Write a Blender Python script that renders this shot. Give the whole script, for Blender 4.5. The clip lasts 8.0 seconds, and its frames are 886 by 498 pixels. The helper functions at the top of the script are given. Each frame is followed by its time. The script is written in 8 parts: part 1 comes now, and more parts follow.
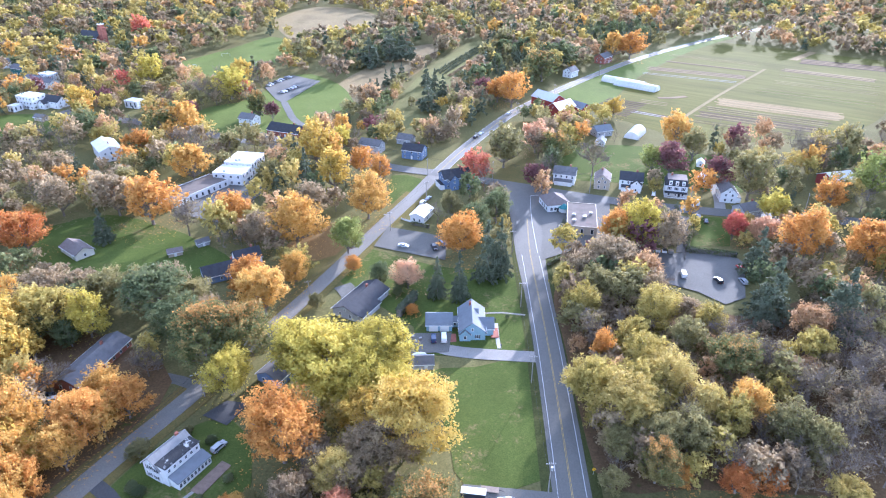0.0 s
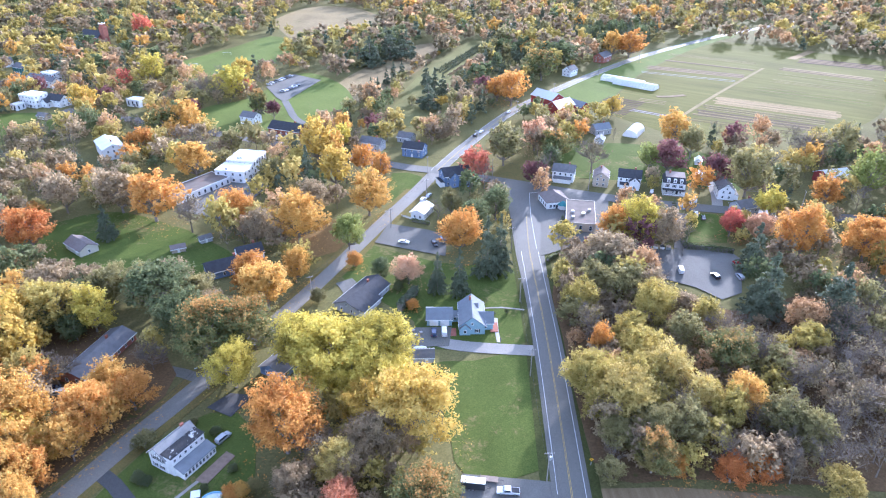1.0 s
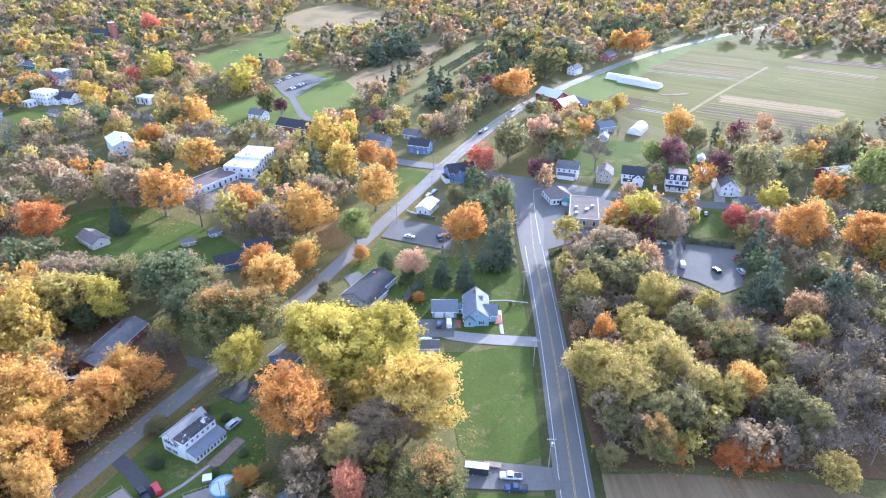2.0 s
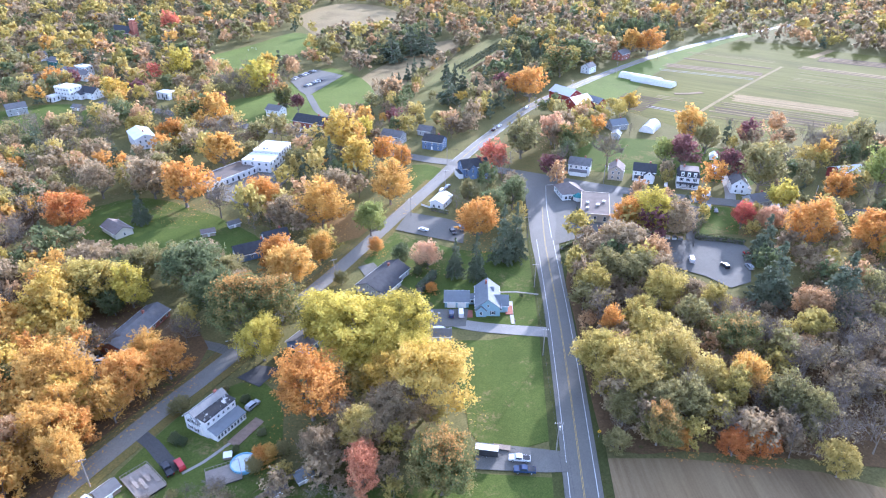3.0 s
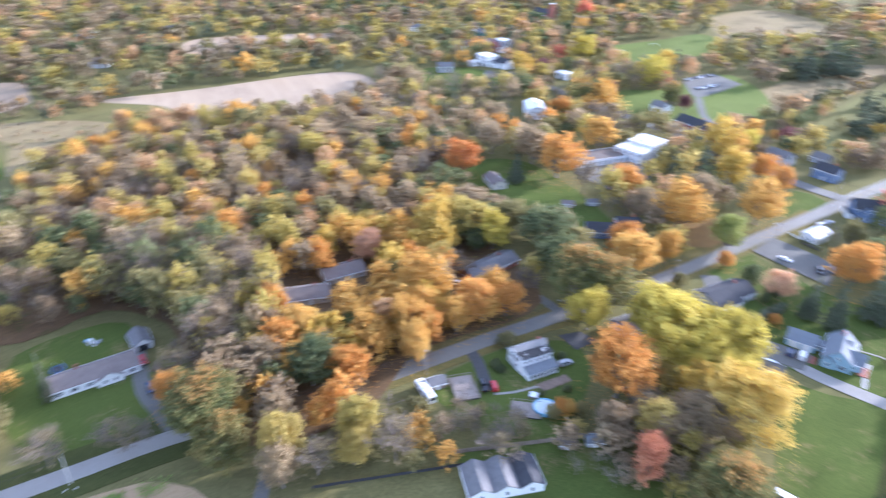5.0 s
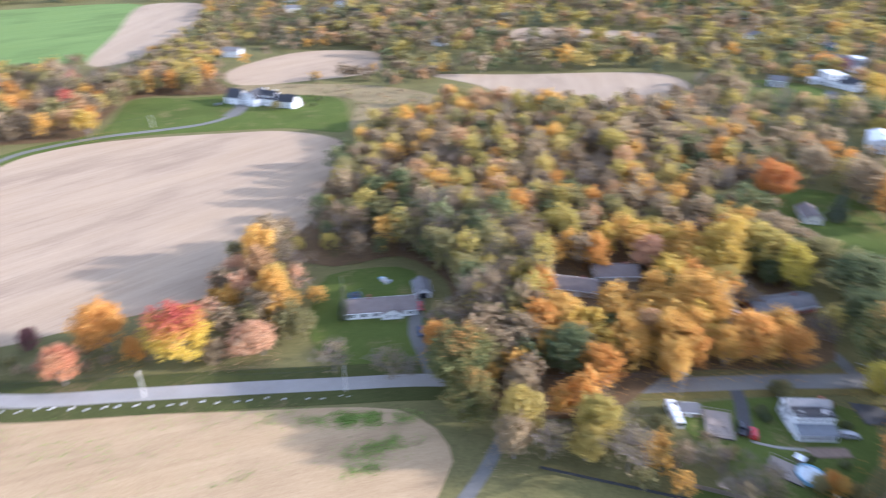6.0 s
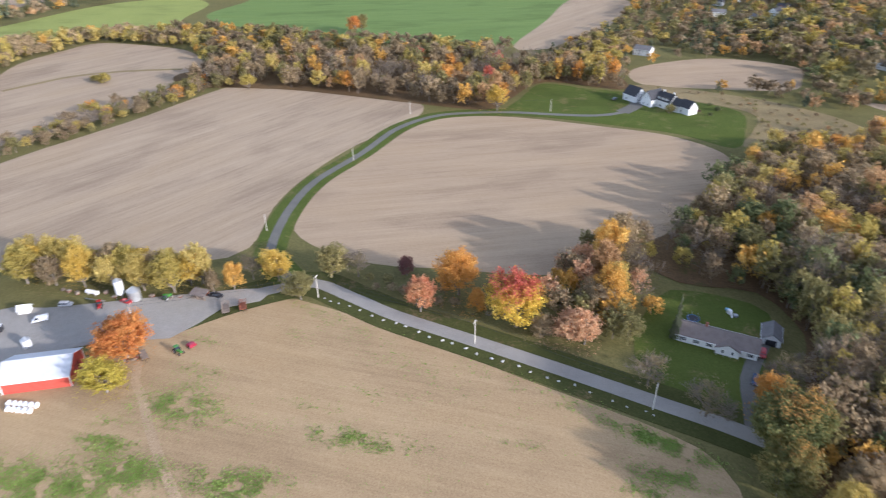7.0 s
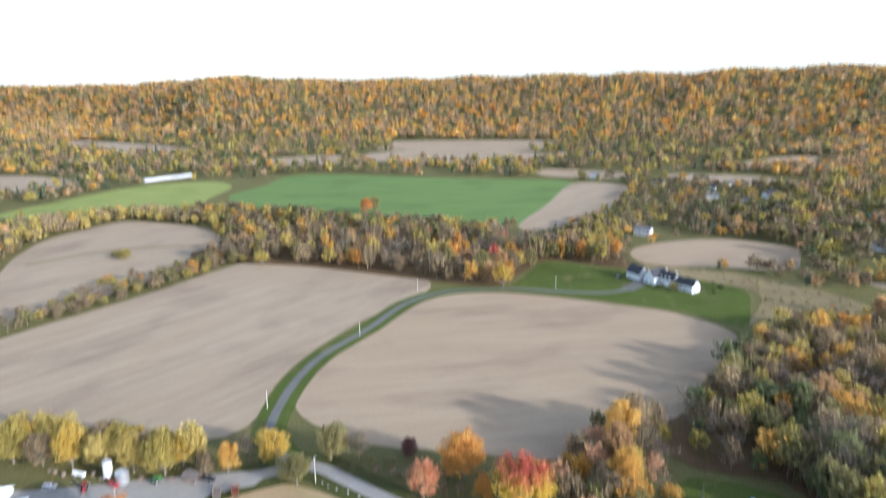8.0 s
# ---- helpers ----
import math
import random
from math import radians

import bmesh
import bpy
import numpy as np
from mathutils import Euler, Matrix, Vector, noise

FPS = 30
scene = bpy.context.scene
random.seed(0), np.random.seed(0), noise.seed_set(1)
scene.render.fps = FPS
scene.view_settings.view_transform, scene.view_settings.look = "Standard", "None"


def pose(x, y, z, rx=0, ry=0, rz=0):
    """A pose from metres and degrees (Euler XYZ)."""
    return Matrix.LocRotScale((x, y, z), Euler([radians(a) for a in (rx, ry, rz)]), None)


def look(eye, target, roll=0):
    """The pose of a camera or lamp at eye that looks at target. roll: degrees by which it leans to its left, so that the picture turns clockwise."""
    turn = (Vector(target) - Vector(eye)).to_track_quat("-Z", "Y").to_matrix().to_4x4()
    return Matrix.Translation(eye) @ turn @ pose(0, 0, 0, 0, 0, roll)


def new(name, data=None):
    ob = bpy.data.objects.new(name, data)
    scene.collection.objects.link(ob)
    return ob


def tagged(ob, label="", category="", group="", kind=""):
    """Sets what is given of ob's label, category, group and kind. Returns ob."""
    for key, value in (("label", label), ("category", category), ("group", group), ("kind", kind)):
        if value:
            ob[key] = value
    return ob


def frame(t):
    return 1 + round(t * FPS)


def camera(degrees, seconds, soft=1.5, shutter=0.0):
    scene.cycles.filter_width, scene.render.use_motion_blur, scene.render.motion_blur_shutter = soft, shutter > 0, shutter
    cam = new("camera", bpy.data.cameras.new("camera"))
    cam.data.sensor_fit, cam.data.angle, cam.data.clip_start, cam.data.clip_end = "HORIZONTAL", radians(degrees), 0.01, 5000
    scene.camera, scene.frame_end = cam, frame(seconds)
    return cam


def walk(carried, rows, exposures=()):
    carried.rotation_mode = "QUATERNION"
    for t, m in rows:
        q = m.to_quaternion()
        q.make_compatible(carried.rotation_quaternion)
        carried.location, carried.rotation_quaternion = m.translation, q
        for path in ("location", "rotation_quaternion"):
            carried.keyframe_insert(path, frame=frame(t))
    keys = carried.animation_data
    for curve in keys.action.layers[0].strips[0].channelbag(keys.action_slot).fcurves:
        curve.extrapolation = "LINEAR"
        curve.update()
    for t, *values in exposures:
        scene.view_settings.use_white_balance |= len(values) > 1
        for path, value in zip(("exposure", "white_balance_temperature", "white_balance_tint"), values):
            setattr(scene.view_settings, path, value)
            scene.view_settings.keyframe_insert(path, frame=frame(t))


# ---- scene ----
PATH = [
    (0, (2.10, 35.49, 128.88), (2.10, 123.28, 81.01), -0.02),
    (0.5, (2.00, 34.12, 128.96), (2.04, 121.89, 81.05), -0.02),
    (1, (1.97, 32.16, 129.03), (1.99, 119.94, 81.12), -0.02),
    (1.5, (1.94, 29.95, 129.09), (1.89, 117.72, 81.17), -0.04),
    (3, (1.71, 21.02, 129.61), (-0.93, 108.66, 81.53), -0.05),
    (3.5, (1.28, 17.29, 129.77), (-2.42, 104.88, 81.65), -0.02),
    (3.7, (1.11, 15.71, 129.76), (-5.31, 103.13, 81.63), -0.02),
    (4, (0.87, 13.34, 129.75), (-11.94, 100.05, 81.60), -0.01),
    (4.2, (0.94, 11.84, 129.72), (-18.19, 97.33, 81.50), 0.01),
    (5.3, (0.90, 6.73, 129.90), (-58.39, 70.42, 80.63), 1.17),
    (5.5, (1.04, 5.92, 129.90), (-63.44, 64.19, 80.43), 1.04),
    (6, (2.01, 4.36, 129.79), (-74.59, 44.92, 79.92), 0.59),
    (6.5, (3.80, 4.15, 129.98), (-81.93, 16.56, 80.01), -0.29),
    (6.7, (3.90, 4.78, 130.04), (-82.73, 5.24, 80.11), -0.51),
    (6.9, (4.01, 5.42, 130.11), (-82.22, -3.19, 80.20), -0.73),
    (7, (4.07, 5.73, 130.14), (-81.86, -5.59, 80.25), -0.84),
    (7.1, (3.93, 5.90, 130.29), (-81.95, -6.17, 80.50), -0.86),
    (7.3, (3.66, 6.24, 130.59), (-82.30, -6.15, 81.01), -0.91),
    (7.5, (3.38, 6.57, 130.90), (-82.66, -5.98, 81.52), -0.96),
    (7.6, (3.30, 6.57, 131.05), (-85.33, -6.36, 86.58), -0.89),
    (7.8, (3.14, 6.55, 131.34), (-89.81, -6.84, 96.97), -0.77),
    (7.9, (3.06, 6.55, 131.48), (-91.62, -6.93, 102.25), -0.70),
    (8, (2.97, 6.54, 131.63), (-92.83, -7.02, 106.36), -0.64),
]
cam = camera(69.1, 8.0, soft=1.1, shutter=0.6)
walk(cam, [(t, look(e, a, r)) for t, e, a, r in PATH], exposures=[(0.0, 2.68, 4880, 22), (4.2, 2.68, 4880, 22), (5.4, 2.54, 5100, 21), (6.2, 2.18, 5280, 21), (7.0, 1.61, 5550, 17), (7.5, 1.62, 5580, 18), (8.0, 1.69, 5300, 11)])

# world and sun: a low autumn sun ahead of the first view
SUN_AZ, SUN_EL = 27.5, 16.5
world = bpy.data.worlds.new("world")
scene.world = world
world.use_nodes = True
wn = world.node_tree
sky = wn.nodes.new("ShaderNodeTexSky")
sky.sky_type, sky.sun_disc = "NISHITA", False
sky.sun_elevation, sky.sun_rotation = radians(SUN_EL), radians(SUN_AZ)
sky.air_density, sky.dust_density = 1.0, 1.0
bg = wn.nodes["Background"]
bg.inputs["Strength"].default_value = 0.118
haze = wn.nodes.new("ShaderNodeHueSaturation")
haze.inputs["Saturation"].default_value = 0.55
wn.links.new(sky.outputs[0], haze.inputs["Color"])
wn.links.new(haze.outputs[0], bg.inputs["Color"])
sun_data = bpy.data.lights.new("sun", "SUN")
sun_data.energy, sun_data.angle, sun_data.color = 2.15, radians(1.2), (1.0, 0.89, 0.75)
sun = new("sun", sun_data)
sun.matrix_world = look((0, 0, 300), (-300 * math.sin(radians(SUN_AZ)), -300 * math.cos(radians(SUN_AZ)), 300 - 300 * math.tan(radians(SUN_EL))))


# ---- materials ----
def nodes_of(name, rough=0.8, spec=0.3, metal=0.0):
    m = bpy.data.materials.new(name)
    m.use_nodes = True
    nt = m.node_tree
    b = nt.nodes["Principled BSDF"]
    b.inputs["Roughness"].default_value = rough
    b.inputs["Specular IOR Level"].default_value = spec
    b.inputs["Metallic"].default_value = metal
    return m, nt, b


def ramp_node(nt, src, cols):
    r = nt.nodes.new("ShaderNodeValToRGB")
    e = r.color_ramp.elements
    while len(e) < len(cols):
        e.new(0.5)
    for k, (p, c) in enumerate(cols):
        e[k].position, e[k].color = p, (*c, 1)
    nt.links.new(src, r.inputs[0])
    return r.outputs[0]


def noise_node(nt, scale, detail=4.0, stretch=(1, 1, 1), turn=0.0, rough=0.55):
    g = nt.nodes.new("ShaderNodeNewGeometry")
    mp = nt.nodes.new("ShaderNodeMapping")
    mp.vector_type = "TEXTURE"
    mp.inputs["Scale"].default_value = tuple(1 / c for c in stretch)
    mp.inputs["Rotation"].default_value = (0, 0, radians(turn))
    n = nt.nodes.new("ShaderNodeTexNoise")
    n.inputs["Scale"].default_value, n.inputs["Detail"].default_value, n.inputs["Roughness"].default_value = scale, detail, rough
    nt.links.new(g.outputs["Position"], mp.inputs[0])
    nt.links.new(mp.outputs[0], n.inputs["Vector"])
    return n.outputs["Fac"]


def blend(nt, fac, a, b, mode="MIX"):
    x = nt.nodes.new("ShaderNodeMix")
    x.data_type, x.blend_type = "RGBA", mode
    for sock, v in ((x.inputs[0], fac), (x.inputs[6], a), (x.inputs[7], b)):
        if isinstance(v, (int, float)):
            sock.default_value = v
        elif isinstance(v, tuple):
            sock.default_value = (*v, 1)
        else:
            nt.links.new(v, sock)
    return x.outputs[2]


def bump_node(nt, b, h, strength, dist):
    bp = nt.nodes.new("ShaderNodeBump")
    bp.inputs["Strength"].default_value, bp.inputs["Distance"].default_value = strength, dist
    nt.links.new(h, bp.inputs["Height"])
    nt.links.new(bp.outputs[0], b.inputs["Normal"])


def paint(name, col, rough=0.6, var=0.12, scale=0.8, spec=0.3, metal=0.0, per_object=0.0):
    """Painted or plain surface with soft dirt at two sizes."""
    m, nt, b = nodes_of(name, rough, spec, metal)
    dark = tuple(c * (1 - 2.2 * var) for c in col)
    light = tuple(min(1, c * (1 + var)) for c in col)
    a = ramp_node(nt, noise_node(nt, scale, 5), [(0.3, dark), (0.55, col), (0.8, light)])
    f = noise_node(nt, scale * 9, 3)
    out = blend(nt, 0.25, a, ramp_node(nt, f, [(0.3, dark), (0.7, light)]))
    if per_object:
        oi = nt.nodes.new("ShaderNodeObjectInfo")
        out = blend(nt, per_object, out, ramp_node(nt, oi.outputs["Random"], [(0, dark), (1, light)]))
    nt.links.new(out, b.inputs["Base Color"])
    bump_node(nt, b, f, 0.15, 0.02)
    return m


def ribbed(name, col, rough, pitch, turn=0.0, metal=0.0, depth=0.04, var=0.15):
    """Boards, shingle courses or metal ribs along the object's own axes."""
    m, nt, b = nodes_of(name, rough, 0.2, metal)
    tc = nt.nodes.new("ShaderNodeTexCoord")
    mp = nt.nodes.new("ShaderNodeMapping")
    mp.inputs["Rotation"].default_value = (0, radians(turn), 0)
    w = nt.nodes.new("ShaderNodeTexWave")
    w.wave_type, w.bands_direction, w.wave_profile = "BANDS", "X", "SAW"
    w.inputs["Scale"].default_value = 0.314 / pitch
    w.inputs["Distortion"].default_value = 0.0
    nt.links.new(tc.outputs["Object"], mp.inputs[0])
    nt.links.new(mp.outputs[0], w.inputs["Vector"])
    dark = tuple(c * (1 - 2 * var) for c in col)
    light = tuple(min(1, c * (1 + var)) for c in col)
    base = ramp_node(nt, noise_node(nt, 0.7, 5), [(0.3, dark), (0.55, col), (0.8, light)])
    grain = ramp_node(nt, noise_node(nt, 7.0, 3), [(0.35, dark), (0.65, light)])
    nt.links.new(blend(nt, 0.35, base, grain), b.inputs["Base Color"])
    bump_node(nt, b, w.outputs["Fac"], 0.6, depth)
    return m


def leaf(name, cols, through_light=0.43):
    """Foliage: hue varies from tree to tree, clump to clump and leaf to leaf."""
    m, nt, b = nodes_of(name, 0.75, 0.2)
    g = nt.nodes.new("ShaderNodeNewGeometry")
    oi = nt.nodes.new("ShaderNodeObjectInfo")
    clump = noise_node(nt, 0.16, 3)
    add = nt.nodes.new("ShaderNodeMath")
    add.operation = "MULTIPLY_ADD"
    nt.links.new(g.outputs["Random Per Island"], add.inputs[0])
    add.inputs[1].default_value = 0.24
    nt.links.new(clump, add.inputs[2])
    add2 = nt.nodes.new("ShaderNodeMath")
    add2.operation = "MULTIPLY_ADD"
    nt.links.new(oi.outputs["Random"], add2.inputs[0])
    add2.inputs[1].default_value = 0.22
    nt.links.new(add.outputs[0], add2.inputs[2])
    k = len(cols) - 1
    out = ramp_node(nt, add2.outputs[0], [(0.38 + 0.60 * i / k, c) for i, c in enumerate(cols)])
    nt.links.new(out, b.inputs["Base Color"])
    tr = nt.nodes.new("ShaderNodeBsdfTranslucent")
    nt.links.new(out, tr.inputs["Color"])
    mix = nt.nodes.new("ShaderNodeMixShader")
    mix.inputs[0].default_value = through_light
    nt.links.new(b.outputs[0], mix.inputs[1])
    nt.links.new(tr.outputs[0], mix.inputs[2])
    nt.links.new(mix.outputs[0], nt.nodes["Material Output"].inputs["Surface"])
    return m


def two_tone(name, cols, upper, lo):
    """Foliage that has turned at the top of the crown first; lo: how high the change begins, as a share."""
    m = leaf(name, cols)
    nt = m.node_tree
    tc = nt.nodes.new("ShaderNodeTexCoord")
    sep = nt.nodes.new("ShaderNodeSeparateXYZ")
    nt.links.new(tc.outputs["Object"], sep.inputs[0])
    src = sep.outputs["Z"]
    for k, f in ((5.0, nt.nodes.new("ShaderNodeNewGeometry").outputs["Random Per Island"]), (7.0, noise_node(nt, 0.35, 3))):
        ma = nt.nodes.new("ShaderNodeMath")
        ma.operation = "MULTIPLY_ADD"
        ma.inputs[1].default_value = k
        nt.links.new(f, ma.inputs[0])
        nt.links.new(src, ma.inputs[2])
        src = ma.outputs[0]
    mc = nt.nodes.new("ShaderNodeMath")
    mc.operation = "MULTIPLY"
    mc.inputs[1].default_value = 1 / 25
    nt.links.new(src, mc.inputs[0])
    old = nt.nodes["Principled BSDF"].inputs["Base Color"].links[0].from_socket
    top = ramp_node(nt, noise_node(nt, 0.5, 3), [(0.35, upper[0]), (0.65, upper[1])])
    out = blend(nt, ramp_node(nt, mc.outputs[0], [(lo, (0, 0, 0)), (lo + 0.14, (1, 1, 1))]), old, top)
    nt.links.new(out, nt.nodes["Principled BSDF"].inputs["Base Color"])
    nt.links.new(out, nt.nodes["Translucent BSDF"].inputs["Color"])
    return m


LEAF = {
    "rt": two_tone("leaf_rose_over_yellow", [(0.44, 0.30, 0.055), (0.66, 0.48, 0.07), (0.72, 0.56, 0.11)], [(0.42, 0.09, 0.075), (0.60, 0.17, 0.11)], 0.71),
    "yg": leaf("leaf_yellow_green", [(0.29, 0.24, 0.05), (0.51, 0.42, 0.07), (0.63, 0.52, 0.11)]),
    "ye": leaf("leaf_yellow", [(0.32, 0.228, 0.048), (0.55, 0.378, 0.068), (0.63, 0.47, 0.125)]),
    "or": leaf("leaf_orange", [(0.35, 0.17, 0.048), (0.58, 0.288, 0.066), (0.67, 0.39, 0.105)]),
    "oy": leaf("leaf_amber", [(0.365, 0.218, 0.06), (0.60, 0.352, 0.08), (0.68, 0.46, 0.13)]),
    "pe": leaf("leaf_peach", [(0.394, 0.244, 0.151), (0.626, 0.371, 0.209), (0.696, 0.487, 0.290)]),
    "go": two_tone("leaf_green_turning", [(0.10, 0.12, 0.05), (0.165, 0.175, 0.06), (0.30, 0.235, 0.08)], [(0.38, 0.20, 0.065), (0.52, 0.30, 0.085)], 0.84),
    "dg": leaf("leaf_dark_green", [(0.085, 0.108, 0.05), (0.138, 0.16, 0.068), (0.21, 0.215, 0.09)]),
    "gr": leaf("leaf_green", [(0.17, 0.19, 0.055), (0.28, 0.30, 0.08), (0.38, 0.38, 0.11)]),
    "ol": leaf("leaf_olive", [(0.145, 0.134, 0.058), (0.245, 0.218, 0.086), (0.37, 0.31, 0.125)]),
    "tn": leaf("leaf_tan", [(0.21, 0.16, 0.098), (0.325, 0.245, 0.142), (0.43, 0.33, 0.185)]),
    "br": leaf("leaf_brown", [(0.165, 0.127, 0.08), (0.275, 0.203, 0.12), (0.37, 0.275, 0.155)]),
    "re": leaf("leaf_rust", [(0.32, 0.11, 0.04), (0.54, 0.21, 0.06), (0.60, 0.31, 0.09)]),
    "rd": leaf("leaf_red", [(0.34, 0.08, 0.06), (0.58, 0.16, 0.11), (0.62, 0.27, 0.13)]),
    "ma": leaf("leaf_maroon", [(0.12, 0.055, 0.06), (0.19, 0.085, 0.085), (0.27, 0.13, 0.11)]),
    "co": leaf("needle_green", [(0.078, 0.092, 0.054), (0.118, 0.134, 0.078), (0.165, 0.178, 0.105)], 0.2),
    "kh": leaf("leaf_soft_yellow", [(0.32, 0.25, 0.075), (0.48, 0.372, 0.105), (0.57, 0.46, 0.16)]),
    "yo": leaf("leaf_yellow_olive", [(0.22, 0.182, 0.055), (0.385, 0.31, 0.08), (0.52, 0.415, 0.115)]),
    # ap: orange softened so that distant trees carry haze in their leaf colour
    "ap": leaf("leaf_apricot", [(0.32, 0.20, 0.10), (0.48, 0.30, 0.145), (0.57, 0.39, 0.20)]),
    "sa": leaf("leaf_salmon", [(0.40, 0.165, 0.09), (0.58, 0.26, 0.14), (0.65, 0.38, 0.19)]),
    "wd": leaf("leaf_weed", [(0.16, 0.23, 0.05), (0.25, 0.34, 0.075), (0.34, 0.41, 0.11)]),
    "ba": leaf("leaf_withered", [(0.155, 0.126, 0.074), (0.218, 0.174, 0.096), (0.29, 0.23, 0.12)]),
}
BARK = paint("bark", (0.24, 0.205, 0.17), 0.9, 0.2, 1.5)
TWIG = paint("pale_bark", (0.195, 0.158, 0.122), 0.9, 0.15, 1.5)


def ground_mix(name, cols, fine, turn=0.0, stretch=(1, 1, 1), big=0.02, mid=0.15, bump=0.3, spots=None, rows=None, rough=0.95, spec=0.03):
    """Earth and turf: broad patches, streaks and grain; spots: colour and how much of the ground it takes."""
    m, nt, b = nodes_of(name, rough, spec)
    a = ramp_node(nt, noise_node(nt, big, 5, stretch, turn), [(0.32, cols[0]), (0.5, cols[1]), (0.68, cols[2])])
    c = ramp_node(nt, noise_node(nt, mid, 6, stretch, turn, 0.65), [(0.30, cols[0]), (0.5, cols[1]), (0.72, cols[2])])
    out = blend(nt, 0.5, a, c)
    f = noise_node(nt, fine, 4, (1, 1, 1), 0, 0.7)
    grain = noise_node(nt, fine * 0.35, 6, (1, 1, 1), 40, 0.75)
    out = blend(nt, 0.35, out, ramp_node(nt, grain, [(0.36, cols[0]), (0.5, cols[1]), (0.64, cols[2])]))
    out = blend(nt, 0.4, out, ramp_node(nt, f, [(0.34, tuple(c * 0.8 for c in cols[0])), (0.66, tuple(min(1, c * 1.15) for c in cols[2]))]))
    if rows:
        turn_r, amount = rows
        streak = ramp_node(nt, noise_node(nt, 0.16, 7, (1, 0.05, 1), turn_r, 0.72), [(0.36, cols[0]), (0.5, cols[1]), (0.62, cols[2])])
        furrow = ramp_node(nt, noise_node(nt, 0.9, 4, (1, 0.03, 1), turn_r, 0.6), [(0.36, cols[0]), (0.64, cols[2])])
        out = blend(nt, amount, out, streak)
        out = blend(nt, amount * 0.6, out, furrow)
    if spots:
        col, lo = spots
        s = ramp_node(nt, noise_node(nt, 0.05, 8, stretch, turn, 0.78), [(lo, (0, 0, 0)), (lo + 0.07, (1, 1, 1))])
        fl = ramp_node(nt, noise_node(nt, 0.9, 4, stretch, turn, 0.7), [(0.42, (0, 0, 0)), (0.58, (1, 1, 1))])
        s = blend(nt, 1.0, s, fl, "MULTIPLY")
        out = blend(nt, s, out, col)
    tone = ramp_node(nt, noise_node(nt, 0.028, 4, (1, 0.45, 1), turn, 0.6), [(0.34, (0.81, 0.80, 0.81)), (0.5, (1, 1, 1)), (0.68, (1.0, 0.985, 0.95))])
    out = blend(nt, 1.0, out, tone, "MULTIPLY")
    nt.links.new(out, b.inputs["Base Color"])
    bump_node(nt, b, f, bump, 0.15)
    return m


M_GROUND = ground_mix("rough_grass", [(0.095, 0.084, 0.034), (0.13, 0.125, 0.043), (0.21, 0.18, 0.078)], 1.2, big=0.012, mid=0.08)
M_LITTER = ground_mix("leaf_litter", [(0.075, 0.05, 0.03), (0.13, 0.085, 0.045), (0.20, 0.13, 0.06)], 1.6, spots=((0.07, 0.085, 0.025), 0.58))
M_LAWN = ground_mix("mown_lawn", [(0.050, 0.070, 0.017), (0.076, 0.104, 0.023), (0.125, 0.144, 0.035)], 2.5, mid=0.09, spots=((0.19, 0.15, 0.065), 0.54))
M_FALLEN = ground_mix("fallen_leaf_ground", [(0.13, 0.088, 0.035), (0.21, 0.13, 0.055), (0.30, 0.19, 0.075)], 2.2, mid=0.2, spots=((0.09, 0.10, 0.03), 0.55))
M_VERGE = ground_mix("rough_verge", [(0.040, 0.046, 0.016), (0.062, 0.072, 0.022), (0.105, 0.10, 0.036)], 2.5, mid=0.12, spots=((0.16, 0.12, 0.06), 0.55))
M_MEADGREEN = ground_mix("bright_pasture", [(0.20, 0.23, 0.065), (0.25, 0.285, 0.08), (0.30, 0.32, 0.10)], 1.2, mid=0.05)
M_LAWN_DRY = ground_mix("leaf_strewn_lawn", [(0.085, 0.085, 0.028), (0.13, 0.125, 0.04), (0.24, 0.16, 0.06)], 2.0, mid=0.12)
M_TILLED = ground_mix("harvested_field", [(0.239, 0.175, 0.116), (0.350, 0.267, 0.178), (0.460, 0.363, 0.250)], 1.5, turn=59, stretch=(1, 0.3, 1), mid=0.05, big=0.012, rows=(59, 0.36))
M_TILLED2 = ground_mix("harvested_field_pale", [(0.258, 0.184, 0.116), (0.359, 0.267, 0.174), (0.451, 0.345, 0.228)], 1.5, turn=17, stretch=(1, 0.3, 1), mid=0.05, big=0.01, rows=(17, 0.32))
M_STUBBLE = ground_mix("corn_stubble_field", [(0.25, 0.166, 0.088), (0.375, 0.262, 0.142), (0.475, 0.352, 0.20)], 1.8, turn=-9, stretch=(1, 0.6, 1), mid=0.13, big=0.03, spots=((0.15, 0.17, 0.05), 0.62), rows=(-9, 0.2))
M_CROP = ground_mix("winter_wheat", [(0.115, 0.175, 0.052), (0.145, 0.21, 0.064), (0.18, 0.245, 0.08)], 1.2, turn=14, stretch=(1, 0.12, 1), mid=0.04, rows=(14, 0.35))
M_PASTURE = ground_mix("pasture", [(0.085, 0.112, 0.028), (0.122, 0.152, 0.036), (0.165, 0.185, 0.055)], 1.2, mid=0.06, spots=((0.19, 0.165, 0.07), 0.6))
M_MARKET = ground_mix("vegetable_field", [(0.074, 0.074, 0.017), (0.116, 0.114, 0.026), (0.19, 0.165, 0.052)], 1.2, turn=53, stretch=(1, 0.08, 1), mid=0.09, big=0.03, rows=(53, 0.5))
M_ROWS = ground_mix("mown_stalk_rows", [(0.135, 0.094, 0.05), (0.20, 0.145, 0.078), (0.275, 0.205, 0.112)], 2.2, turn=4, stretch=(1, 0.1, 1), mid=0.4, rows=(4, 0.5))
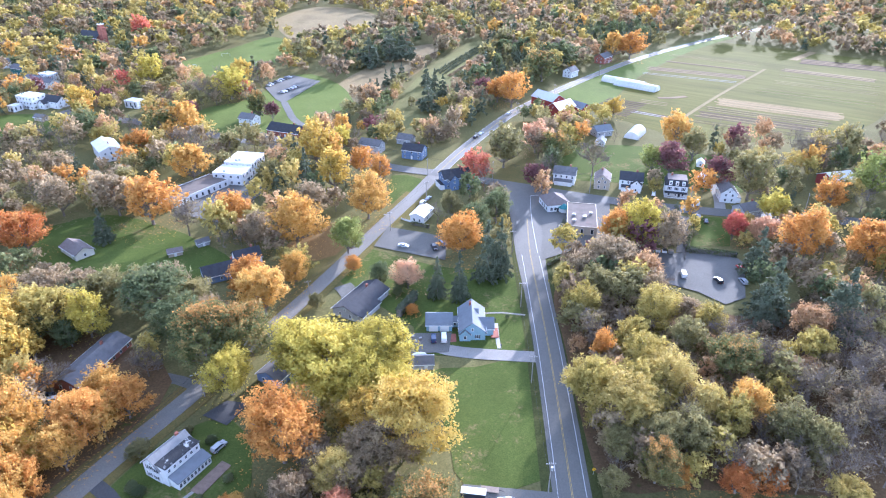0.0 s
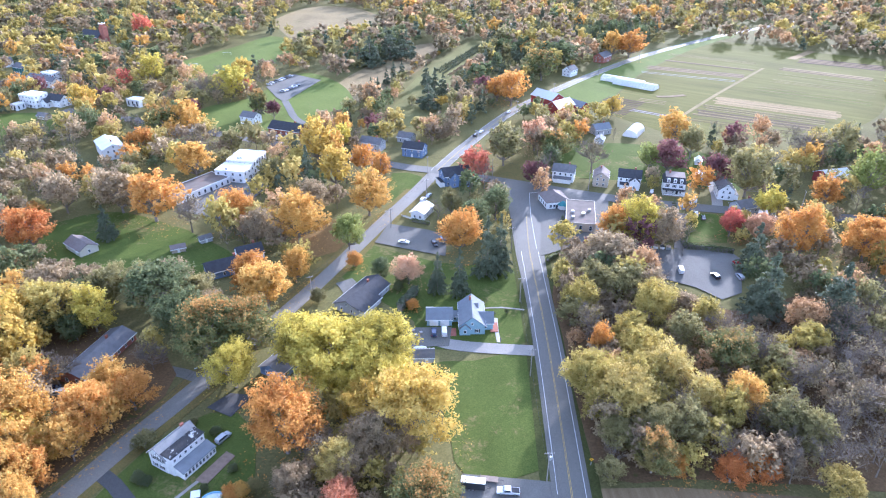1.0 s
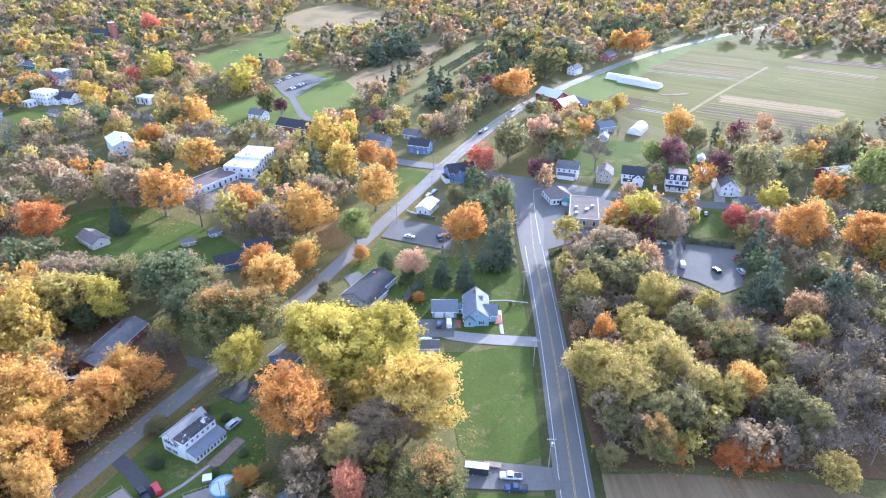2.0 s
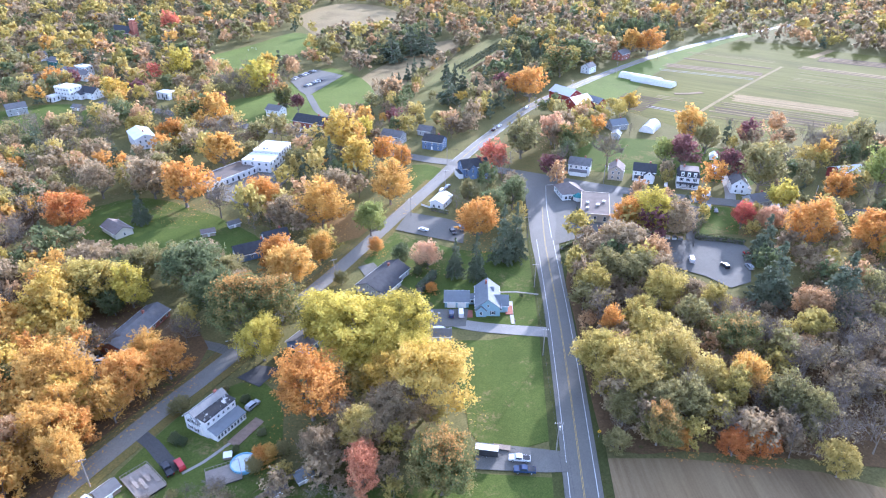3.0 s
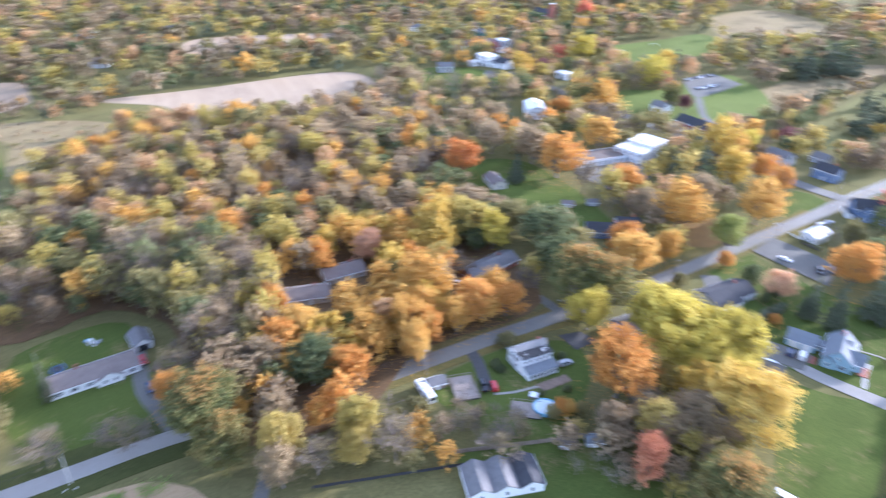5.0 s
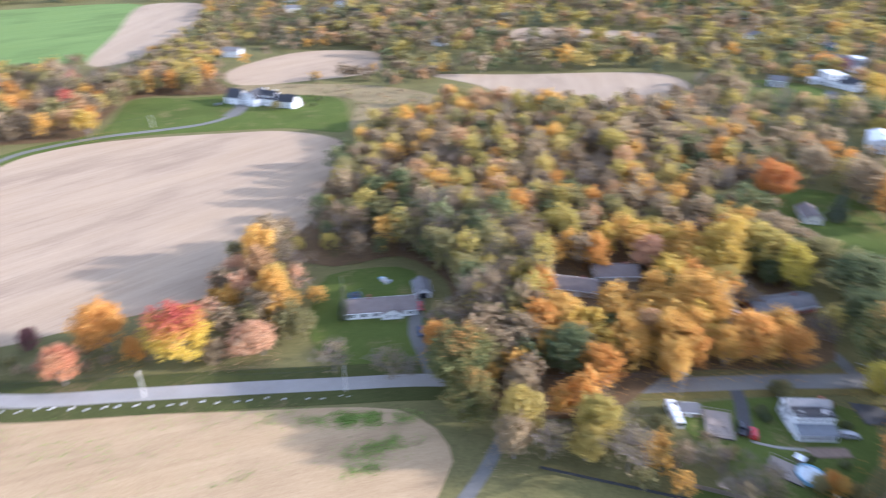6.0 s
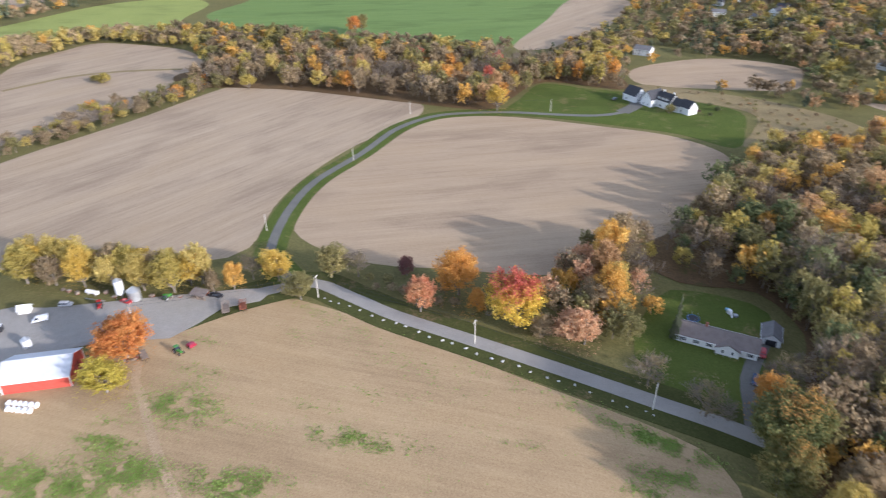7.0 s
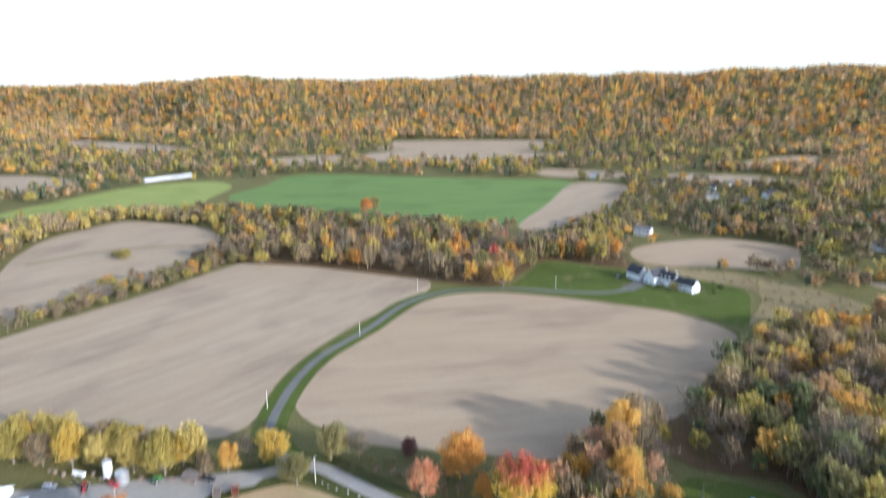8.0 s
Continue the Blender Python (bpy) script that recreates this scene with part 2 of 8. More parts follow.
M_SOIL = ground_mix("bare_soil", [(0.16, 0.11, 0.075), (0.23, 0.165, 0.11), (0.31, 0.23, 0.15)], 1.8, turn=53, stretch=(1, 0.1, 1), mid=0.3)
M_BED = ground_mix("dark_bed_soil", [(0.07, 0.048, 0.032), (0.105, 0.075, 0.05), (0.15, 0.11, 0.07)], 1.8, turn=53, stretch=(1, 0.1, 1), mid=0.3)
M_BED_TRACK = ground_mix("trodden_earth", [(0.27, 0.182, 0.105), (0.40, 0.285, 0.17), (0.50, 0.375, 0.225)], 1.8, turn=-40, stretch=(1, 0.2, 1), mid=0.3)
M_STRAW = ground_mix("dry_stalks", [(0.20, 0.14, 0.07), (0.28, 0.205, 0.105), (0.36, 0.27, 0.145)], 1.8, turn=53, stretch=(1, 0.15, 1), mid=0.3)
M_MEADOW = ground_mix("dry_meadow", [(0.17, 0.128, 0.066), (0.24, 0.187, 0.094), (0.31, 0.245, 0.13)], 1.2, mid=0.1, spots=((0.12, 0.12, 0.045), 0.58))
M_HAY = ground_mix("mown_hay", [(0.12, 0.118, 0.042), (0.165, 0.158, 0.056), (0.22, 0.20, 0.08)], 1.2, turn=-25, stretch=(1, 0.1, 1), mid=0.08)
M_ASPHALT = ground_mix("worn_asphalt", [(0.115, 0.109, 0.094), (0.146, 0.139, 0.120), (0.183, 0.173, 0.150)], 3.0, mid=0.2, bump=0.1, rough=0.8, spec=0.22)
M_OLDASPHALT = ground_mix("bleached_asphalt", [(0.149, 0.139, 0.118), (0.191, 0.179, 0.152), (0.234, 0.219, 0.186)], 3.0, mid=0.2, bump=0.1, rough=0.8, spec=0.22)
M_LOT = ground_mix("parking_asphalt", [(0.117, 0.112, 0.097), (0.153, 0.146, 0.128), (0.198, 0.189, 0.166)], 3.0, mid=0.15, bump=0.1, rough=0.9, spec=0.08)
M_NEWASPHALT = ground_mix("dark_asphalt", [(0.055, 0.054, 0.053), (0.075, 0.073, 0.071), (0.10, 0.098, 0.094)], 3.0, mid=0.2, bump=0.1, rough=0.8, spec=0.22)
M_GRAVEL = ground_mix("pale_gravel", [(0.225, 0.208, 0.182), (0.30, 0.278, 0.245), (0.37, 0.345, 0.305)], 4.0, mid=0.3, bump=0.2)
M_PAVER = paint("brown_pavers", (0.24, 0.175, 0.13), 0.9, 0.15, 0.9, spec=0.1)
M_CONCRETE = paint("concrete", (0.42, 0.40, 0.37), 0.9, 0.12, 0.6)
M_LINE_W = paint("white_road_paint", (0.56, 0.56, 0.54), 0.7, 0.14, 1.0)
M_LINE_Y = paint("yellow_road_paint", (0.42, 0.30, 0.09), 0.7, 0.12, 1.0)
M_WHITE = ribbed("white_clapboard", (0.76, 0.76, 0.74), 0.6, 0.15, 90, depth=0.02, var=0.06)
M_CREAM = ribbed("cream_clapboard", (0.62, 0.58, 0.48), 0.6, 0.15, 90, depth=0.02, var=0.07)
M_BLUE = ribbed("pale_blue_clapboard", (0.30, 0.43, 0.50), 0.6, 0.15, 90, depth=0.02, var=0.07)
M_SLATEBLUE = ribbed("slate_blue_clapboard", (0.16, 0.22, 0.34), 0.6, 0.15, 90, depth=0.02, var=0.07)
M_GREY = ribbed("grey_clapboard", (0.40, 0.40, 0.40), 0.6, 0.15, 90, depth=0.02, var=0.07)
M_TAN = ribbed("tan_siding", (0.45, 0.38, 0.29), 0.6, 0.15, 90, depth=0.02, var=0.07)
M_BARNRED = ribbed("barn_red_boards", (0.46, 0.085, 0.06), 0.65, 0.25, 0, depth=0.03, var=0.1)
M_DARKRED = ribbed("dark_red_boards", (0.28, 0.06, 0.05), 0.7, 0.25, 0, depth=0.03, var=0.12)
M_BRICK = ribbed("brick_wall", (0.33, 0.13, 0.09), 0.85, 0.08, 90, depth=0.02, var=0.15)
M_WOOD = ribbed("weathered_wood", (0.30, 0.235, 0.18), 0.8, 0.16, 0, depth=0.02, var=0.18)
M_TRIM = paint("white_trim", (0.80, 0.80, 0.78), 0.5, 0.05, 1.0)
M_SH_GREY = ribbed("grey_shingles", (0.17, 0.163, 0.158), 0.9, 0.3, 90, depth=0.03, var=0.13)
M_SH_PALE = ribbed("pale_grey_shingles", (0.27, 0.262, 0.252), 0.9, 0.3, 90, depth=0.03, var=0.12)
M_SH_DARK = ribbed("dark_shingles", (0.06, 0.06, 0.064), 0.9, 0.3, 90, depth=0.03, var=0.15)
M_SH_BROWN = ribbed("brown_shingles", (0.20, 0.165, 0.145), 0.9, 0.3, 90, depth=0.03, var=0.13)
M_SH_BLUE = ribbed("blue_grey_shingles", (0.19, 0.205, 0.22), 0.85, 0.3, 90, depth=0.03, var=0.1)
M_METAL = ribbed("pale_metal_roofing", (0.56, 0.575, 0.60), 0.45, 0.45, 0, metal=0.12, depth=0.05, var=0.06)
M_MEMBRANE = paint("white_roof_membrane", (0.80, 0.80, 0.78), 0.6, 0.07, 0.3)
M_TARROOF = paint("tan_flat_roof", (0.19, 0.162, 0.138), 0.95, 0.12, 0.3, spec=0.05)
M_BLACKROOF, _nt, _b = nodes_of("black_roof_felt", 0.8, 0.3)
_f = ramp_node(_nt, noise_node(_nt, 0.55, 6, (1, 0.7, 1), 30, 0.7), [(0.57, (0, 0, 0)), (0.62, (1, 1, 1))])
_nt.links.new(blend(_nt, _f, ramp_node(_nt, noise_node(_nt, 3.0, 4), [(0.3, (0.018, 0.018, 0.019)), (0.7, (0.045, 0.045, 0.046))]), (0.42, 0.42, 0.41)), _b.inputs["Base Color"])
M_PLASTIC = paint("white_plastic_film", (0.82, 0.83, 0.82), 0.45, 0.05, 0.6)
M_FILM, _nt, _b = nodes_of("greenhouse_film", 0.5, 0.3)
_c = ramp_node(_nt, noise_node(_nt, 0.6, 4), [(0.3, (0.74, 0.75, 0.74)), (0.7, (0.86, 0.86, 0.85))])
_t = _nt.nodes.new("ShaderNodeBsdfTranslucent")
_x = _nt.nodes.new("ShaderNodeMixShader")
_x.inputs[0].default_value = 0.5
_nt.links.new(_c, _b.inputs["Base Color"])
_nt.links.new(_c, _t.inputs["Color"])
_nt.links.new(_b.outputs[0], _x.inputs[1])
_nt.links.new(_t.outputs[0], _x.inputs[2])
_nt.links.new(_x.outputs[0], _nt.nodes["Material Output"].inputs["Surface"])
M_DARK = paint("dark_trim", (0.04, 0.04, 0.045), 0.6, 0.15, 1.0)
M_TEAL = paint("teal_awning", (0.06, 0.20, 0.20), 0.6, 0.1, 1.0)
M_STEEL = paint("galvanised_steel", (0.52, 0.53, 0.53), 0.4, 0.1, 0.6, metal=0.7)
M_RUST = paint("rusty_steel", (0.25, 0.09, 0.05), 0.8, 0.25, 1.2)
M_RUBBER = paint("tyre_rubber", (0.03, 0.03, 0.03), 0.9, 0.1, 2.0)
M_POLE = paint("grey_utility_pole_wood", (0.30, 0.27, 0.24), 0.9, 0.15, 2.0)
M_POLEPALE = paint("pale_utility_pole_wood", (0.62, 0.58, 0.50), 0.9, 0.1, 2.0)
M_WATER = paint("blue_pool_water", (0.62, 0.68, 0.68), 0.15, 0.1, 1.0, spec=0.5)
M_POOLBLUE = paint("blue_pool_liner", (0.24, 0.46, 0.60), 0.5, 0.1, 1.0)
M_SIGN = paint("yellow_sign_sheet", (0.85, 0.48, 0.02), 0.5, 0.04, 1.0)
M_STONE = paint("pale_field_stone", (0.50, 0.48, 0.44), 0.9, 0.15, 1.2, per_object=0.5)
M_GLASS, _nt, _b = nodes_of("window_glass", 0.06, 0.6)
_b.inputs["Base Color"].default_value = (0.035, 0.045, 0.055, 1)
M_LENS, _nt, _b = nodes_of("lamp_lens", 0.15, 0.5)
_b.inputs["Base Color"].default_value = (0.75, 0.75, 0.72, 1)
M_TAIL, _nt, _b = nodes_of("tail_lens", 0.2, 0.5)
_b.inputs["Base Color"].default_value = (0.35, 0.02, 0.02, 1)


def car_paint(name, col):
    return paint(name, col, 0.25, 0.04, 0.8, spec=0.6)


CAR = {"white": car_paint("white_car_paint", (0.78, 0.78, 0.77)), "silver": car_paint("silver_car_paint", (0.42, 0.43, 0.45)),
       "black": car_paint("black_car_paint", (0.02, 0.02, 0.025)), "navy": car_paint("navy_car_paint", (0.03, 0.05, 0.11)),
       "red": car_paint("red_car_paint", (0.42, 0.03, 0.03)), "green": car_paint("green_machine_paint", (0.07, 0.22, 0.04)),
       "grey": car_paint("grey_car_paint", (0.14, 0.15, 0.16)), "magenta": car_paint("crimson_machine_paint", (0.34, 0.03, 0.055)),
       "orange": car_paint("orange_machine_paint", (0.55, 0.13, 0.03))}



# ---- building blocks ----
def mesh_of(name, verts, faces, mats, slots=None, smooth=False):
    me = bpy.data.meshes.new(name)
    me.from_pydata(verts, [], faces)
    for m in mats:
        me.materials.append(m)
    if slots is not None:
        me.polygons.foreach_set("material_index", np.asarray(slots, dtype=np.int32))
    if smooth:
        me.polygons.foreach_set("use_smooth", np.ones(len(me.polygons), dtype=bool))
    me.update()
    return me


def finish(name, bm, material):
    me = bpy.data.meshes.new(name)
    bmesh.ops.recalc_face_normals(bm, faces=bm.faces)
    bm.to_mesh(me)
    bm.free()
    me.materials.append(material)
    return me


def part(name, bm, material, parent, label=""):
    """Links a bmesh (or a ready mesh) as one mesh object under a thing or a part."""
    me = bm if isinstance(bm, bpy.types.Mesh) else finish(name, bm, material)
    ob = new(name, me)
    ob.parent = parent
    if label:
        tagged(ob, label)
    return ob


def thing(name, x, y, turn, label, category, group="", z=0.0, scale=None):
    ob = new(name)
    ob.empty_display_size = 0.5
    ob.matrix_basis = pose(x, y, z, 0, 0, turn)
    if scale:
        ob.scale = scale
    return tagged(ob, label, category, group)


def box(bm, cx, cy, cz, sx, sy, sz, turn=0.0, bevel=0.0):
    m = pose(cx, cy, cz, 0, 0, turn) @ Matrix.Diagonal((sx, sy, sz, 1))
    r = bmesh.ops.create_cube(bm, size=1.0, matrix=m)
    if bevel:
        es = list({e for v in r["verts"] for e in v.link_edges})
        bmesh.ops.bevel(bm, geom=es, offset=bevel, segments=1, affect="EDGES")
    return bm


def rod(bm, a, b, r0, r1, seg=6):
    a, b = Vector(a), Vector(b)
    q = (b - a).to_track_quat("Z", "Y").to_matrix().to_4x4()
    m = Matrix.Translation((a + b) / 2) @ q
    bmesh.ops.create_cone(bm, cap_ends=True, segments=seg, radius1=r0, radius2=r1, depth=(b - a).length, matrix=m)
    return bm


def prism(bm, profile, x0, x1, inset=0.0):
    """Extrudes a closed (y, z) outline along x."""
    a = [bm.verts.new((x0, y, z)) for y, z in profile]
    b = [bm.verts.new((x1, y, z)) for y, z in profile]
    n = len(profile)
    for i in range(n):
        bm.faces.new((a[i], a[(i + 1) % n], b[(i + 1) % n], b[i]))
    bm.faces.new(a[::-1])
    bm.faces.new(b)
    return bm


def curve_through(pts, step=6.0, closed=False):
    """A smooth line through the plan points."""
    p = [Vector(q) for q in pts]
    n = len(p)
    out = []
    for i in range(n if closed else n - 1):
        if closed:
            a, b, c, d = p[i - 1], p[i], p[(i + 1) % n], p[(i + 2) % n]
        else:
            a, b, c, d = p[max(i - 1, 0)], p[i], p[i + 1], p[min(i + 2, n - 1)]
        k = max(2, int((c - b).length / step))
        for j in range(k):
            t = j / k
            out.append(0.5 * (2 * b + (c - a) * t + (2 * a - 5 * b + 4 * c - d) * t * t + (3 * b - a - 3 * c + d) * t ** 3))
    if not closed:
        out.append(p[-1])
    return out


def ribbon(name, pts, width, z, material, label, offset=0.0, thick=0.06, step=5.0, widths=None, category="road", kind="structure"):
    line = curve_through(pts, step)
    if category != "road marking":
        z += 0.0021 * (len(LAYER) % 9)
        LAYER.append(name)
    vs, fs = [], []
    n = len(line)
    for i, q in enumerate(line):
        d = (line[min(i + 1, n - 1)] - line[max(i - 1, 0)]).normalized()
        s = Vector((-d.y, d.x))
        w = width if widths is None else widths(i / (n - 1))
        a, b = q + s * (offset + w / 2), q + s * (offset - w / 2)
        vs += [(a.x, a.y, z), (b.x, b.y, z), (a.x, a.y, z - thick), (b.x, b.y, z - thick)]
    for i in range(n - 1):
        k = 4 * i
        fs += [(k, k + 1, k + 5, k + 4), (k + 2, k, k + 4, k + 6), (k + 1, k + 3, k + 7, k + 5)]
    fs += [(2, 3, 1, 0), (4 * n - 4, 4 * n - 3, 4 * n - 1, 4 * n - 2)]
    ob = new(name, mesh_of(name, vs, fs, [material]))
    return tagged(ob, label, category, kind=kind)


def patch(name, pts, z, material, label, category="field", smooth=True, wobble=0.0, step=8.0):
    """A piece of ground cover with a soft outline."""
    line = curve_through(pts, step, True) if smooth else [Vector(q) for q in pts]
    z += 0.0015 * len(LAYER)
    LAYER.append(name)
    if wobble:
        line = [q + Vector((noise.noise((q.x * 0.11, q.y * 0.11, 3)), noise.noise((q.x * 0.11, q.y * 0.11, 9)))) * wobble for q in line]
    bm = bmesh.new()
    top = [bm.verts.new((q.x, q.y, z)) for q in line]
    low = [bm.verts.new((q.x, q.y, z - 0.05)) for q in line]
    f = bm.faces.new(top)
    for i in range(len(top)):
        j = (i + 1) % len(top)
        bm.faces.new((top[i], low[i], low[j], top[j]))
    bmesh.ops.recalc_face_normals(bm, faces=bm.faces)
    if f.normal.z < 0:
        bmesh.ops.reverse_faces(bm, faces=bm.faces)
    bmesh.ops.triangulate(bm, faces=[f])
    me = bpy.data.meshes.new(name)
    bm.to_mesh(me)
    bm.free()
    me.materials.append(material)
    OPEN.append([(q.x, q.y) for q in (line if smooth else curve_through(pts, 10, True))])
    return tagged(new(name, me), label, category, kind="structure")


OPEN = []
LAYER = []


def inside(poly, xs, ys):
    """Which of the points lie in the outline."""
    p = np.asarray(poly)
    r = np.zeros(len(xs), dtype=bool)
    j = len(p) - 1
    for i in range(len(p)):
        c = ((p[i, 1] > ys) != (p[j, 1] > ys)) & (xs < (p[j, 0] - p[i, 0]) * (ys - p[i, 1]) / (p[j, 1] - p[i, 1] + 1e-12) + p[i, 0])
        r ^= c
        j = i
    return r


# ---- ground: one sheet to the horizon, with a wooded ridge to the west ----
RIDGE_AZ = (60, 66, 72, 76, 79, 82, 88, 96, 104, 110, 114.5, 119, 123, 128, 134, 150)
RIDGE_H = (148, 146, 142, 136, 132, 130, 130, 126, 120, 122, 138, 126, 108, 106, 106, 104)


def terrain(x, y):
    dx, dy = np.asarray(x, float) - 3, np.asarray(y, float) - 6
    r = np.hypot(dx, dy)
    az = np.degrees(np.arctan2(-dx, dy)) % 360
    side = np.clip((az - 20) / 45, 0, 1) * np.clip((215 - az) / 60, 0, 1)
    h = np.interp(az, RIDGE_AZ, RIDGE_H)
    near = np.where(az > 118, 1500 + (az - 118) * 90, 1500)
    t = np.clip((r - near) / 950, 0, 1)
    roll = 1 + 0.10 * np.sin(az * 0.9 + r * 0.004) * np.clip(1.4 - t, 0, 1)
    return side * h * (t * t * (3 - 2 * t)) * roll


def build_ground():
    rings = [0, 30, 60, 100, 150, 200, 260, 330, 420, 520, 640, 780, 940, 1100, 1250] + list(range(1350, 2700, 60)) + [2800, 3000, 3300, 3700, 4200, 4800]
    seg = 180
    vs, fs = [(0.0, 0.0, 0.0)], []
    for r in rings[1:]:
        a = np.arange(seg) * 2 * np.pi / seg
        x, y = 3 + r * np.cos(a), 6 + r * np.sin(a)
        vs += list(zip(x, y, terrain(x, y)))
    for i in range(seg):
        fs.append((0, 1 + i, 1 + (i + 1) % seg))
    for k in range(len(rings) - 2):
        for i in range(seg):
            a, b = 1 + k * seg + i, 1 + k * seg + (i + 1) % seg
            fs.append((a, a + seg, b + seg, b))
    me = mesh_of("ground", vs, fs, [M_GROUND], smooth=True)
    tagged(new("ground", me), "rough olive autumn grassland under village and farms", "ground", kind="structure")


build_ground()

# fields and lawns
patch("field_west", [(-287, -273), (-360, -240), (-447, -203), (-436, -150), (-420, -72), (-385, -60), (-330, -88), (-285, -102), (-250, -106), (-213, -103), (-200, -119), (-192, -160), (-188, -220), (-230, -280)], 0.05, M_TILLED, "bare harvested field of pale brown soil", "field")
patch("field_centre", [(-238, -92), (-284, -88), (-322, -74), (-364, -60), (-385, -40), (-389, 0), (-374, 60), (-362, 92), (-337, 114), (-310, 112), (-280, 88), (-240, 66), (-222, 40), (-205, 20), (-205, -20), (-206, -50), (-218, -78)], 0.05, M_TILLED2, "bare harvested field with a curved edge", "field")
patch("field_near", [(-60, -170), (-122, -146), (-150, -116), (-166, -99), (-178, -78), (-176, -62), (-160, -22), (-146, 8), (-128, 48), (-118, 60), (-104, 63), (-92, 54), (-60, 10), (-30, -60)], 0.05, M_STUBBLE, "tan stubble field with green weed patches", "field")
patch("field_northwest", [(-312, -300), (-352, -267), (-406, -249), (-468, -241), (-520, -268), (-556, -308), (-573, -391), (-540, -408), (-495, -416), (-455, -405), (-421, -390), (-360, -350)], 0.04, M_TILLED, "pale bare field behind a hedgerow", "field")
patch("field_wheat", [(-616, -198), (-588, -100), (-582, -8), (-700, 24), (-862, 58), (-885, -100), (-905, -325), (-800, -345), (-712, -352), (-650, -280)], 0.04, M_CROP, "bright green field of young winter wheat", "field")
patch("field_wheat_strip", [(-578, -545), (-680, -540), (-785, -512), (-830, -440), (-790, -385), (-700, -372), (-641, -355), (-600, -430)], 0.04, M_MEADGREEN, "green pasture strip beside hedgerow", "field")
patch("field_plough_strip", [(-583, -6), (-700, 23), (-850, 61), (-836, 124), (-729, 101), (-628, 66), (-578, 24)], 0.045, M_TILLED, "bare brown strip beside the wheat", "field")
patch("field_behind_estate", [(-508, 86), (-538, 120), (-552, 165), (-528, 214), (-490, 205), (-463, 189), (-462, 140), (-470, 90)], 0.04, M_TILLED2, "pale bare field behind the white farmhouse", "field")
patch("field_beyond_woods", [(-437, 226), (-412, 281), (-365, 386), (-312, 366), (-315, 300), (-330, 262), (-343, 236), (-392, 245)], 0.04, M_TILLED, "pale bare field beyond the woods", "field")
patch("field_far_a", [(-1500, -1250), (-1400, -960), (-1286, -724), (-1178, -690), (-1245, -930)], 0.04, M_TILLED, "far pale field below the ridge", "field")
patch("field_far_b", [(-1262, -288), (-1400, -300), (-1490, -294), (-1490, 26), (-1262, 5)], 0.04, M_TILLED2, "far pale field below the ridge", "field")
patch("field_far_f", [(-1078, -286), (-1234, -262), (-1224, 10), (-1092, 20)], 0.04, M_TILLED, "far pale field below the ridge", "field")
patch("field_far_c", [(-1067, -497), (-1162, -352), (-1037, -320), (-1014, -463)], 0.04, M_TILLED2, "far pale field below the ridge", "field")
patch("field_far_d", [(-947, 204), (-917, 330), (-824, 344), (-893, 200)], 0.04, M_TILLED, "far pale strip of field", "field")
patch("field_far_g", [(-985, 21), (-961, 143), (-904, 135), (-914, 28)], 0.04, M_TILLED2, "far pale strip of field", "field")
patch("field_slope", [(-1010, 300), (-1075, 330), (-1180, 440), (-1150, 520), (-1060, 430)], 0.04, M_TILLED2, "pale field at the foot of the ridge", "field")
patch("field_far_e", [(-862, -790), (-837, -658), (-779, -605), (-728, -670)], 0.04, M_TILLED, "far pale field", "field")
patch("field_village_edge", [(-513, 350), (-557, 394), (-481, 495), (-464, 471), (-486, 375)], 0.04, M_TILLED, "pale bare field at village edge", "field")
patch("estate_lawn", [(-392, -10), (-425, 2), (-466, 18), (-456, 50), (-448, 80), (-430, 118), (-410, 142), (-372, 134), (-346, 122), (-366, 96), (-378, 62), (-393, 8)], 0.06, M_LAWN, "mown green lawn round the white farmhouse", "lawn")
patch("ranch_lawn", [(-182, 50), (-199, 62), (-193, 88), (-180, 92), (-158, 82), (-140, 72), (-136, 60), (-160, 44)], 0.06, M_LAWN, "shaded mown lawn round the ranch house", "lawn")
patch("meadow_strip", [(-470, 90), (-440, 160), (-400, 200), (-372, 200), (-350, 160), (-350, 126), (-372, 138), (-412, 146), (-452, 84)], 0.045, M_MEADOW, "dry tawny meadow beside the woods", "meadow")
patch("farm_market_field", [(111, 470), (128, 500), (160, 560), (218, 640), (281, 708), (350, 660), (405, 612), (360, 545), (321, 488), (290, 450), (254, 424), (205, 410), (157, 402), (135, 430)], 0.04, M_MARKET, "green vegetable field in long strips", "field")
patch("sports_field", [(-236, 600), (-205, 680), (-178, 740), (-139, 680), (-150, 610), (-169, 536), (-205, 560)], 0.04, M_PASTURE, "mown green sports field", "lawn")
patch("brown_hill_field", [(-200, 850), (-172, 950), (-108, 930), (-66, 822), (-108, 752), (-148, 722), (-180, 780)], 0.04, M_MEADOW, "tawny field on far rise", "field")
patch("hall_lawn", [(-165, 474), (-140, 500), (-118, 575), (-92, 560), (-70, 520), (-62, 470), (-84, 412), (-150, 432)], 0.04, M_PASTURE, "sunlit mown lawn round the car park", "lawn")
patch("tree_farm_meadow", [(-33, 436), (-30, 500), (-22, 548), (-8, 600), (34, 724), (44, 712), (46, 660), (26, 570), (4, 504), (8, 442)], 0.04, M_HAY, "pale mown strip beside young conifer rows", "meadow")
patch("rough_meadow", [(-80, 532), (-64, 600), (-40, 650), (-24, 694), (4, 700), (-4, 640), (-14, 600), (-28, 552), (-36, 500), (-50, 482)], 0.03, M_MEADOW, "rough brown meadow with shrubs", "meadow")
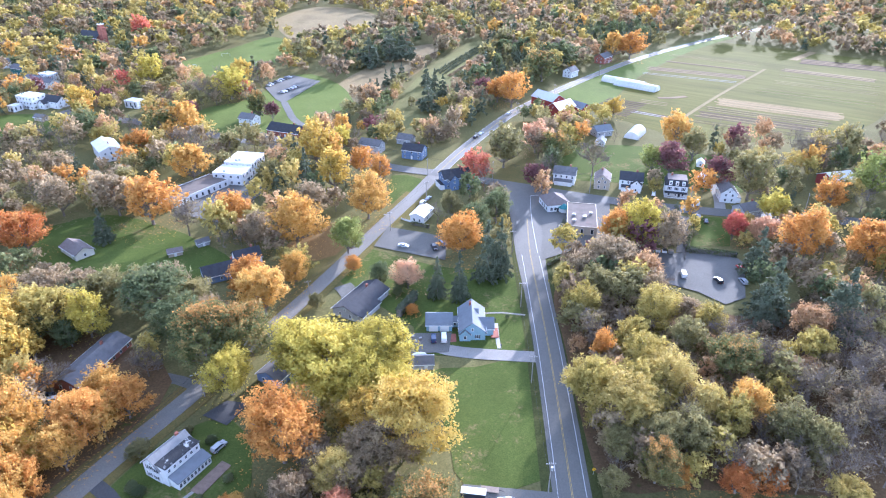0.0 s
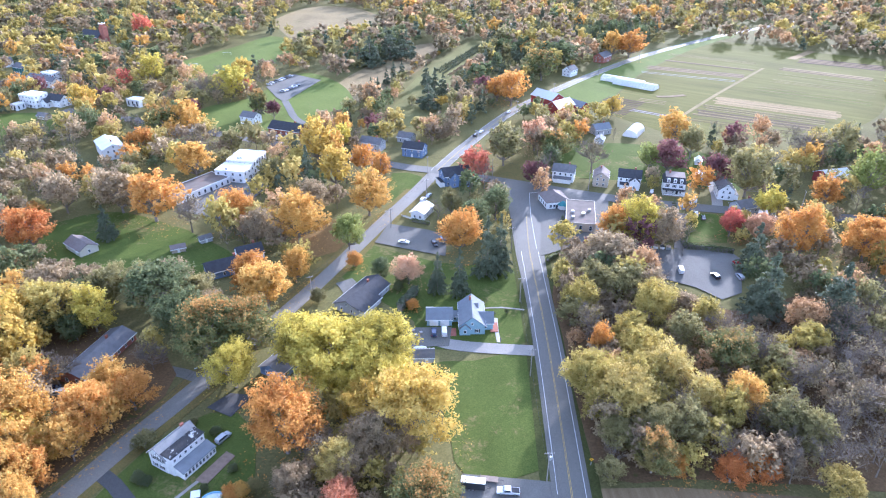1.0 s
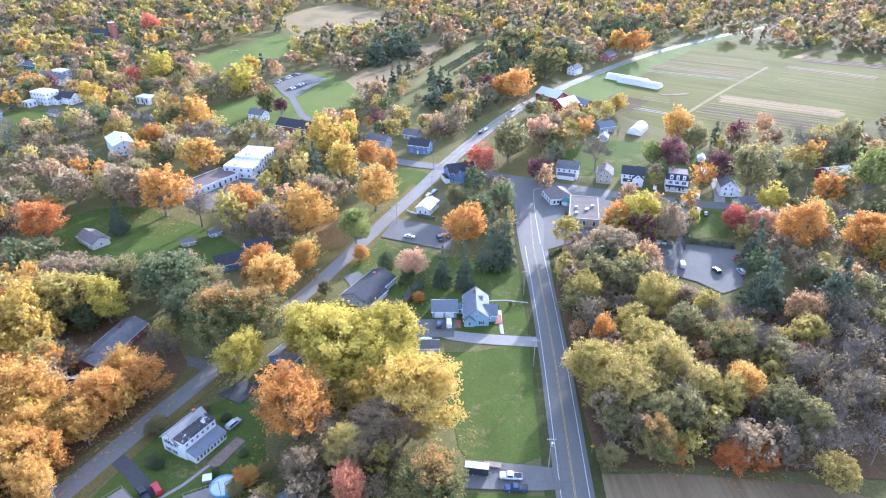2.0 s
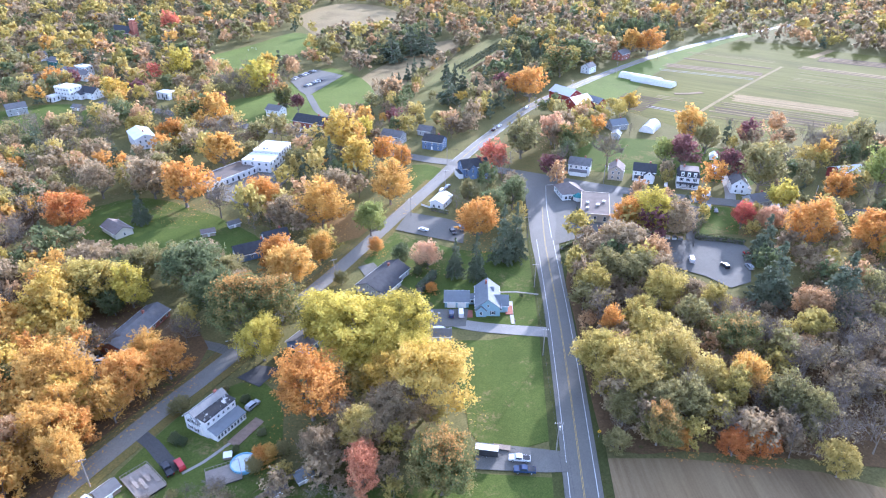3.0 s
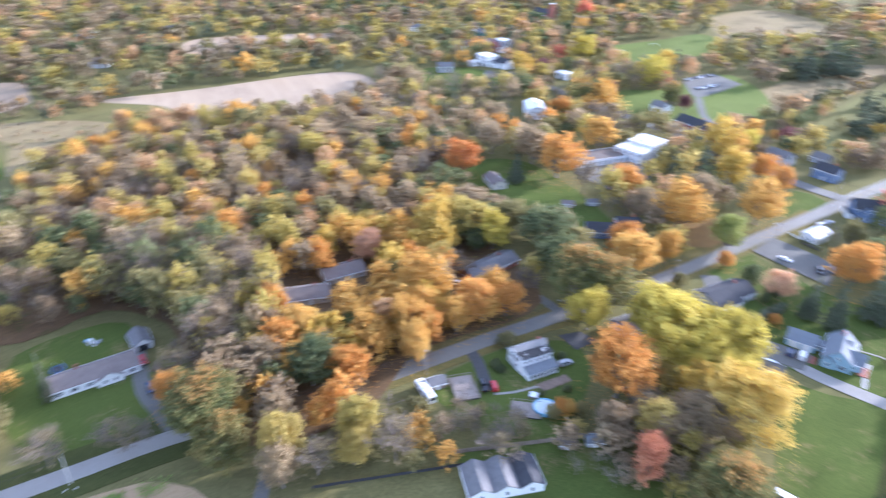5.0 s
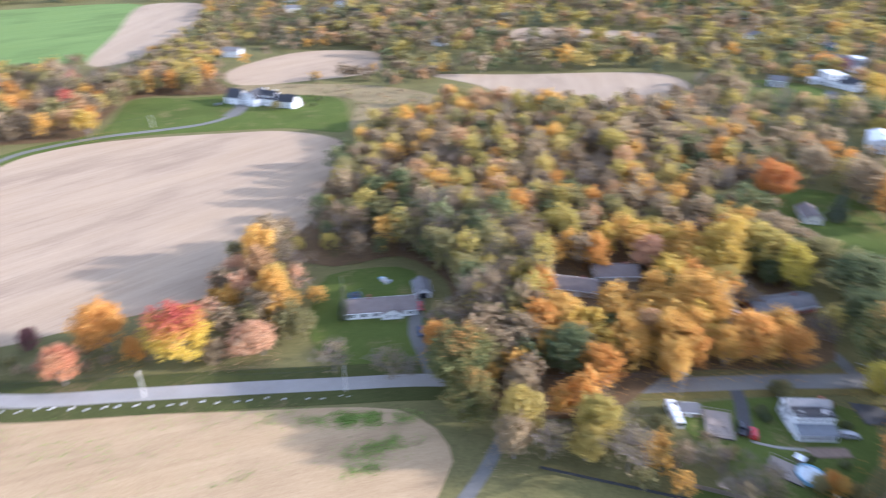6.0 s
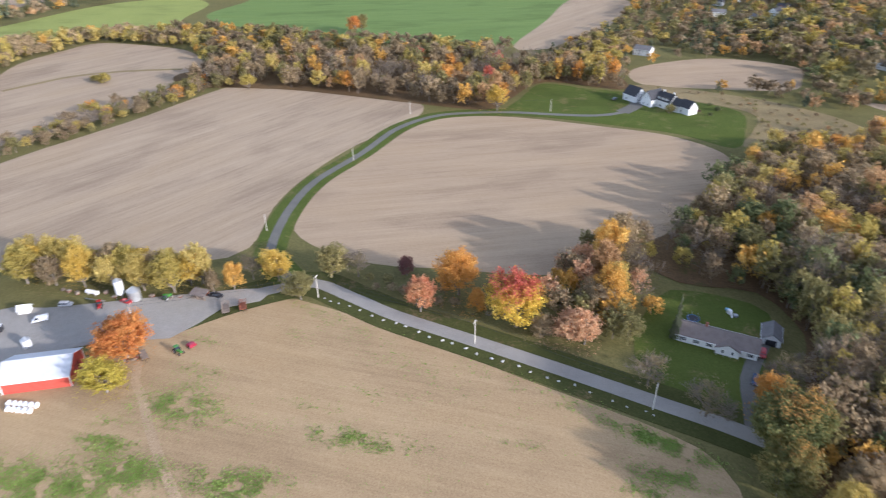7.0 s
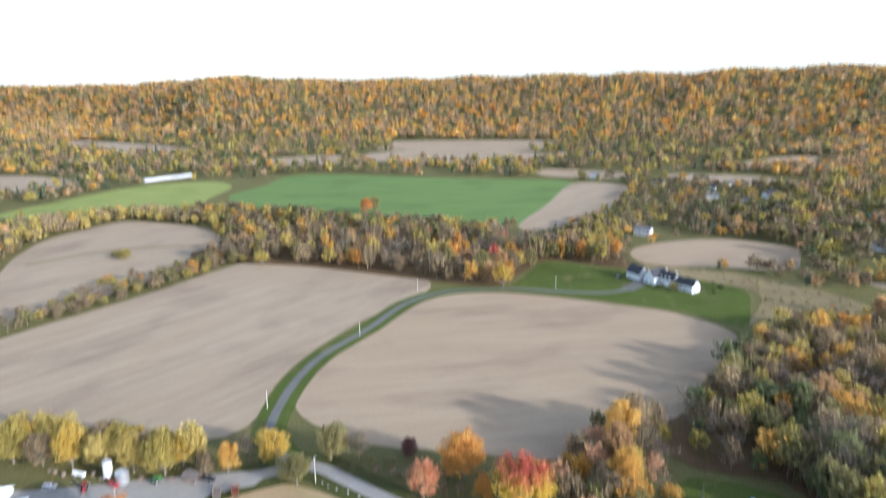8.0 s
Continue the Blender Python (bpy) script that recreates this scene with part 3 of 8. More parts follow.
patch("old_village_lawn", [(-304, 408), (-256, 400), (-240, 430), (-250, 458), (-290, 462), (-318, 440)], 0.04, M_LAWN, "green back gardens of the old village", "lawn", wobble=3)
patch("roadside_lawn", [(-4, 192), (12, 195), (30, 196.5), (29.2, 170), (28.8, 150), (8, 147.5), (4, 160), (1, 178)], 0.06, M_LAWN, "large mown green lawn beside the main road", "lawn", wobble=1.0)
patch("house_lawn", [(-9, 204), (0, 200.5), (30, 203.5), (31, 228), (30.5, 252), (12, 255), (-2, 258), (-34, 273), (-40, 250), (-8, 216)], 0.055, M_LAWN, "mown lawn round the pale blue house", "lawn")
patch("back_lawns", [(-180, 277), (-155, 305), (-112, 286), (-84, 262), (-90, 248), (-115, 243), (-145, 252)], 0.055, M_LAWN, "shaded green back lawns", "lawn", wobble=3)
patch("verge_lawn", [(-25, 353), (-9, 348), (-12, 335), (-22, 314)], 0.055, M_LAWN, "green corner lawn by the crossroads", "lawn")
patch("orchard_lawn", [(46, 446), (66, 440), (56, 400), (49, 345), (24, 356), (30, 410)], 0.055, M_LAWN_DRY, "leaf-strewn lawn under trees", "lawn")
patch("yards_lawn", [(62, 350), (108, 342), (150, 330), (160, 350), (150, 385), (110, 400), (80, 395)], 0.05, M_LAWN, "green back yards behind the street", "lawn", wobble=3)
patch("hedged_lawn", [(106, 274), (114, 290), (121, 303), (134, 301), (123, 274)], 0.055, M_LAWN, "green lawn behind a clipped hedge", "lawn", smooth=False)
patch("white_house_lawn", [(-82, 145), (-72, 165), (-58, 172), (-48, 158), (-46, 140), (-52, 126), (-74, 122), (-86, 128)], 0.055, M_LAWN, "shaded lawn round the white house", "lawn")
patch("back_garden_lawn", [(-52, 104), (-64, 110), (-44, 134), (-20, 132), (2, 140), (16, 130), (10, 108), (-20, 96)], 0.055, M_LAWN, "shaded green lawn behind plank fence", "lawn")
patch("church_lawn", [(-37, 254), (-50, 246), (-62, 262), (-50, 285), (-36, 296), (-30, 280)], 0.055, M_LAWN_DRY, "leaf-strewn lawn beside the street", "lawn")
patch("leafy_ground", [(-64, 276), (-53, 292), (-40, 295), (-37, 276), (-49, 261), (-60, 263)], 0.057, M_FALLEN, "ground under trees covered in fallen leaves", "leaf litter", wobble=3)
patch("soil_field", [(41, 144), (60, 144.5), (95, 141), (120, 132), (118, 100), (80, 88), (46, 92), (40, 118)], 0.05, M_ROWS, "dry brown stubble beside the woods", "field", smooth=False)
patch("parking_pad_lawn", [(5, 138), (28, 137), (31, 118), (6, 118)], 0.055, M_LAWN, "green lawn south of the parking pad", "lawn", smooth=False)
patch("roadside_grass", [(70, 490), (98, 536), (128, 582), (160, 620), (200, 662), (300, 752), (312, 738), (281, 710), (218, 642), (160, 562), (111, 472), (96, 480)], 0.04, M_PASTURE, "mown grass strip between road and vegetable field", "verge")
OPEN_FIELDS = len(OPEN)

ribbon("field_track", [(-140, -110), (-131, -106), (-125.8, -101.2), (-113.3, -91.8), (-102.5, -82.7), (-92.9, -73.9), (-80, -62)], 2.6, 0.085, M_BED_TRACK, "worn earth track across the stubble field", thick=0.02, category="track")
# ground is flat here; this darker strip paints the shade along a rise
ribbon("field_crest", [(-416, -372), (-436, -360), (-458, -345), (-474, -318), (-482, -290), (-486, -268)], 5, 0.09, M_MEADOW, "flat darker strip that paints the shaded crest of the field", thick=0.03, category="verge")

# market-garden beds
bed_rng = random.Random(5)
def bed(a, b, w, m, label="long planted bed in the vegetable field"):
    a, b = Vector(a), Vector(b)
    n = Vector((b.y - a.y, a.x - b.x)).normalized() * bed_rng.uniform(-0.5, 0.5)
    ribbon("planting_bed", [a, (a + b) / 2 + n, b], w, 0.13, m, label, thick=0.08, category="garden bed")


# (first row, its far end, rows, spacing across the rows, width, soils in turn)
NEAR_BEDS = [((194, 487), (266, 446), 11, 1.9, 1.6, (M_STRAW, M_STRAW, M_MEADOW)), ((171, 459), (241, 420), 7, 2.2, 1.5, (M_BED, M_MEADOW, M_BED)), ((182, 474), (252, 434), 5, 2.5, 1.2, (M_MEADOW, M_BED)), ((163, 447), (232, 410), 3, 2.6, 0.9, (M_BED, M_MEADOW)), ((175, 594), (250, 558), 7, 1.8, 1.5, (M_SOIL, M_MEADOW, M_BED)), ((168, 579), (236, 546), 3, 2.2, 0.9, (M_GRAVEL, M_MEADOW)), ((201, 624), (268, 583), 3, 1.8, 1.5, (M_BED, M_BED, M_MEADOW))]
FAR_BEDS = [((212, 648), (280, 606), 3, 3.4, 0.9, (M_MEADOW,)), ((288, 588), (348, 547), 7, 1.9, 1.5, (M_MEADOW, M_BED, M_STRAW)), ((318, 616), (378, 582), 11, 2.0, 1.7, (M_BED, M_BED, M_STRAW)), ((276, 570), (338, 528), 3, 3.6, 0.8, (M_MEADOW, M_PASTURE)), ((262, 548), (326, 508), 3, 4.6, 0.8, (M_MEADOW,)), ((238, 520), (306, 478), 4, 4.6, 0.7, (M_PASTURE, M_MEADOW)), ((130, 469), (153, 452), 4, 1.5, 1.1, (M_GRAVEL, M_BED)), ((142, 492), (160, 482), 3, 4, 1.2, (M_MEADOW,))]
for a, b, n, gap, w, soils in NEAR_BEDS + FAR_BEDS:
    a, b = Vector(a), Vector(b)
    across = Vector((a.y - b.y, b.x - a.x)).normalized()
    for k in range(n):
        o = across * gap * k
        bed(a + o + (b - a) * bed_rng.uniform(0, 0.05), b + o - (b - a) * bed_rng.uniform(0, 0.05), w * bed_rng.uniform(0.9, 1.25), soils[k % len(soils)])
ribbon("field_path", [(319, 629), (337, 646), (355, 663)], 7, 0.14, M_STRAW, "pale sandy track beside the vegetable field", category="track")
ribbon("compost_heap", [(160, 503), (171, 503.5), (182, 507)], 4, 0.3, M_SOIL, "dark heap of compost in the field", thick=0.5, category="compost heap")

for k in range(9):
    a, b = Vector((103 + k * 2.6, 474 + k * 3.6)), Vector((126 + k * 2.6, 458 + k * 3.6))
    ribbon("planting_bed", [a, (a + b) / 2, b], 2.4, 0.16, M_BED, "dark bare bed beside the barns", thick=0.08, category="garden bed")

# woodland floors
WOODS_EAST = [(44, 240), (62, 258), (84, 243), (98, 226), (112, 222), (132, 232), (160, 225), (185, 215), (160, 180), (125, 145), (95, 145), (62, 147), (43, 147), (41, 172), (42, 205)]
WOODS_WEST = [(-327, 117), (-350, 160), (-365, 200), (-330, 255), (-300, 300), (-277, 313), (-225, 318), (-195, 299), (-188, 249), (-175, 232), (-150, 238), (-118, 214), (-86, 196), (-80, 178), (-94, 150), (-99, 134), (-94, 112), (-100, 92), (-113, 78), (-128, 78), (-136, 88), (-160, 94), (-176, 100), (-200, 92), (-204, 66), (-226, 52), (-250, 76), (-290, 96)]
WOODS_LINE = [(-474, -262), (-500, -200), (-530, -130), (-525, -20), (-508, 40), (-504, 70), (-456, 76), (-470, 20), (-426, -4), (-402, -18), (-412, -68), (-434, -150), (-438, -196), (-440, -245)]
patch("woodland_floor_east", WOODS_EAST, 0.035, M_LITTER, "leaf litter under roadside woods", "woodland floor")
patch("woodland_floor_west", WOODS_WEST, 0.035, M_LITTER, "leaf litter under mixed woods", "woodland floor")
patch("woodland_floor_hedgerow", WOODS_LINE, 0.035, M_LITTER, "leaf litter under a belt of trees", "woodland floor")
del OPEN[OPEN_FIELDS:]

# ---- roads ----
ROAD_A = [(30.5, 60), (31.5, 100), (33.5, 139), (35.8, 186), (36.9, 217), (38.0, 266), (40.5, 300), (42.5, 338)]
ROAD_B = [(-260, 470), (-200, 446), (-147, 422), (-80, 392), (-24, 364), (2, 355), (39, 339), (82, 321), (128, 308), (191, 297), (300, 282)]
ROAD_C = [(-120, 80), (-104, 113), (-91.2, 141), (-81.7, 162), (-72.8, 180), (-51, 228), (-40, 255), (-25, 294), (-10.8, 329.5), (-1, 356), (17.4, 400), (46.6, 460), (75.6, 504), (128, 573), (197, 651), (302, 745), (420, 830)]
ROAD_D = [(-120, -200), (-140, -150), (-160, -112), (-173, -98), (-184, -82), (-189.5, -68), (-182, -52), (-172.5, -34), (-161.4, -6), (-150, 22), (-139.4, 47), (-129.4, 70), (-112, 100), (-104, 113)]
LANE_E = [(-189, -76), (-205, -90), (-219, -95), (-250, -98), (-282, -95), (-320, -81), (-361, -69), (-386, -50), (-395, -26), (-398, 0), (-396, 26), (-396, 50), (-404, 68), (-421, 80)]
ROADS = [(ROAD_C[8:], 11), (ROAD_A, 6.5), (ROAD_B, 6), (ROAD_C, 5.5), (ROAD_D, 4.5), (LANE_E, 5)]
ribbon("lane_verge", LANE_E, 13, 0.16, M_LAWN, "green grass verges along the farm lane", category="verge")
ribbon("road_verge", ROAD_D[2:], 17, 0.15, M_VERGE, "dark grass verges along the country road", category="verge")
ribbon("verge_main", ROAD_A, 15, 0.14, M_VERGE, "grass verges along the main road", category="verge")
ribbon("verge_street", ROAD_C[:9], 12, 0.14, M_LAWN_DRY, "leaf-strewn verges along the side street", category="verge")
ribbon("road_main", ROAD_A, 9.6, 0.24, M_ASPHALT, "worn grey asphalt two-lane main road", widths=lambda t: 9.6 + 9 * max(0, (t - 0.62) / 0.38) ** 1.3)
ribbon("road_village_street", ROAD_B, 8.5, 0.23, M_ASPHALT, "worn grey asphalt village street")
ribbon("road_diagonal", ROAD_C, 7.6, 0.21, M_OLDASPHALT, "worn grey asphalt road crossing the village", widths=lambda t: 6.3 + 1.3 * min(1, max(0, (t - 0.2) / 0.15)))
ribbon("road_country", ROAD_D, 5.6, 0.21, M_GRAVEL, "pale narrow country road", step=4)
ribbon("road_lane", LANE_E, 4.0, 0.22, M_ASPHALT, "pale gravel farm lane with curves", step=4)
ribbon("edge_line", ROAD_A[:6], 0.16, 0.275, M_LINE_W, "white painted edge line on the main road", offset=3.5, thick=0.01, category="road marking")
ribbon("edge_line", ROAD_A[:6], 0.16, 0.275, M_LINE_W, "white painted edge line on the main road", offset=-3.5, thick=0.01, category="road marking")
for o in (-0.16, 0.16):
    ribbon("centre_line", ROAD_A[:7], 0.12, 0.275, M_LINE_Y, "double yellow centre line on the main road", offset=o, thick=0.01, category="road marking")
    ribbon("centre_line", ROAD_C[9:], 0.14, 0.25, M_LINE_Y, "double yellow centre line on the diagonal road", offset=o, thick=0.01, category="road marking")
ribbon("lane_line", [(41.2, 268), (42.6, 300), (45.0, 326)], 0.18, 0.275, M_LINE_W, "white lane line at the junction", thick=0.01, category="road marking")
ribbon("lane_line", [(45.0, 326), (47.0, 326.6), (49.5, 327)], 0.3, 0.275, M_LINE_W, "white stop line at the junction", thick=0.01, category="road marking")
for dx in (-3.5, 3.5):
    ribbon("edge_line", ROAD_C[9:], 0.16, 0.25, M_LINE_W, "white edge line on the diagonal road", offset=dx, thick=0.01, category="road marking")


def paved(name, pts, z, m, label, smooth=False, category="paving"):
    return patch(name, pts, z, m, label, category, smooth)


paved("parking_street", [(-22.5, 292), (-5, 286), (4, 281), (3, 262), (-10, 267), (-27, 274)], 0.09, M_LOT, "grey asphalt parking area by the street")
paved("parking_east", [(86, 268.5), (121, 266.5), (123, 259), (113, 234), (104, 229.5), (97, 238), (84, 246)], 0.09, M_LOT, "grey asphalt car park beside the woods")
paved("parking_hall", [(-136, 533), (-122, 572), (-96, 552), (-104, 520), (-112, 489), (-120, 500)], 0.09, M_LOT, "asphalt car park on the green")
ribbon("parking_drive", [(-112, 492), (-104, 470), (-96, 450), (-80, 425), (-76, 400)], 5, 0.17, M_LOT, "asphalt drive to the car park", category="driveway")
paved("parking_station", [(42, 262), (46, 290), (47, 322), (64, 326), (82, 316), (78, 300), (74, 283), (56, 270)], 0.09, M_LOT, "asphalt forecourt beside the flat-roofed shop")
paved("parking_flat", [(-100, 350), (-86, 335), (-98, 296), (-122, 306), (-128, 318), (-112, 345)], 0.09, M_LOT, "asphalt car park behind the white building")
paved("parking_restaurant", [(-112, 424), (-84, 410), (-72, 396), (-110, 412)], 0.09, M_LOT, "asphalt frontage of the long brick building")
ribbon("driveway_blue", [(32, 199.5), (15, 201), (4, 203), (-4, 207)], 5.5, 0.17, M_GRAVEL, "pale driveway of the blue house", category="driveway")
paved("driveway_apron", [(-9, 201), (4, 202), (5, 212.5), (-9, 212)], 0.09, M_LOT, "asphalt apron before the garage")
paved("parking_pad", [(7, 148.6), (29, 146), (31, 139), (24, 138.6), (6, 139.2)], 0.09, M_LOT, "grey asphalt parking pad off the main road")
ribbon("front_path", [(20.5, 204), (20.2, 210), (20.4, 218)], 1.3, 0.18, M_CONCRETE, "narrow concrete front path", category="path")
ribbon("garden_path", [(16, 224), (23, 224.5), (31, 223)], 0.8, 0.18, M_GRAVEL, "thin gravel path across the lawn", category="path")
ribbon("driveway_white", [(-86.5, 149.5), (-80.5, 145.4), (-76.2, 141.4), (-70.6, 136.4)], 3.8, 0.17, M_NEWASPHALT, "dark driveway beside the white house", category="driveway")
ribbon("garden_path", [(-68.6, 135.7), (-64.3, 139.8), (-60.9, 144.7), (-58.4, 148.0)], 0.9, 0.17, M_GRAVEL, "pale stepping path between driveway and terrace", category="path")
ribbon("driveway_ranch", [(-132, 72), (-142, 74), (-152, 76), (-164, 82), (-171, 86)], 4.6, 0.18, M_LOT, "grey driveway of the ranch house", category="driveway")
ribbon("driveway_west", [(-73, 186), (-84, 190), (-92, 186)], 4, 0.17, M_LOT, "asphalt side drive off the street", category="driveway")
paved("driveway_pad", [(-66, 173), (-61, 179), (-54, 178), (-58, 169)], 0.09, M_NEWASPHALT, "dark asphalt pad under trees")
ribbon("field_path", [(162, 454), (208, 511), (278, 593)], 2.6, 0.2, M_MEADOW, "worn grass path across the vegetable field", category="path")
paved("farmyard_paving", [(-128, -168), (-160, -176), (-164, -158), (-177, -114), (-184, -86), (-176, -84), (-170, -96), (-152, -106), (-150, -130), (-138, -140)], 0.09, M_GRAVEL, "grey gravel farmyard", True)
ribbon("farmhouse_drive", [(-404, 68), (-418, 78), (-427, 80)], 9, 0.24, M_LOT, "asphalt turning area by the white farmhouse", category="driveway")
ribbon("house_drive", [(-36, 243), (-32, 236), (-30, 226)], 7, 0.17, M_LOT, "driveway of the grey ranch house", category="driveway")
ribbon("house_drive", [(-60, 208), (-72, 236), (-78, 256)], 5, 0.05, M_LAWN_DRY, "grassy side yard", category="verge")
ribbon("side_street", [(58, 352), (52, 340), (46, 332)], 5, 0.2, M_ASPHALT, "short asphalt side street", category="road")
ribbon("house_drive", [(131, 306), (137, 324), (141, 345)], 5, 0.17, M_GRAVEL, "gravel drive between houses", category="driveway")
ribbon("house_drive", [(101, 268), (107, 284), (113, 303)], 5, 0.17, M_LOT, "asphalt drive beside hedge", category="driveway")
ribbon("woodland_track", [(-84, 52), (-92, 66), (-101, 78)], 3.5, 0.08, M_LOT, "narrow track entering the woods", category="track")
for u in range(9):
    ribbon("bay_line", [(88 + u * 3.4, 266.3 - u * 0.78), (87.3 + u * 3.4, 263.8 - u * 0.78), (86.6 + u * 3.4, 261.3 - u * 0.78)], 0.14, 0.185, M_LINE_W, "white parking bay line", thick=0.01, category="road marking")
for u in range(7):
    ribbon("bay_line", [(-104 - u * 2.6, 322 - u * 0.9), (-105 - u * 2.6, 319.6 - u * 0.9), (-106 - u * 2.6, 317 - u * 0.9)], 0.14, 0.185, M_LINE_W, "white parking bay line", thick=0.01, category="road marking")
    ribbon("bay_line", [(50.2 + u * 0.5, 272 + u * 2.8), (52.6 + u * 0.5, 271.6 + u * 2.8), (55 + u * 0.5, 271.2 + u * 2.8)], 0.14, 0.185, M_LINE_W, "white parking bay line", thick=0.01, category="road marking")



# ---- buildings ----
KEEP_OUT = []
MESHES = {}


def shared(key, make):
    if key not in MESHES:
        MESHES[key] = make()
    return MESHES[key]


def frame_mesh(w, h):
    def make():
        bm = bmesh.new()
        for s in (-1, 1):
            box(bm, s * (w / 2 - 0.05), 0, h / 2, 0.1, 0.12, h)
            box(bm, 0, 0, h / 2 + s * (h / 2 - 0.05), w, 0.12, 0.1)
        box(bm, 0, 0, h / 2, w, 0.08, 0.05)
        return finish("window", bm, M_TRIM)
    return shared(("frame", w, h), make)


def pane_mesh(w, h):
    def make():
        bm = bmesh.new()
        box(bm, 0, 0, h / 2, w - 0.12, 0.05, h - 0.12)
        return finish("pane", bm, M_GLASS)
    return shared(("pane", w, h), make)


def shutter_mesh(h, m):
    def make():
        bm = bmesh.new()
        box(bm, 0, 0, h / 2, 0.36, 0.06, h, bevel=0.01)
        return finish("shutter", bm, m)
    return shared(("shutter", h, m.name), make)


def window_at(house, x, y, z, turn, w=1.0, h=1.4, shutters=None):
    """Window on a wall whose outward side is local -y, turned about z."""
    win = part("window", frame_mesh(w, h), None, house)
    win.matrix_basis = pose(x, y, z, 0, 0, turn)
    part("pane", pane_mesh(w, h), None, win)
    if shutters:
        for s in (-1, 1):
            sh = part("shutter", shutter_mesh(h, shutters), None, win)
            sh.location = (s * (w / 2 + 0.2), -0.01, 0)
    return win


def door_at(house, x, y, z, turn, w=1.0, h=2.1, m=None, label=""):
    def make():
        bm = bmesh.new()
        box(bm, 0, 0, h / 2, w, 0.1, h)
        n = max(1, int(w / 0.9)) if w > 1.5 else 1
        for i in range(4 if w > 1.5 else 2):
            zz = h * (i + 0.5) / (4 if w > 1.5 else 2)
            box(bm, 0, -0.06, zz, w - 0.2, 0.04, h / (4 if w > 1.5 else 2) - 0.14)
        return finish("door", bm, m or M_TRIM)
    d = part("door", shared(("door", w, h, (m or M_TRIM).name), make), None, house, label)
    d.matrix_basis = pose(x, y, z, 0, 0, turn)
    if w < 1.5:
        kn = bmesh.new()
        box(kn, w * 0.38, -0.1, 1.0, 0.07, 0.1, 0.07)
        part("handle", kn, M_STEEL, d)
    return d


def gable_wall(L, W, h, rh, m, house, name="wall"):
    bm = bmesh.new()
    prism(bm, [(-W / 2, 0), (W / 2, 0), (W / 2, h), (0, h + rh), (-W / 2, h)], -L / 2, L / 2)
    return part(name, bm, m, house)


def gable_roof(L, W, h, rh, m, house, over=0.4, thick=0.18, name="roof"):
    bm = bmesh.new()
    s = rh / (W / 2)
    yo = W / 2 + over
    zo = h - over * s
    t = thick
    prism(bm, [(-yo, zo + 0.02), (0, h + rh + 0.02), (yo, zo + 0.02), (yo, zo + t), (0, h + rh + t + 0.05), (-yo, zo + t)], -L / 2 - over, L / 2 + over)
    roof = part(name, bm, m, house)
    for sg in (-1, 1):
        tr = bmesh.new()
        box(tr, 0, sg * (yo + 0.03), zo + t / 2 - 0.02, L + 2 * over, 0.07, t + 0.1)
        part("gutter", tr, M_TRIM, roof)
    return roof


def chimney(house, x, y, z0, z1, m=None):
    bm = bmesh.new()
    box(bm, x, y, (z0 + z1) / 2, 0.8, 0.6, z1 - z0)
    box(bm, x, y, z1 + 0.06, 0.95, 0.75, 0.12)
    return part("chimney", bm, m or M_BRICK, house)


def block(house, ox, oy, turn, L, W, h, rh, wall, roof, nx=3, nend=1, floors=1, shutters=None, door=True, over=0.4, gable_window=True):
    """One gabled volume of a house: walls, roof, windows on all four sides and a door."""
    base = pose(ox, oy, 0, 0, 0, turn)
    w = gable_wall(L, W, h, rh, wall, house)
    w.matrix_basis = base
    r = gable_roof(L, W, h, rh, roof, house, over)
    r.matrix_basis = base
    fh = h / floors
    for f in range(floors):
        z = f * fh + 0.85
        hh = min(1.35, fh - 1.2)
        for side in (-1, 1):
            for i in range(nx):
                x = (i + 0.5) / nx * L - L / 2
                if door and f == 0 and side == -1 and i == nx // 2:
                    d = door_at(house, 0, 0, 0, 0)
                    d.matrix_basis = base @ pose(x, -W / 2 - 0.04, 0.05)
                    continue
                q = window_at(house, 0, 0, 0, 0, 1.0, hh, shutters)
                q.matrix_basis = base @ pose(x, side * (W / 2 + 0.04), z, 0, 0, 0 if side < 0 else 180)
        for side in (-1, 1):
            for i in range(nend):
                y = (i + 0.5) / nend * W * 0.8 - W * 0.4
                q = window_at(house, 0, 0, 0, 0, 1.0, hh, shutters)
                q.matrix_basis = base @ pose(side * (L / 2 + 0.04), y, z, 0, 0, 90 if side > 0 else -90)
    if gable_window and rh > 2.0:
        for side in (-1, 1):
            q = window_at(house, 0, 0, 0, 0, 0.8, 1.0)
            q.matrix_basis = base @ pose(side * (L / 2 + 0.04), 0, h + 0.2, 0, 0, 90 if side > 0 else -90)
    return w


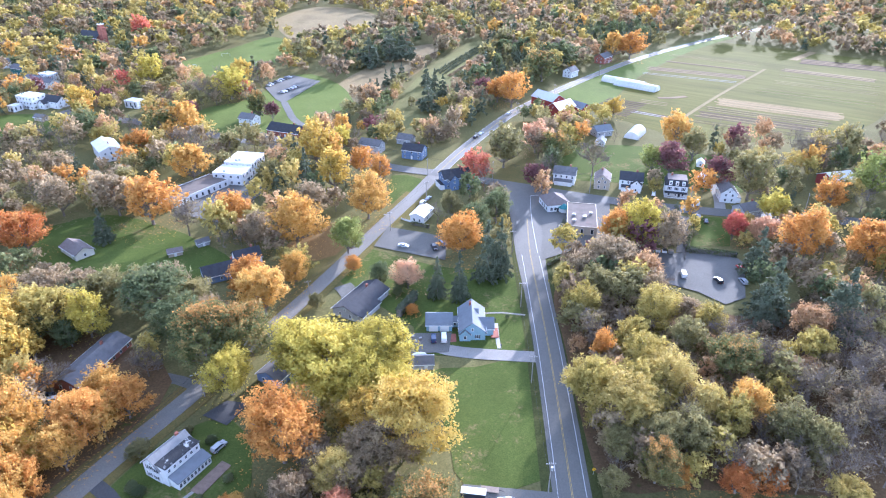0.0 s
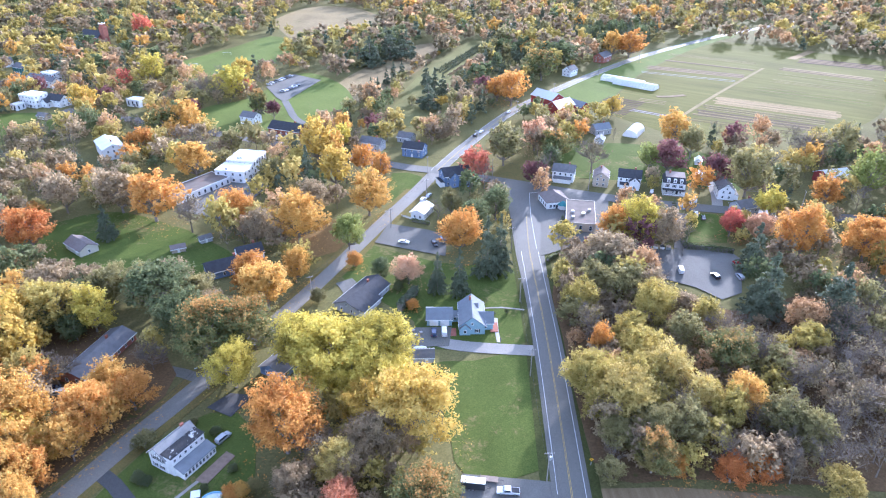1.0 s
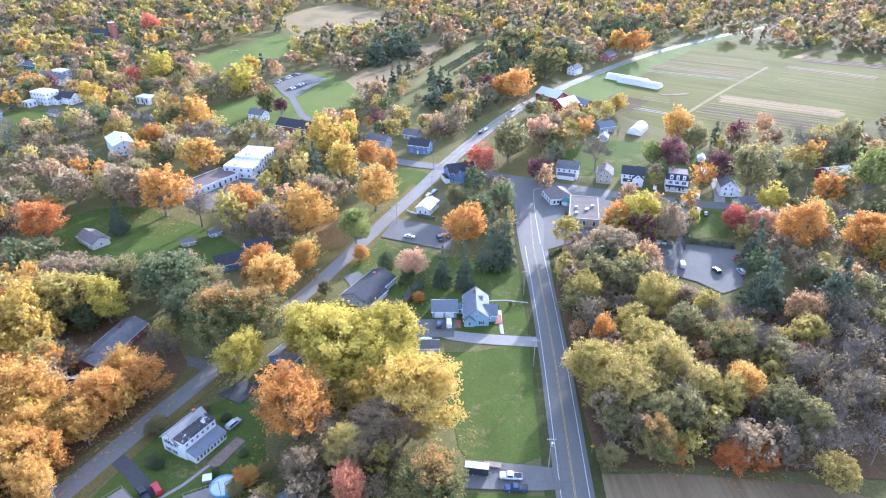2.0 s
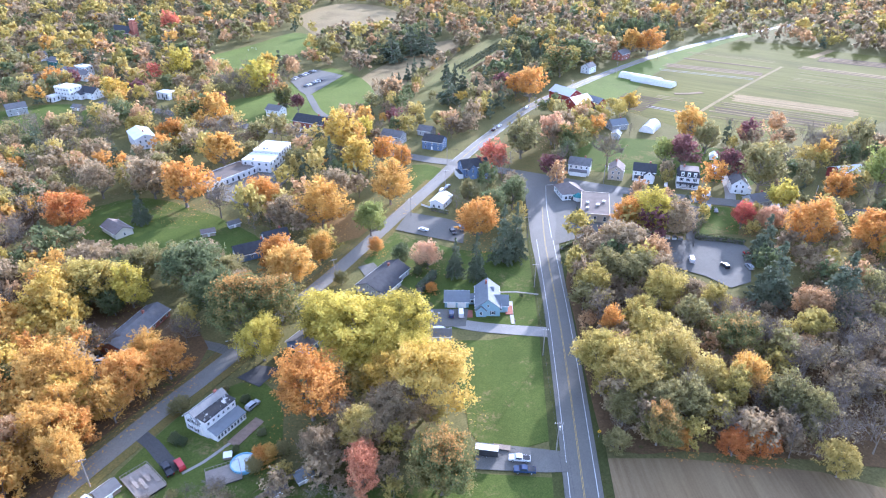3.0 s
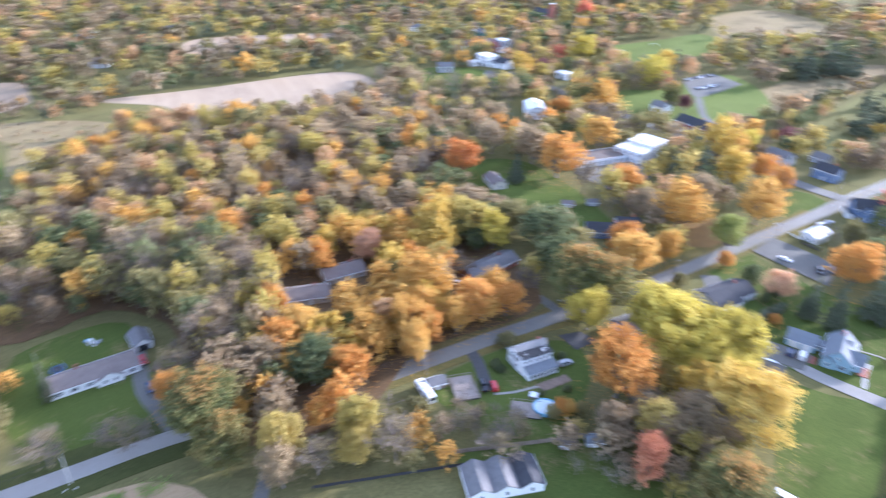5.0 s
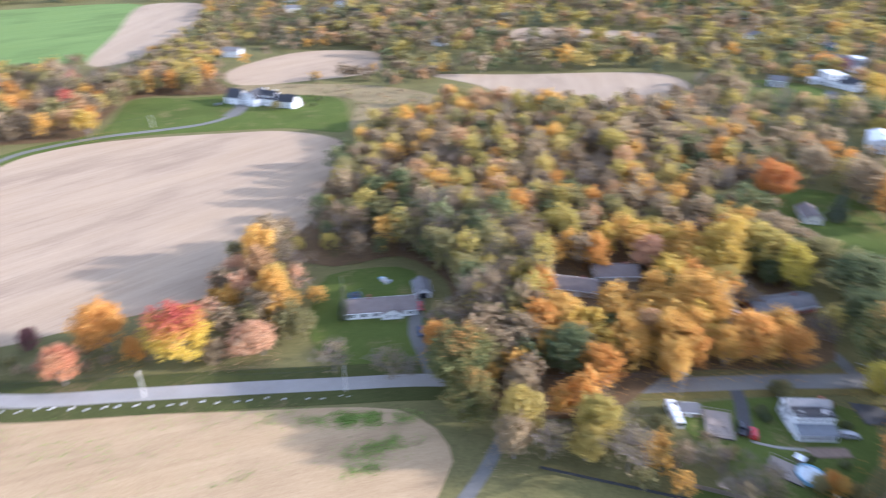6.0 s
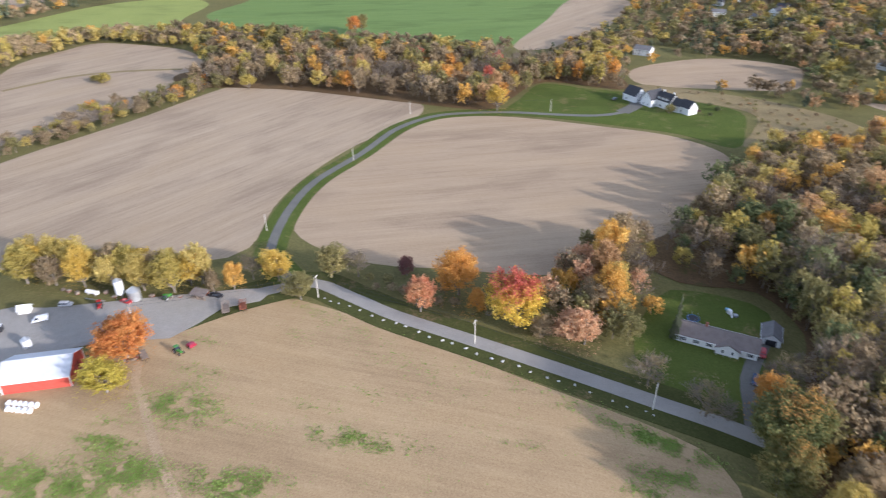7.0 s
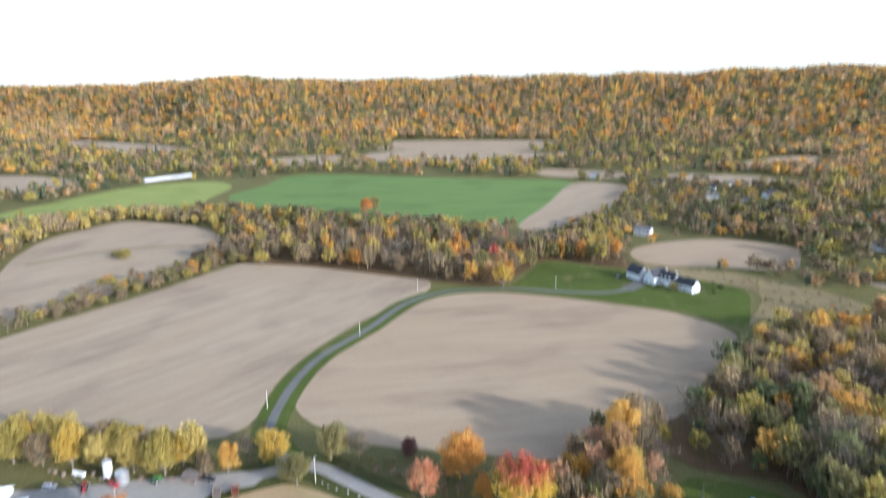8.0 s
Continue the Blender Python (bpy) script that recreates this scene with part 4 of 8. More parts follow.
def shed_roof_block(house, ox, oy, turn, L, W, h0, h1, wall, roof, nx=0, over=0.25):
    """Lean-to: low on local -y, high on +y."""
    base = pose(ox, oy, 0, 0, 0, turn)
    bm = bmesh.new()
    prism(bm, [(-W / 2, 0), (W / 2, 0), (W / 2, h1), (-W / 2, h0)], -L / 2, L / 2)
    part("wall", bm, wall, house).matrix_basis = base
    bm = bmesh.new()
    s = (h1 - h0) / W
    prism(bm, [(-W / 2 - over, h0 - over * s + 0.02), (W / 2, h1 + 0.02), (W / 2, h1 + 0.18), (-W / 2 - over, h0 - over * s + 0.18)], -L / 2 - over, L / 2 + over)
    part("roof", bm, roof, house).matrix_basis = base
    for i in range(nx):
        x = (i + 0.5) / nx * L - L / 2
        q = window_at(house, 0, 0, 0, 0, min(1.1, L / nx * 0.75), h0 - 1.1)
        q.matrix_basis = base @ pose(x, -W / 2 - 0.04, 0.75)


def dormer(house, base, x, y, z, w, h, wall, roof):
    bm = bmesh.new()
    prism(bm, [(-w / 2, 0), (w / 2, 0), (w / 2, h), (0, h + w * 0.42), (-w / 2, h)], 0, 3.0)
    d = part("dormer", bm, wall, house)
    d.matrix_basis = base @ pose(x, y, z, 0, 0, 90)
    bm = bmesh.new()
    prism(bm, [(-w / 2 - 0.2, h - 0.15), (0, h + w * 0.42 + 0.02), (w / 2 + 0.2, h - 0.15), (w / 2 + 0.2, h), (0, h + w * 0.42 + 0.18), (-w / 2 - 0.2, h)], -0.2, 3.0)
    part("dormer_roof", bm, roof, d)
    q = part("window", frame_mesh(0.9, 1.1), None, d)
    q.matrix_basis = pose(-0.04, 0, 0.15, 0, 0, -90)
    return d


def house_at(name, label, x, y, turn, r=9.0, category="house", group=""):
    KEEP_OUT.append((x, y, r))
    d = math.hypot(x, y - 20)
    KEEP_OUT.append((x - x / d * (r + 5), y - (y - 20) / d * (r + 5), r * 0.8))
    return thing(name, x, y, turn, label, category, group)


def simple_house(label, x, y, turn, L, W, h, rh, wall, roof, nx=3, nend=2, floors=1, shutters=None, chim=True, ell=None, name="house", category="house", porch=False):
    ho = house_at(name, label, x, y, turn, max(L, W) * 0.62, category)
    block(ho, 0, 0, 0, L, W, h, rh, wall, roof, nx, nend, floors, shutters)
    if ell:
        block(ho, *ell, h * 0.8, rh * 0.75, wall, roof, 2, 1, 1, shutters, door=False)
    if porch:
        shed_roof_block(ho, 0, -W / 2 - 1.1, 0, L * 0.8, 2.2, 2.3, 2.9, M_TRIM, roof, 0)
    if chim:
        chimney(ho, L * 0.22, 0.4, h, h + rh + 1.0)
    return ho


def flat_building(name, label, x, y, turn, L, W, h, wall, roof, nx=6, nend=3, floors=1, parapet=0.35, units=2, category="building", edge=None):
    ho = house_at(name, label, x, y, turn, max(L, W) * 0.6, category)
    bm = bmesh.new()
    box(bm, 0, 0, h / 2, L, W, h)
    part("wall", bm, wall, ho)
    bm = bmesh.new()
    box(bm, 0, 0, h + 0.05, L - 0.5, W - 0.5, 0.12)
    rf = part("roof", bm, roof, ho)
    bm = bmesh.new()
    for s in (-1, 1):
        box(bm, 0, s * (W / 2 - 0.1), h + parapet / 2, L + 0.2, 0.3, parapet)
        box(bm, s * (L / 2 - 0.1), 0, h + parapet / 2, 0.3, W - 0.4, parapet)
    part("parapet", bm, edge or M_TRIM, ho)
    rng = random.Random(int(x * 7 + y))
    for i in range(units):
        bm = bmesh.new()
        ux, uy = rng.uniform(-L * 0.35, L * 0.35), rng.uniform(-W * 0.3, W * 0.3)
        box(bm, ux, uy, h + 0.6, 1.6, 1.3, 1.0, bevel=0.06)
        box(bm, ux, uy, h + 1.14, 0.9, 0.9, 0.08)
        part("roof_unit", bm, M_STEEL, rf)
    fh = h / floors
    for f in range(floors):
        for side in (-1, 1):
            for i in range(nx):
                xx = (i + 0.5) / nx * L - L / 2
                window_at(ho, xx, side * (W / 2 + 0.04), f * fh + 0.9, 0 if side < 0 else 180, 1.3, fh - 1.7)
            for i in range(nend):
                yy = (i + 0.5) / nend * W - W / 2
                window_at(ho, side * (L / 2 + 0.04), yy, f * fh + 0.9, 90 if side > 0 else -90, 1.3, fh - 1.7)
    door_at(ho, L * 0.12, -W / 2 - 0.05, 0.02, 0, 1.0, 2.1, M_DARK)
    return ho


# white house by the side street: two storeys, flat dark dormer, glazed porch
ho = house_at("house", "white clapboard house with grey roof and glazed porch", -67.0, 154.5, 61, 9)
block(ho, 0, 1.2, 0, 11, 6.2, 4.7, 2.6, M_WHITE, M_SH_PALE, 3, 2, 2, M_DARK)
bm = bmesh.new()
box(bm, 0, -2.5, 3.0, 10.6, 3.2, 6.0)
part("wall", bm, M_WHITE, ho)
bm = bmesh.new()
box(bm, 0, -2.4, 6.12, 11.0, 3.9, 0.22)
part("flat_roof", bm, M_BLACKROOF, ho, "black felt roof with worn pale patches")
for i in range(6):
    window_at(ho, -4.4 + i * 1.75, -4.14, 4.3, 0, 0.9, 1.0)
shed_roof_block(ho, 0.3, -5.7, 0, 10.4, 3.1, 2.4, 3.3, M_TRIM, M_SH_BLUE, 9)
for i in range(2):
    window_at(ho, -5.54, -1.0 + 2.6 * i, 3.5, -90, 0.9, 1.2, M_DARK)
chimney(ho, 3.5, 1.5, 5.0, 8.0)

# pale blue house with garage and breezeway
ho = house_at("house", "pale blue clapboard house with garage and cross gables", 11.8, 215.5, 90, 12)
block(ho, 0, 0, 0, 14, 8.5, 3.6, 3.4, M_BLUE, M_SH_BLUE, 3, 2, 1, M_DARK)
block(ho, -1.5, -4.6, 90, 5, 6, 3.0, 2.4, M_BLUE, M_SH_BLUE, 1, 2, 1, None, False)
block(ho, -6.4, 2.4, 0, 2.4, 3.6, 2.6, 1.7, M_BLUE, M_SH_BLUE, 0, 1, 1, None, False, 0.25, False)
block(ho, 7.8, 1.2, 0, 2.6, 3.5, 2.6, 1.5, M_WHITE, M_SH_BLUE, 1, 1, 1, None, False, 0.25, False)
block(ho, 1.8, 5.6, 90, 3.2, 3, 2.4, 1.2, M_BLUE, M_SH_BLUE, 1, 0, 1, None, False, 0.3, False)
block(ho, 1.6, 11.0, 90, 8.6, 7.2, 2.7, 2.2, M_BLUE, M_SH_BLUE, 2, 1, 1, None, False)
for i in range(2):
    door_at(ho, -2.1, 12.9 - 3.7 * i, 0.02, -90, 3.0, 2.2, M_TRIM, "white panelled garage door")
chimney(ho, 4, 0.5, 5, 8)
dm = pose(0, 0, 0)
dormer(ho, dm, 2.0, -2.2, 4.6, 2.2, 1.0, M_BLUE, M_SH_BLUE)
bm = bmesh.new()
box(bm, -3.2, -7.6, 0.2, 5.4, 2.6, 0.36)
box(bm, -5.8, 6.4, 0.1, 4.5, 2.2, 0.16)
part("terrace", bm, M_BRICK, ho, "red brick terrace and steps")

simple_house("grey ranch house with dark stepped roof", -27.3, 230, 62, 20, 10.5, 2.8, 2.3, M_GREY, M_SH_DARK, 5, 2, 1, None, True, (-4, -2.5, 0, 11, 9))
simple_house("low house with blue-grey roof among yellow trees", -47, 193, 62, 15, 8.5, 2.7, 2.0, M_SLATEBLUE, M_SH_GREY, 4, 2)
simple_house("long low brick house with grey roof", -107, 195, 77, 24, 9, 2.7, 2.0, M_BRICK, M_SH_GREY, 7, 2)
simple_house("dark-roofed house with cross wing behind street trees", -83, 251, 30, 16, 9, 3.0, 2.6, M_SLATEBLUE, M_SH_DARK, 4, 2, 1, None, True, (5, -5, 90, 9, 7))
simple_house("small house with dark roof and white trim", -77, 262, 30, 10, 8, 2.8, 2.8, M_WHITE, M_SH_DARK, 3, 2)
simple_house("tan garage with brown gable roof", -148.7, 268.3, -38, 13, 7.6, 2.7, 2.0, M_CREAM, M_SH_BROWN, 2, 1, chim=False, name="garage", category="garage")
simple_house("small garden shed with pale roof", -108, 267, 25, 5.5, 3.4, 2.0, 1.1, M_TAN, M_SH_BROWN, 1, 1, chim=False, name="shed", category="shed")
simple_house("small garden shed beside lawn", -99.5, 275.5, 40, 5, 3, 2.0, 1.1, M_GREY, M_SH_GREY, 1, 1, chim=False, name="shed", category="shed")
simple_house("low grey shed with gable roof beside driveway", -5.5, 195.5, 2, 9, 4.4, 2.2, 1.4, M_GREY, M_SH_GREY, 2, 1, chim=False, name="shed", category="shed")
simple_house("brown-roofed house hidden in orange trees", -150, 158, 65, 16, 9, 2.8, 2.2, M_TAN, M_SH_BROWN, 4, 2)
simple_house("brown-roofed house under bare trees", -150, 138, 50, 18, 9, 2.8, 2.2, M_TAN, M_SH_BROWN, 4, 2)

simple_house("house with dark roof and white gable front", -6, 122, 8, 13, 8.5, 3.0, 2.4, M_WHITE, M_SH_DARK, 4, 2)
ho = house_at("outbuilding", "three-bay outbuilding with dark grey parallel gable roofs", -50.3, 109.2, 48, 10, "outbuilding")
for k in range(3):
    block(ho, -6.4 + 6.4 * k, 0, 90, 9.5, 6.3, 2.6, 1.6, M_WHITE, (M_SH_GREY, M_SH_GREY, M_SH_DARK)[k], 0, 1, 1, None, False, 0.3, False)
simple_house("blue garden shed behind trees", -28, 150, 60, 5, 4, 2.2, 1.4, M_BLUE, M_SH_BLUE, 1, 1, chim=False, name="shed", category="shed")
simple_house("low grey garden shed along the fence", -37, 135, 40, 4.2, 3, 1.9, 1.0, M_GREY, M_SH_BLUE, 1, 0, chim=False, name="shed", category="shed")
simple_house("small wooden shed along the fence", -42.5, 130, 40, 4, 3, 1.9, 1.0, M_WOOD, M_SH_BROWN, 1, 0, chim=False, name="shed", category="shed")
simple_house("wooden garden shed with grey roof", -84.5, 128.5, 58, 5.2, 3.6, 2.1, 1.3, M_WOOD, M_SH_GREY, 1, 1, chim=False, name="shed", category="shed")

KEEP_OUT += [(101, 232, 9), (110, 226, 9), (94, 240, 7)]
# village
def mansard_house(x, y, turn):
    ho = house_at("house", "tall white house with dark mansard roof and porch", x, y, turn, 7.5)
    L, W, h1, h2 = 10.5, 9.0, 6.0, 8.9
    bm = bmesh.new()
    box(bm, 0, 0, h1 / 2, L, W, h1)
    part("wall", bm, M_WHITE, ho)
    bm = bmesh.new()
    lo = [bm.verts.new((sx * (L / 2 + 0.4), sy * (W / 2 + 0.4), h1 + 0.004)) for sx, sy in ((-1, -1), (1, -1), (1, 1), (-1, 1))]
    up = [bm.verts.new((sx * (L / 2 - 0.8), sy * (W / 2 - 0.8), h2)) for sx, sy in ((-1, -1), (1, -1), (1, 1), (-1, 1))]
    bm.faces.new(up)
    bm.faces.new(lo[::-1])
    for i in range(4):
        bm.faces.new((lo[i], lo[(i + 1) % 4], up[(i + 1) % 4], up[i]))
    rf = part("roof", bm, M_SH_DARK, ho, "dark shingled mansard roof")
    bm = bmesh.new()
    box(bm, 0, 0, h2 + 0.06, L - 1.3, W - 1.3, 0.14)
    part("roof_top", bm, M_SH_BROWN, rf)
    for i in (-1, 0, 1):
        bm = bmesh.new()
        box(bm, i * 3.0, -W / 2 + 0.1, h1 + 1.35, 1.5, 1.2, 1.9)
        dm_ = part("dormer", bm, M_TRIM, ho, "white dormer")
        window_at(ho, i * 3.0, -W / 2 - 0.54, h1 + 0.8, 0, 0.9, 1.2)
        for f in range(2):
            window_at(ho, i * 3.2, -W / 2 - 0.04, 0.9 + f * 2.9, 0, 1.0, 1.5, M_DARK if f else None)
        for f in range(2):
            window_at(ho, L / 2 + 0.04, i * 2.7, 0.9 + f * 2.9, 90, 1.0, 1.5)
            window_at(ho, -L / 2 - 0.04, i * 2.7, 0.9 + f * 2.9, -90, 1.0, 1.5)
    door_at(ho, 1.6, -W / 2 - 0.05, 0.5, 0, 1.0, 2.1, M_DARK)
    bm = bmesh.new()
    box(bm, 0, -W / 2 - 1.2, 0.25, L, 2.3, 0.5)
    pc = part("porch_floor", bm, M_WOOD, ho)
    bm = bmesh.new()
    box(bm, 0, -W / 2 - 1.2, 3.0, L + 0.3, 2.5, 0.18)
    part("porch_roof", bm, M_SH_DARK, ho, "dark porch roof")
    for i in range(5):
        bm = bmesh.new()
        box(bm, -L / 2 + 0.2 + i * (L - 0.4) / 4, -W / 2 - 2.2, 1.7, 0.2, 0.2, 2.4)
        part("porch_post", bm, M_TRIM, pc)
    bm = bmesh.new()
    box(bm, 0, -W / 2 - 2.25, 1.3, L - 0.3, 0.08, 0.1)
    box(bm, 0, -W / 2 - 2.25, 0.75, L - 0.3, 0.06, 0.5)
    part("porch_rail", bm, M_TRIM, pc)
    chimney(ho, -2.5, 1.5, h2 - 0.5, h2 + 1.4)
    return ho


def hipped_shop(x, y, turn):
    ho = house_at("shop", "white corner shop with brown hipped roof and teal bay", x, y, turn, 7.5, "shop")
    L, W, h1, h2 = 11.0, 12.0, 3.6, 6.8
    bm = bmesh.new()
    box(bm, 0, 0, h1 / 2, L, W, h1)
    part("wall", bm, M_WHITE, ho)
    bm = bmesh.new()
    lo = [bm.verts.new((sx * (L / 2 + 0.5), sy * (W / 2 + 0.5), h1 + 0.004)) for sx, sy in ((-1, -1), (1, -1), (1, 1), (-1, 1))]
    r0, r1 = bm.verts.new((0, -W / 2 + 4.5, h2)), bm.verts.new((0, W / 2 - 4.5, h2))
    bm.faces.new((lo[0], lo[1], r0))
    bm.faces.new((lo[1], lo[2], r1, r0))
    bm.faces.new((lo[2], lo[3], r1))
    bm.faces.new((lo[3], lo[0], r0, r1))
    bm.faces.new(lo[::-1])
    part("roof", bm, M_SH_BROWN, ho, "brown hipped roof")
    bm = bmesh.new()
    rod(bm, (2.2, -W / 2 - 0.6, 0), (2.2, -W / 2 - 0.6, 2.5), 2.2, 2.2, 8)
    by = part("bay", bm, M_WHITE, ho)
    bm = bmesh.new()
    rod(bm, (2.2, -W / 2 - 0.6, 2.51), (2.2, -W / 2 - 0.6, 4.2), 2.9, 0.15, 8)
    part("bay_roof", bm, M_TEAL, by, "teal bay roof")
    for i in range(4):
        window_at(ho, L / 2 + 0.04, -4.2 + i * 2.8, 0.9, 90, 1.4, 1.6)
        window_at(ho, -L / 2 - 0.04, -4.2 + i * 2.8, 0.9, -90, 1.4, 1.6)
    for i in (-1, 0):
        window_at(ho, -2.8 + i * 1.9 + 1.0, -W / 2 - 0.04, 0.9, 0, 1.3, 1.6)
    door_at(ho, -0.6, -W / 2 - 0.05, 0.02, 0, 1.0, 2.1, M_DARK)
    return ho


flat_building("flat_building", "white flat-roofed two-storey building", -103.8, 360, 79, 16, 15, 7.4, M_WHITE, M_MEMBRANE, 5, 5, 2, 0.4, 2)
flat_building("flat_building", "white flat-roofed front block a step lower", -106.5, 346, 79, 11.6, 16, 6.2, M_WHITE, M_MEMBRANE, 3, 4, 2, 0.3, 1)
flat_building("flat_building", "long low white classroom wing with grey roof", -121.5, 329, 57.5, 32, 14, 3.6, M_WHITE, M_TARROOF, 9, 3, 1, 0.3, 2)
flat_building("flat_building", "tan flat-roofed shop with roof units", 64.5, 296.5, 80, 25, 13, 4.0, M_TAN, M_TARROOF, 5, 3, 1, 0.3, 5, edge=M_TAN)
hipped_shop(55, 314, 12)
simple_house("white two-storey house on village street", 65, 345, -18, 11, 8, 5.4, 2.8, M_WHITE, M_SH_GREY, 4, 2, 2, porch=True)
simple_house("brown house on village street", 83, 339, 75, 10, 7.5, 5.2, 2.6, M_TAN, M_SH_BROWN, 3, 2, 2)
simple_house("pale blue house with white porch on village street", 97, 337, -15, 11, 8, 5.4, 3.0, M_WHITE, M_SH_DARK, 4, 2, 2, None, True, (2.5, -3.5, 90, 6, 5), porch=True)
mansard_house(117, 329, -15)
simple_house("white house with steep gable on village street", 140, 323, 80, 10, 7.5, 5.0, 3.2, M_WHITE, M_SH_GREY, 3, 2, 2, porch=True)
simple_house("grey-roofed house beside orange trees", 143, 306, 20, 10, 8, 3.2, 2.6, M_GREY, M_SH_GREY, 3, 2)
simple_house("small white garage with pale roof", 137, 344, 80, 7, 6, 2.8, 2.0, M_WHITE, M_PLASTIC, 1, 1, chim=False, name="garage", category="garage")
simple_house("tiny white garden shed", 143, 367, 70, 5, 3.6, 2.3, 1.4, M_WHITE, M_PLASTIC, 1, 1, chim=False, name="shed", category="shed")
simple_house("barn with pale blue metal roof and red walls", 202.5, 340.5, 15, 14, 11, 4.5, 2.6, M_DARKRED, M_METAL, 2, 1, chim=False, name="barn", category="barn")
corner = simple_house("slate blue house on the corner with dark roof and white porch", 8, 341, 20, 14, 9, 5.4, 3.2, M_SLATEBLUE, M_SH_DARK, 4, 2, 2, None, True, (4, -5.5, 90, 6, 6))
block(corner, -2.6, -3.4, 90, 7.4, 4.6, 5.6, 2.4, M_SLATEBLUE, M_SH_DARK, 1, 1, 2, None, door=False)
shed_roof_block(corner, -8.2, -1.0, 90, 7.0, 2.4, 2.3, 2.9, M_TRIM, M_SH_DARK, 0)
shed_roof_block(corner, 9.0, -1.5, -90, 5.0, 4.0, 2.4, 3.1, M_SLATEBLUE, M_SH_DARK, 0)
simple_house("white cottage with pale flat-pitched roof beside parking", -7.6, 301.5, 68, 11, 6.6, 3.4, 1.3, M_WHITE, M_METAL, 4, 2, chim=False)
simple_house("long brick building with dark gable roof", -94, 420, -24, 23, 11, 3.6, 3.4, M_BRICK, M_SH_DARK, 6, 2)
simple_house("white house with porch beside the green", -123, 441, -24, 11, 8, 4.8, 2.6, M_WHITE, M_SH_GREY, 3, 2, 2)
simple_house("grey house beside the diagonal road", -39, 391, -24, 13, 8, 4.6, 2.6, M_GREY, M_SH_GREY, 3, 2, 2)
simple_house("grey garage with dark roof", -20, 405, -24, 9, 7, 3.2, 2.4, M_GREY, M_SH_GREY, 2, 1, chim=False, name="garage", category="garage")
simple_house("slate blue house near the crossroads", -14, 381, -20, 12, 8.5, 5.0, 2.8, M_SLATEBLUE, M_SH_DARK, 3, 2, 2)
simple_house("large white house among orange trees", -188, 382.5, -53, 20, 11.5, 6.4, 2.2, M_WHITE, M_MEMBRANE, 5, 3, 2)
flat_building("house", "tall white flat-roofed house in the old village", -286, 481, -22, 15, 11, 8.6, M_WHITE, M_MEMBRANE, 5, 3, 3, 0.3, 1, "house")
flat_building("annex", "low white flat-roofed annex beside the tall house", -293, 472, -22, 6, 7, 4.0, M_WHITE, M_MEMBRANE, 2, 2, 1, 0.25, 0, "annex")
simple_house("white house with dark gable roof in the old village", -270, 482, -22, 14, 9, 4.6, 3.2, M_WHITE, M_SH_DARK, 4, 2, 2, None, True, (-4, -5, 90, 7, 6))
simple_house("long white house with grey roof in the old village", -316, 541, -25, 16, 9, 6, 2.0, M_WHITE, M_SH_GREY, 5, 2, 2)
simple_house("pale grey house with green-grey roof in the old village", -302, 533, -25, 13, 8, 5.2, 2.4, M_WHITE, M_SH_GREY, 4, 2, 2)
flat_building("house", "white flat-roofed house behind the old village", -312, 552, -25, 13, 8, 6.8, M_WHITE, M_MEMBRANE, 4, 2, 2, 0.3, 1, "house")
simple_house("teal house with grey roof in the old village", -350, 578, -25, 13, 9, 5.4, 2.6, M_TEAL, M_SH_GREY, 4, 2, 2)
flat_building("garage", "white flat-roofed garage among trees", -214, 481, -20, 11, 8, 5.0, M_WHITE, M_MEMBRANE, 3, 1, 1, 0.25, 0, "garage")
simple_house("white house with steep gable in the old village", -334, 516, 60, 11, 8, 4.6, 3.2, M_WHITE, M_SH_DARK, 3, 2, 2)
simple_house("small grey shed on back lawn", -260, 424, 20, 5.5, 4, 2.4, 1.6, M_GREY, M_SH_GREY, 1, 1, chim=False, name="shed", category="shed")
simple_house("small low garage on back lawn", -263, 450, -20, 8, 5, 2.5, 1.6, M_TAN, M_SH_GREY, 2, 1, chim=False, name="garage", category="garage")
simple_house("house with grey roof in the old village", -300, 440, 40, 12, 8, 4.8, 2.8, M_GREY, M_SH_GREY, 3, 2, 2)
simple_house("white house beside the far road", 107, 569, 50, 11, 8, 5, 2.8, M_WHITE, M_SH_GREY, 3, 2, 2)
simple_house("brick house with grey roof beside the far road", 145, 621, 50, 15, 10, 5.2, 3.0, M_BRICK, M_SH_GREY, 4, 2, 2)
simple_house("dark-roofed house among far trees", 64, 724, 20, 12, 8, 4.5, 2.6, M_WHITE, M_SH_DARK, 3, 2, 2)
simple_house("grey shed behind village yards", 96, 402, 70, 7, 5, 2.6, 1.8, M_GREY, M_SH_BLUE, 1, 1, chim=False, name="shed", category="shed")
simple_house("grey house with cross gable beside yards", 100, 420, 20, 11, 8, 3.6, 2.6, M_GREY, M_SH_BLUE, 3, 2)

for k, (x, y) in enumerate([(-833, 164), (-836, 250), (-752, 269), (-1248, 113), (-640, 225)]):
    simple_house("white farmhouse far out on the plain" if k % 3 else "grey house far out on the plain", x, y, 60 + 31 * k, 13 + k % 3, 9, 4.6, 3.0, M_WHITE if k % 3 else M_GREY, M_SH_GREY if k % 2 else M_SH_DARK, 3, 2, 2)

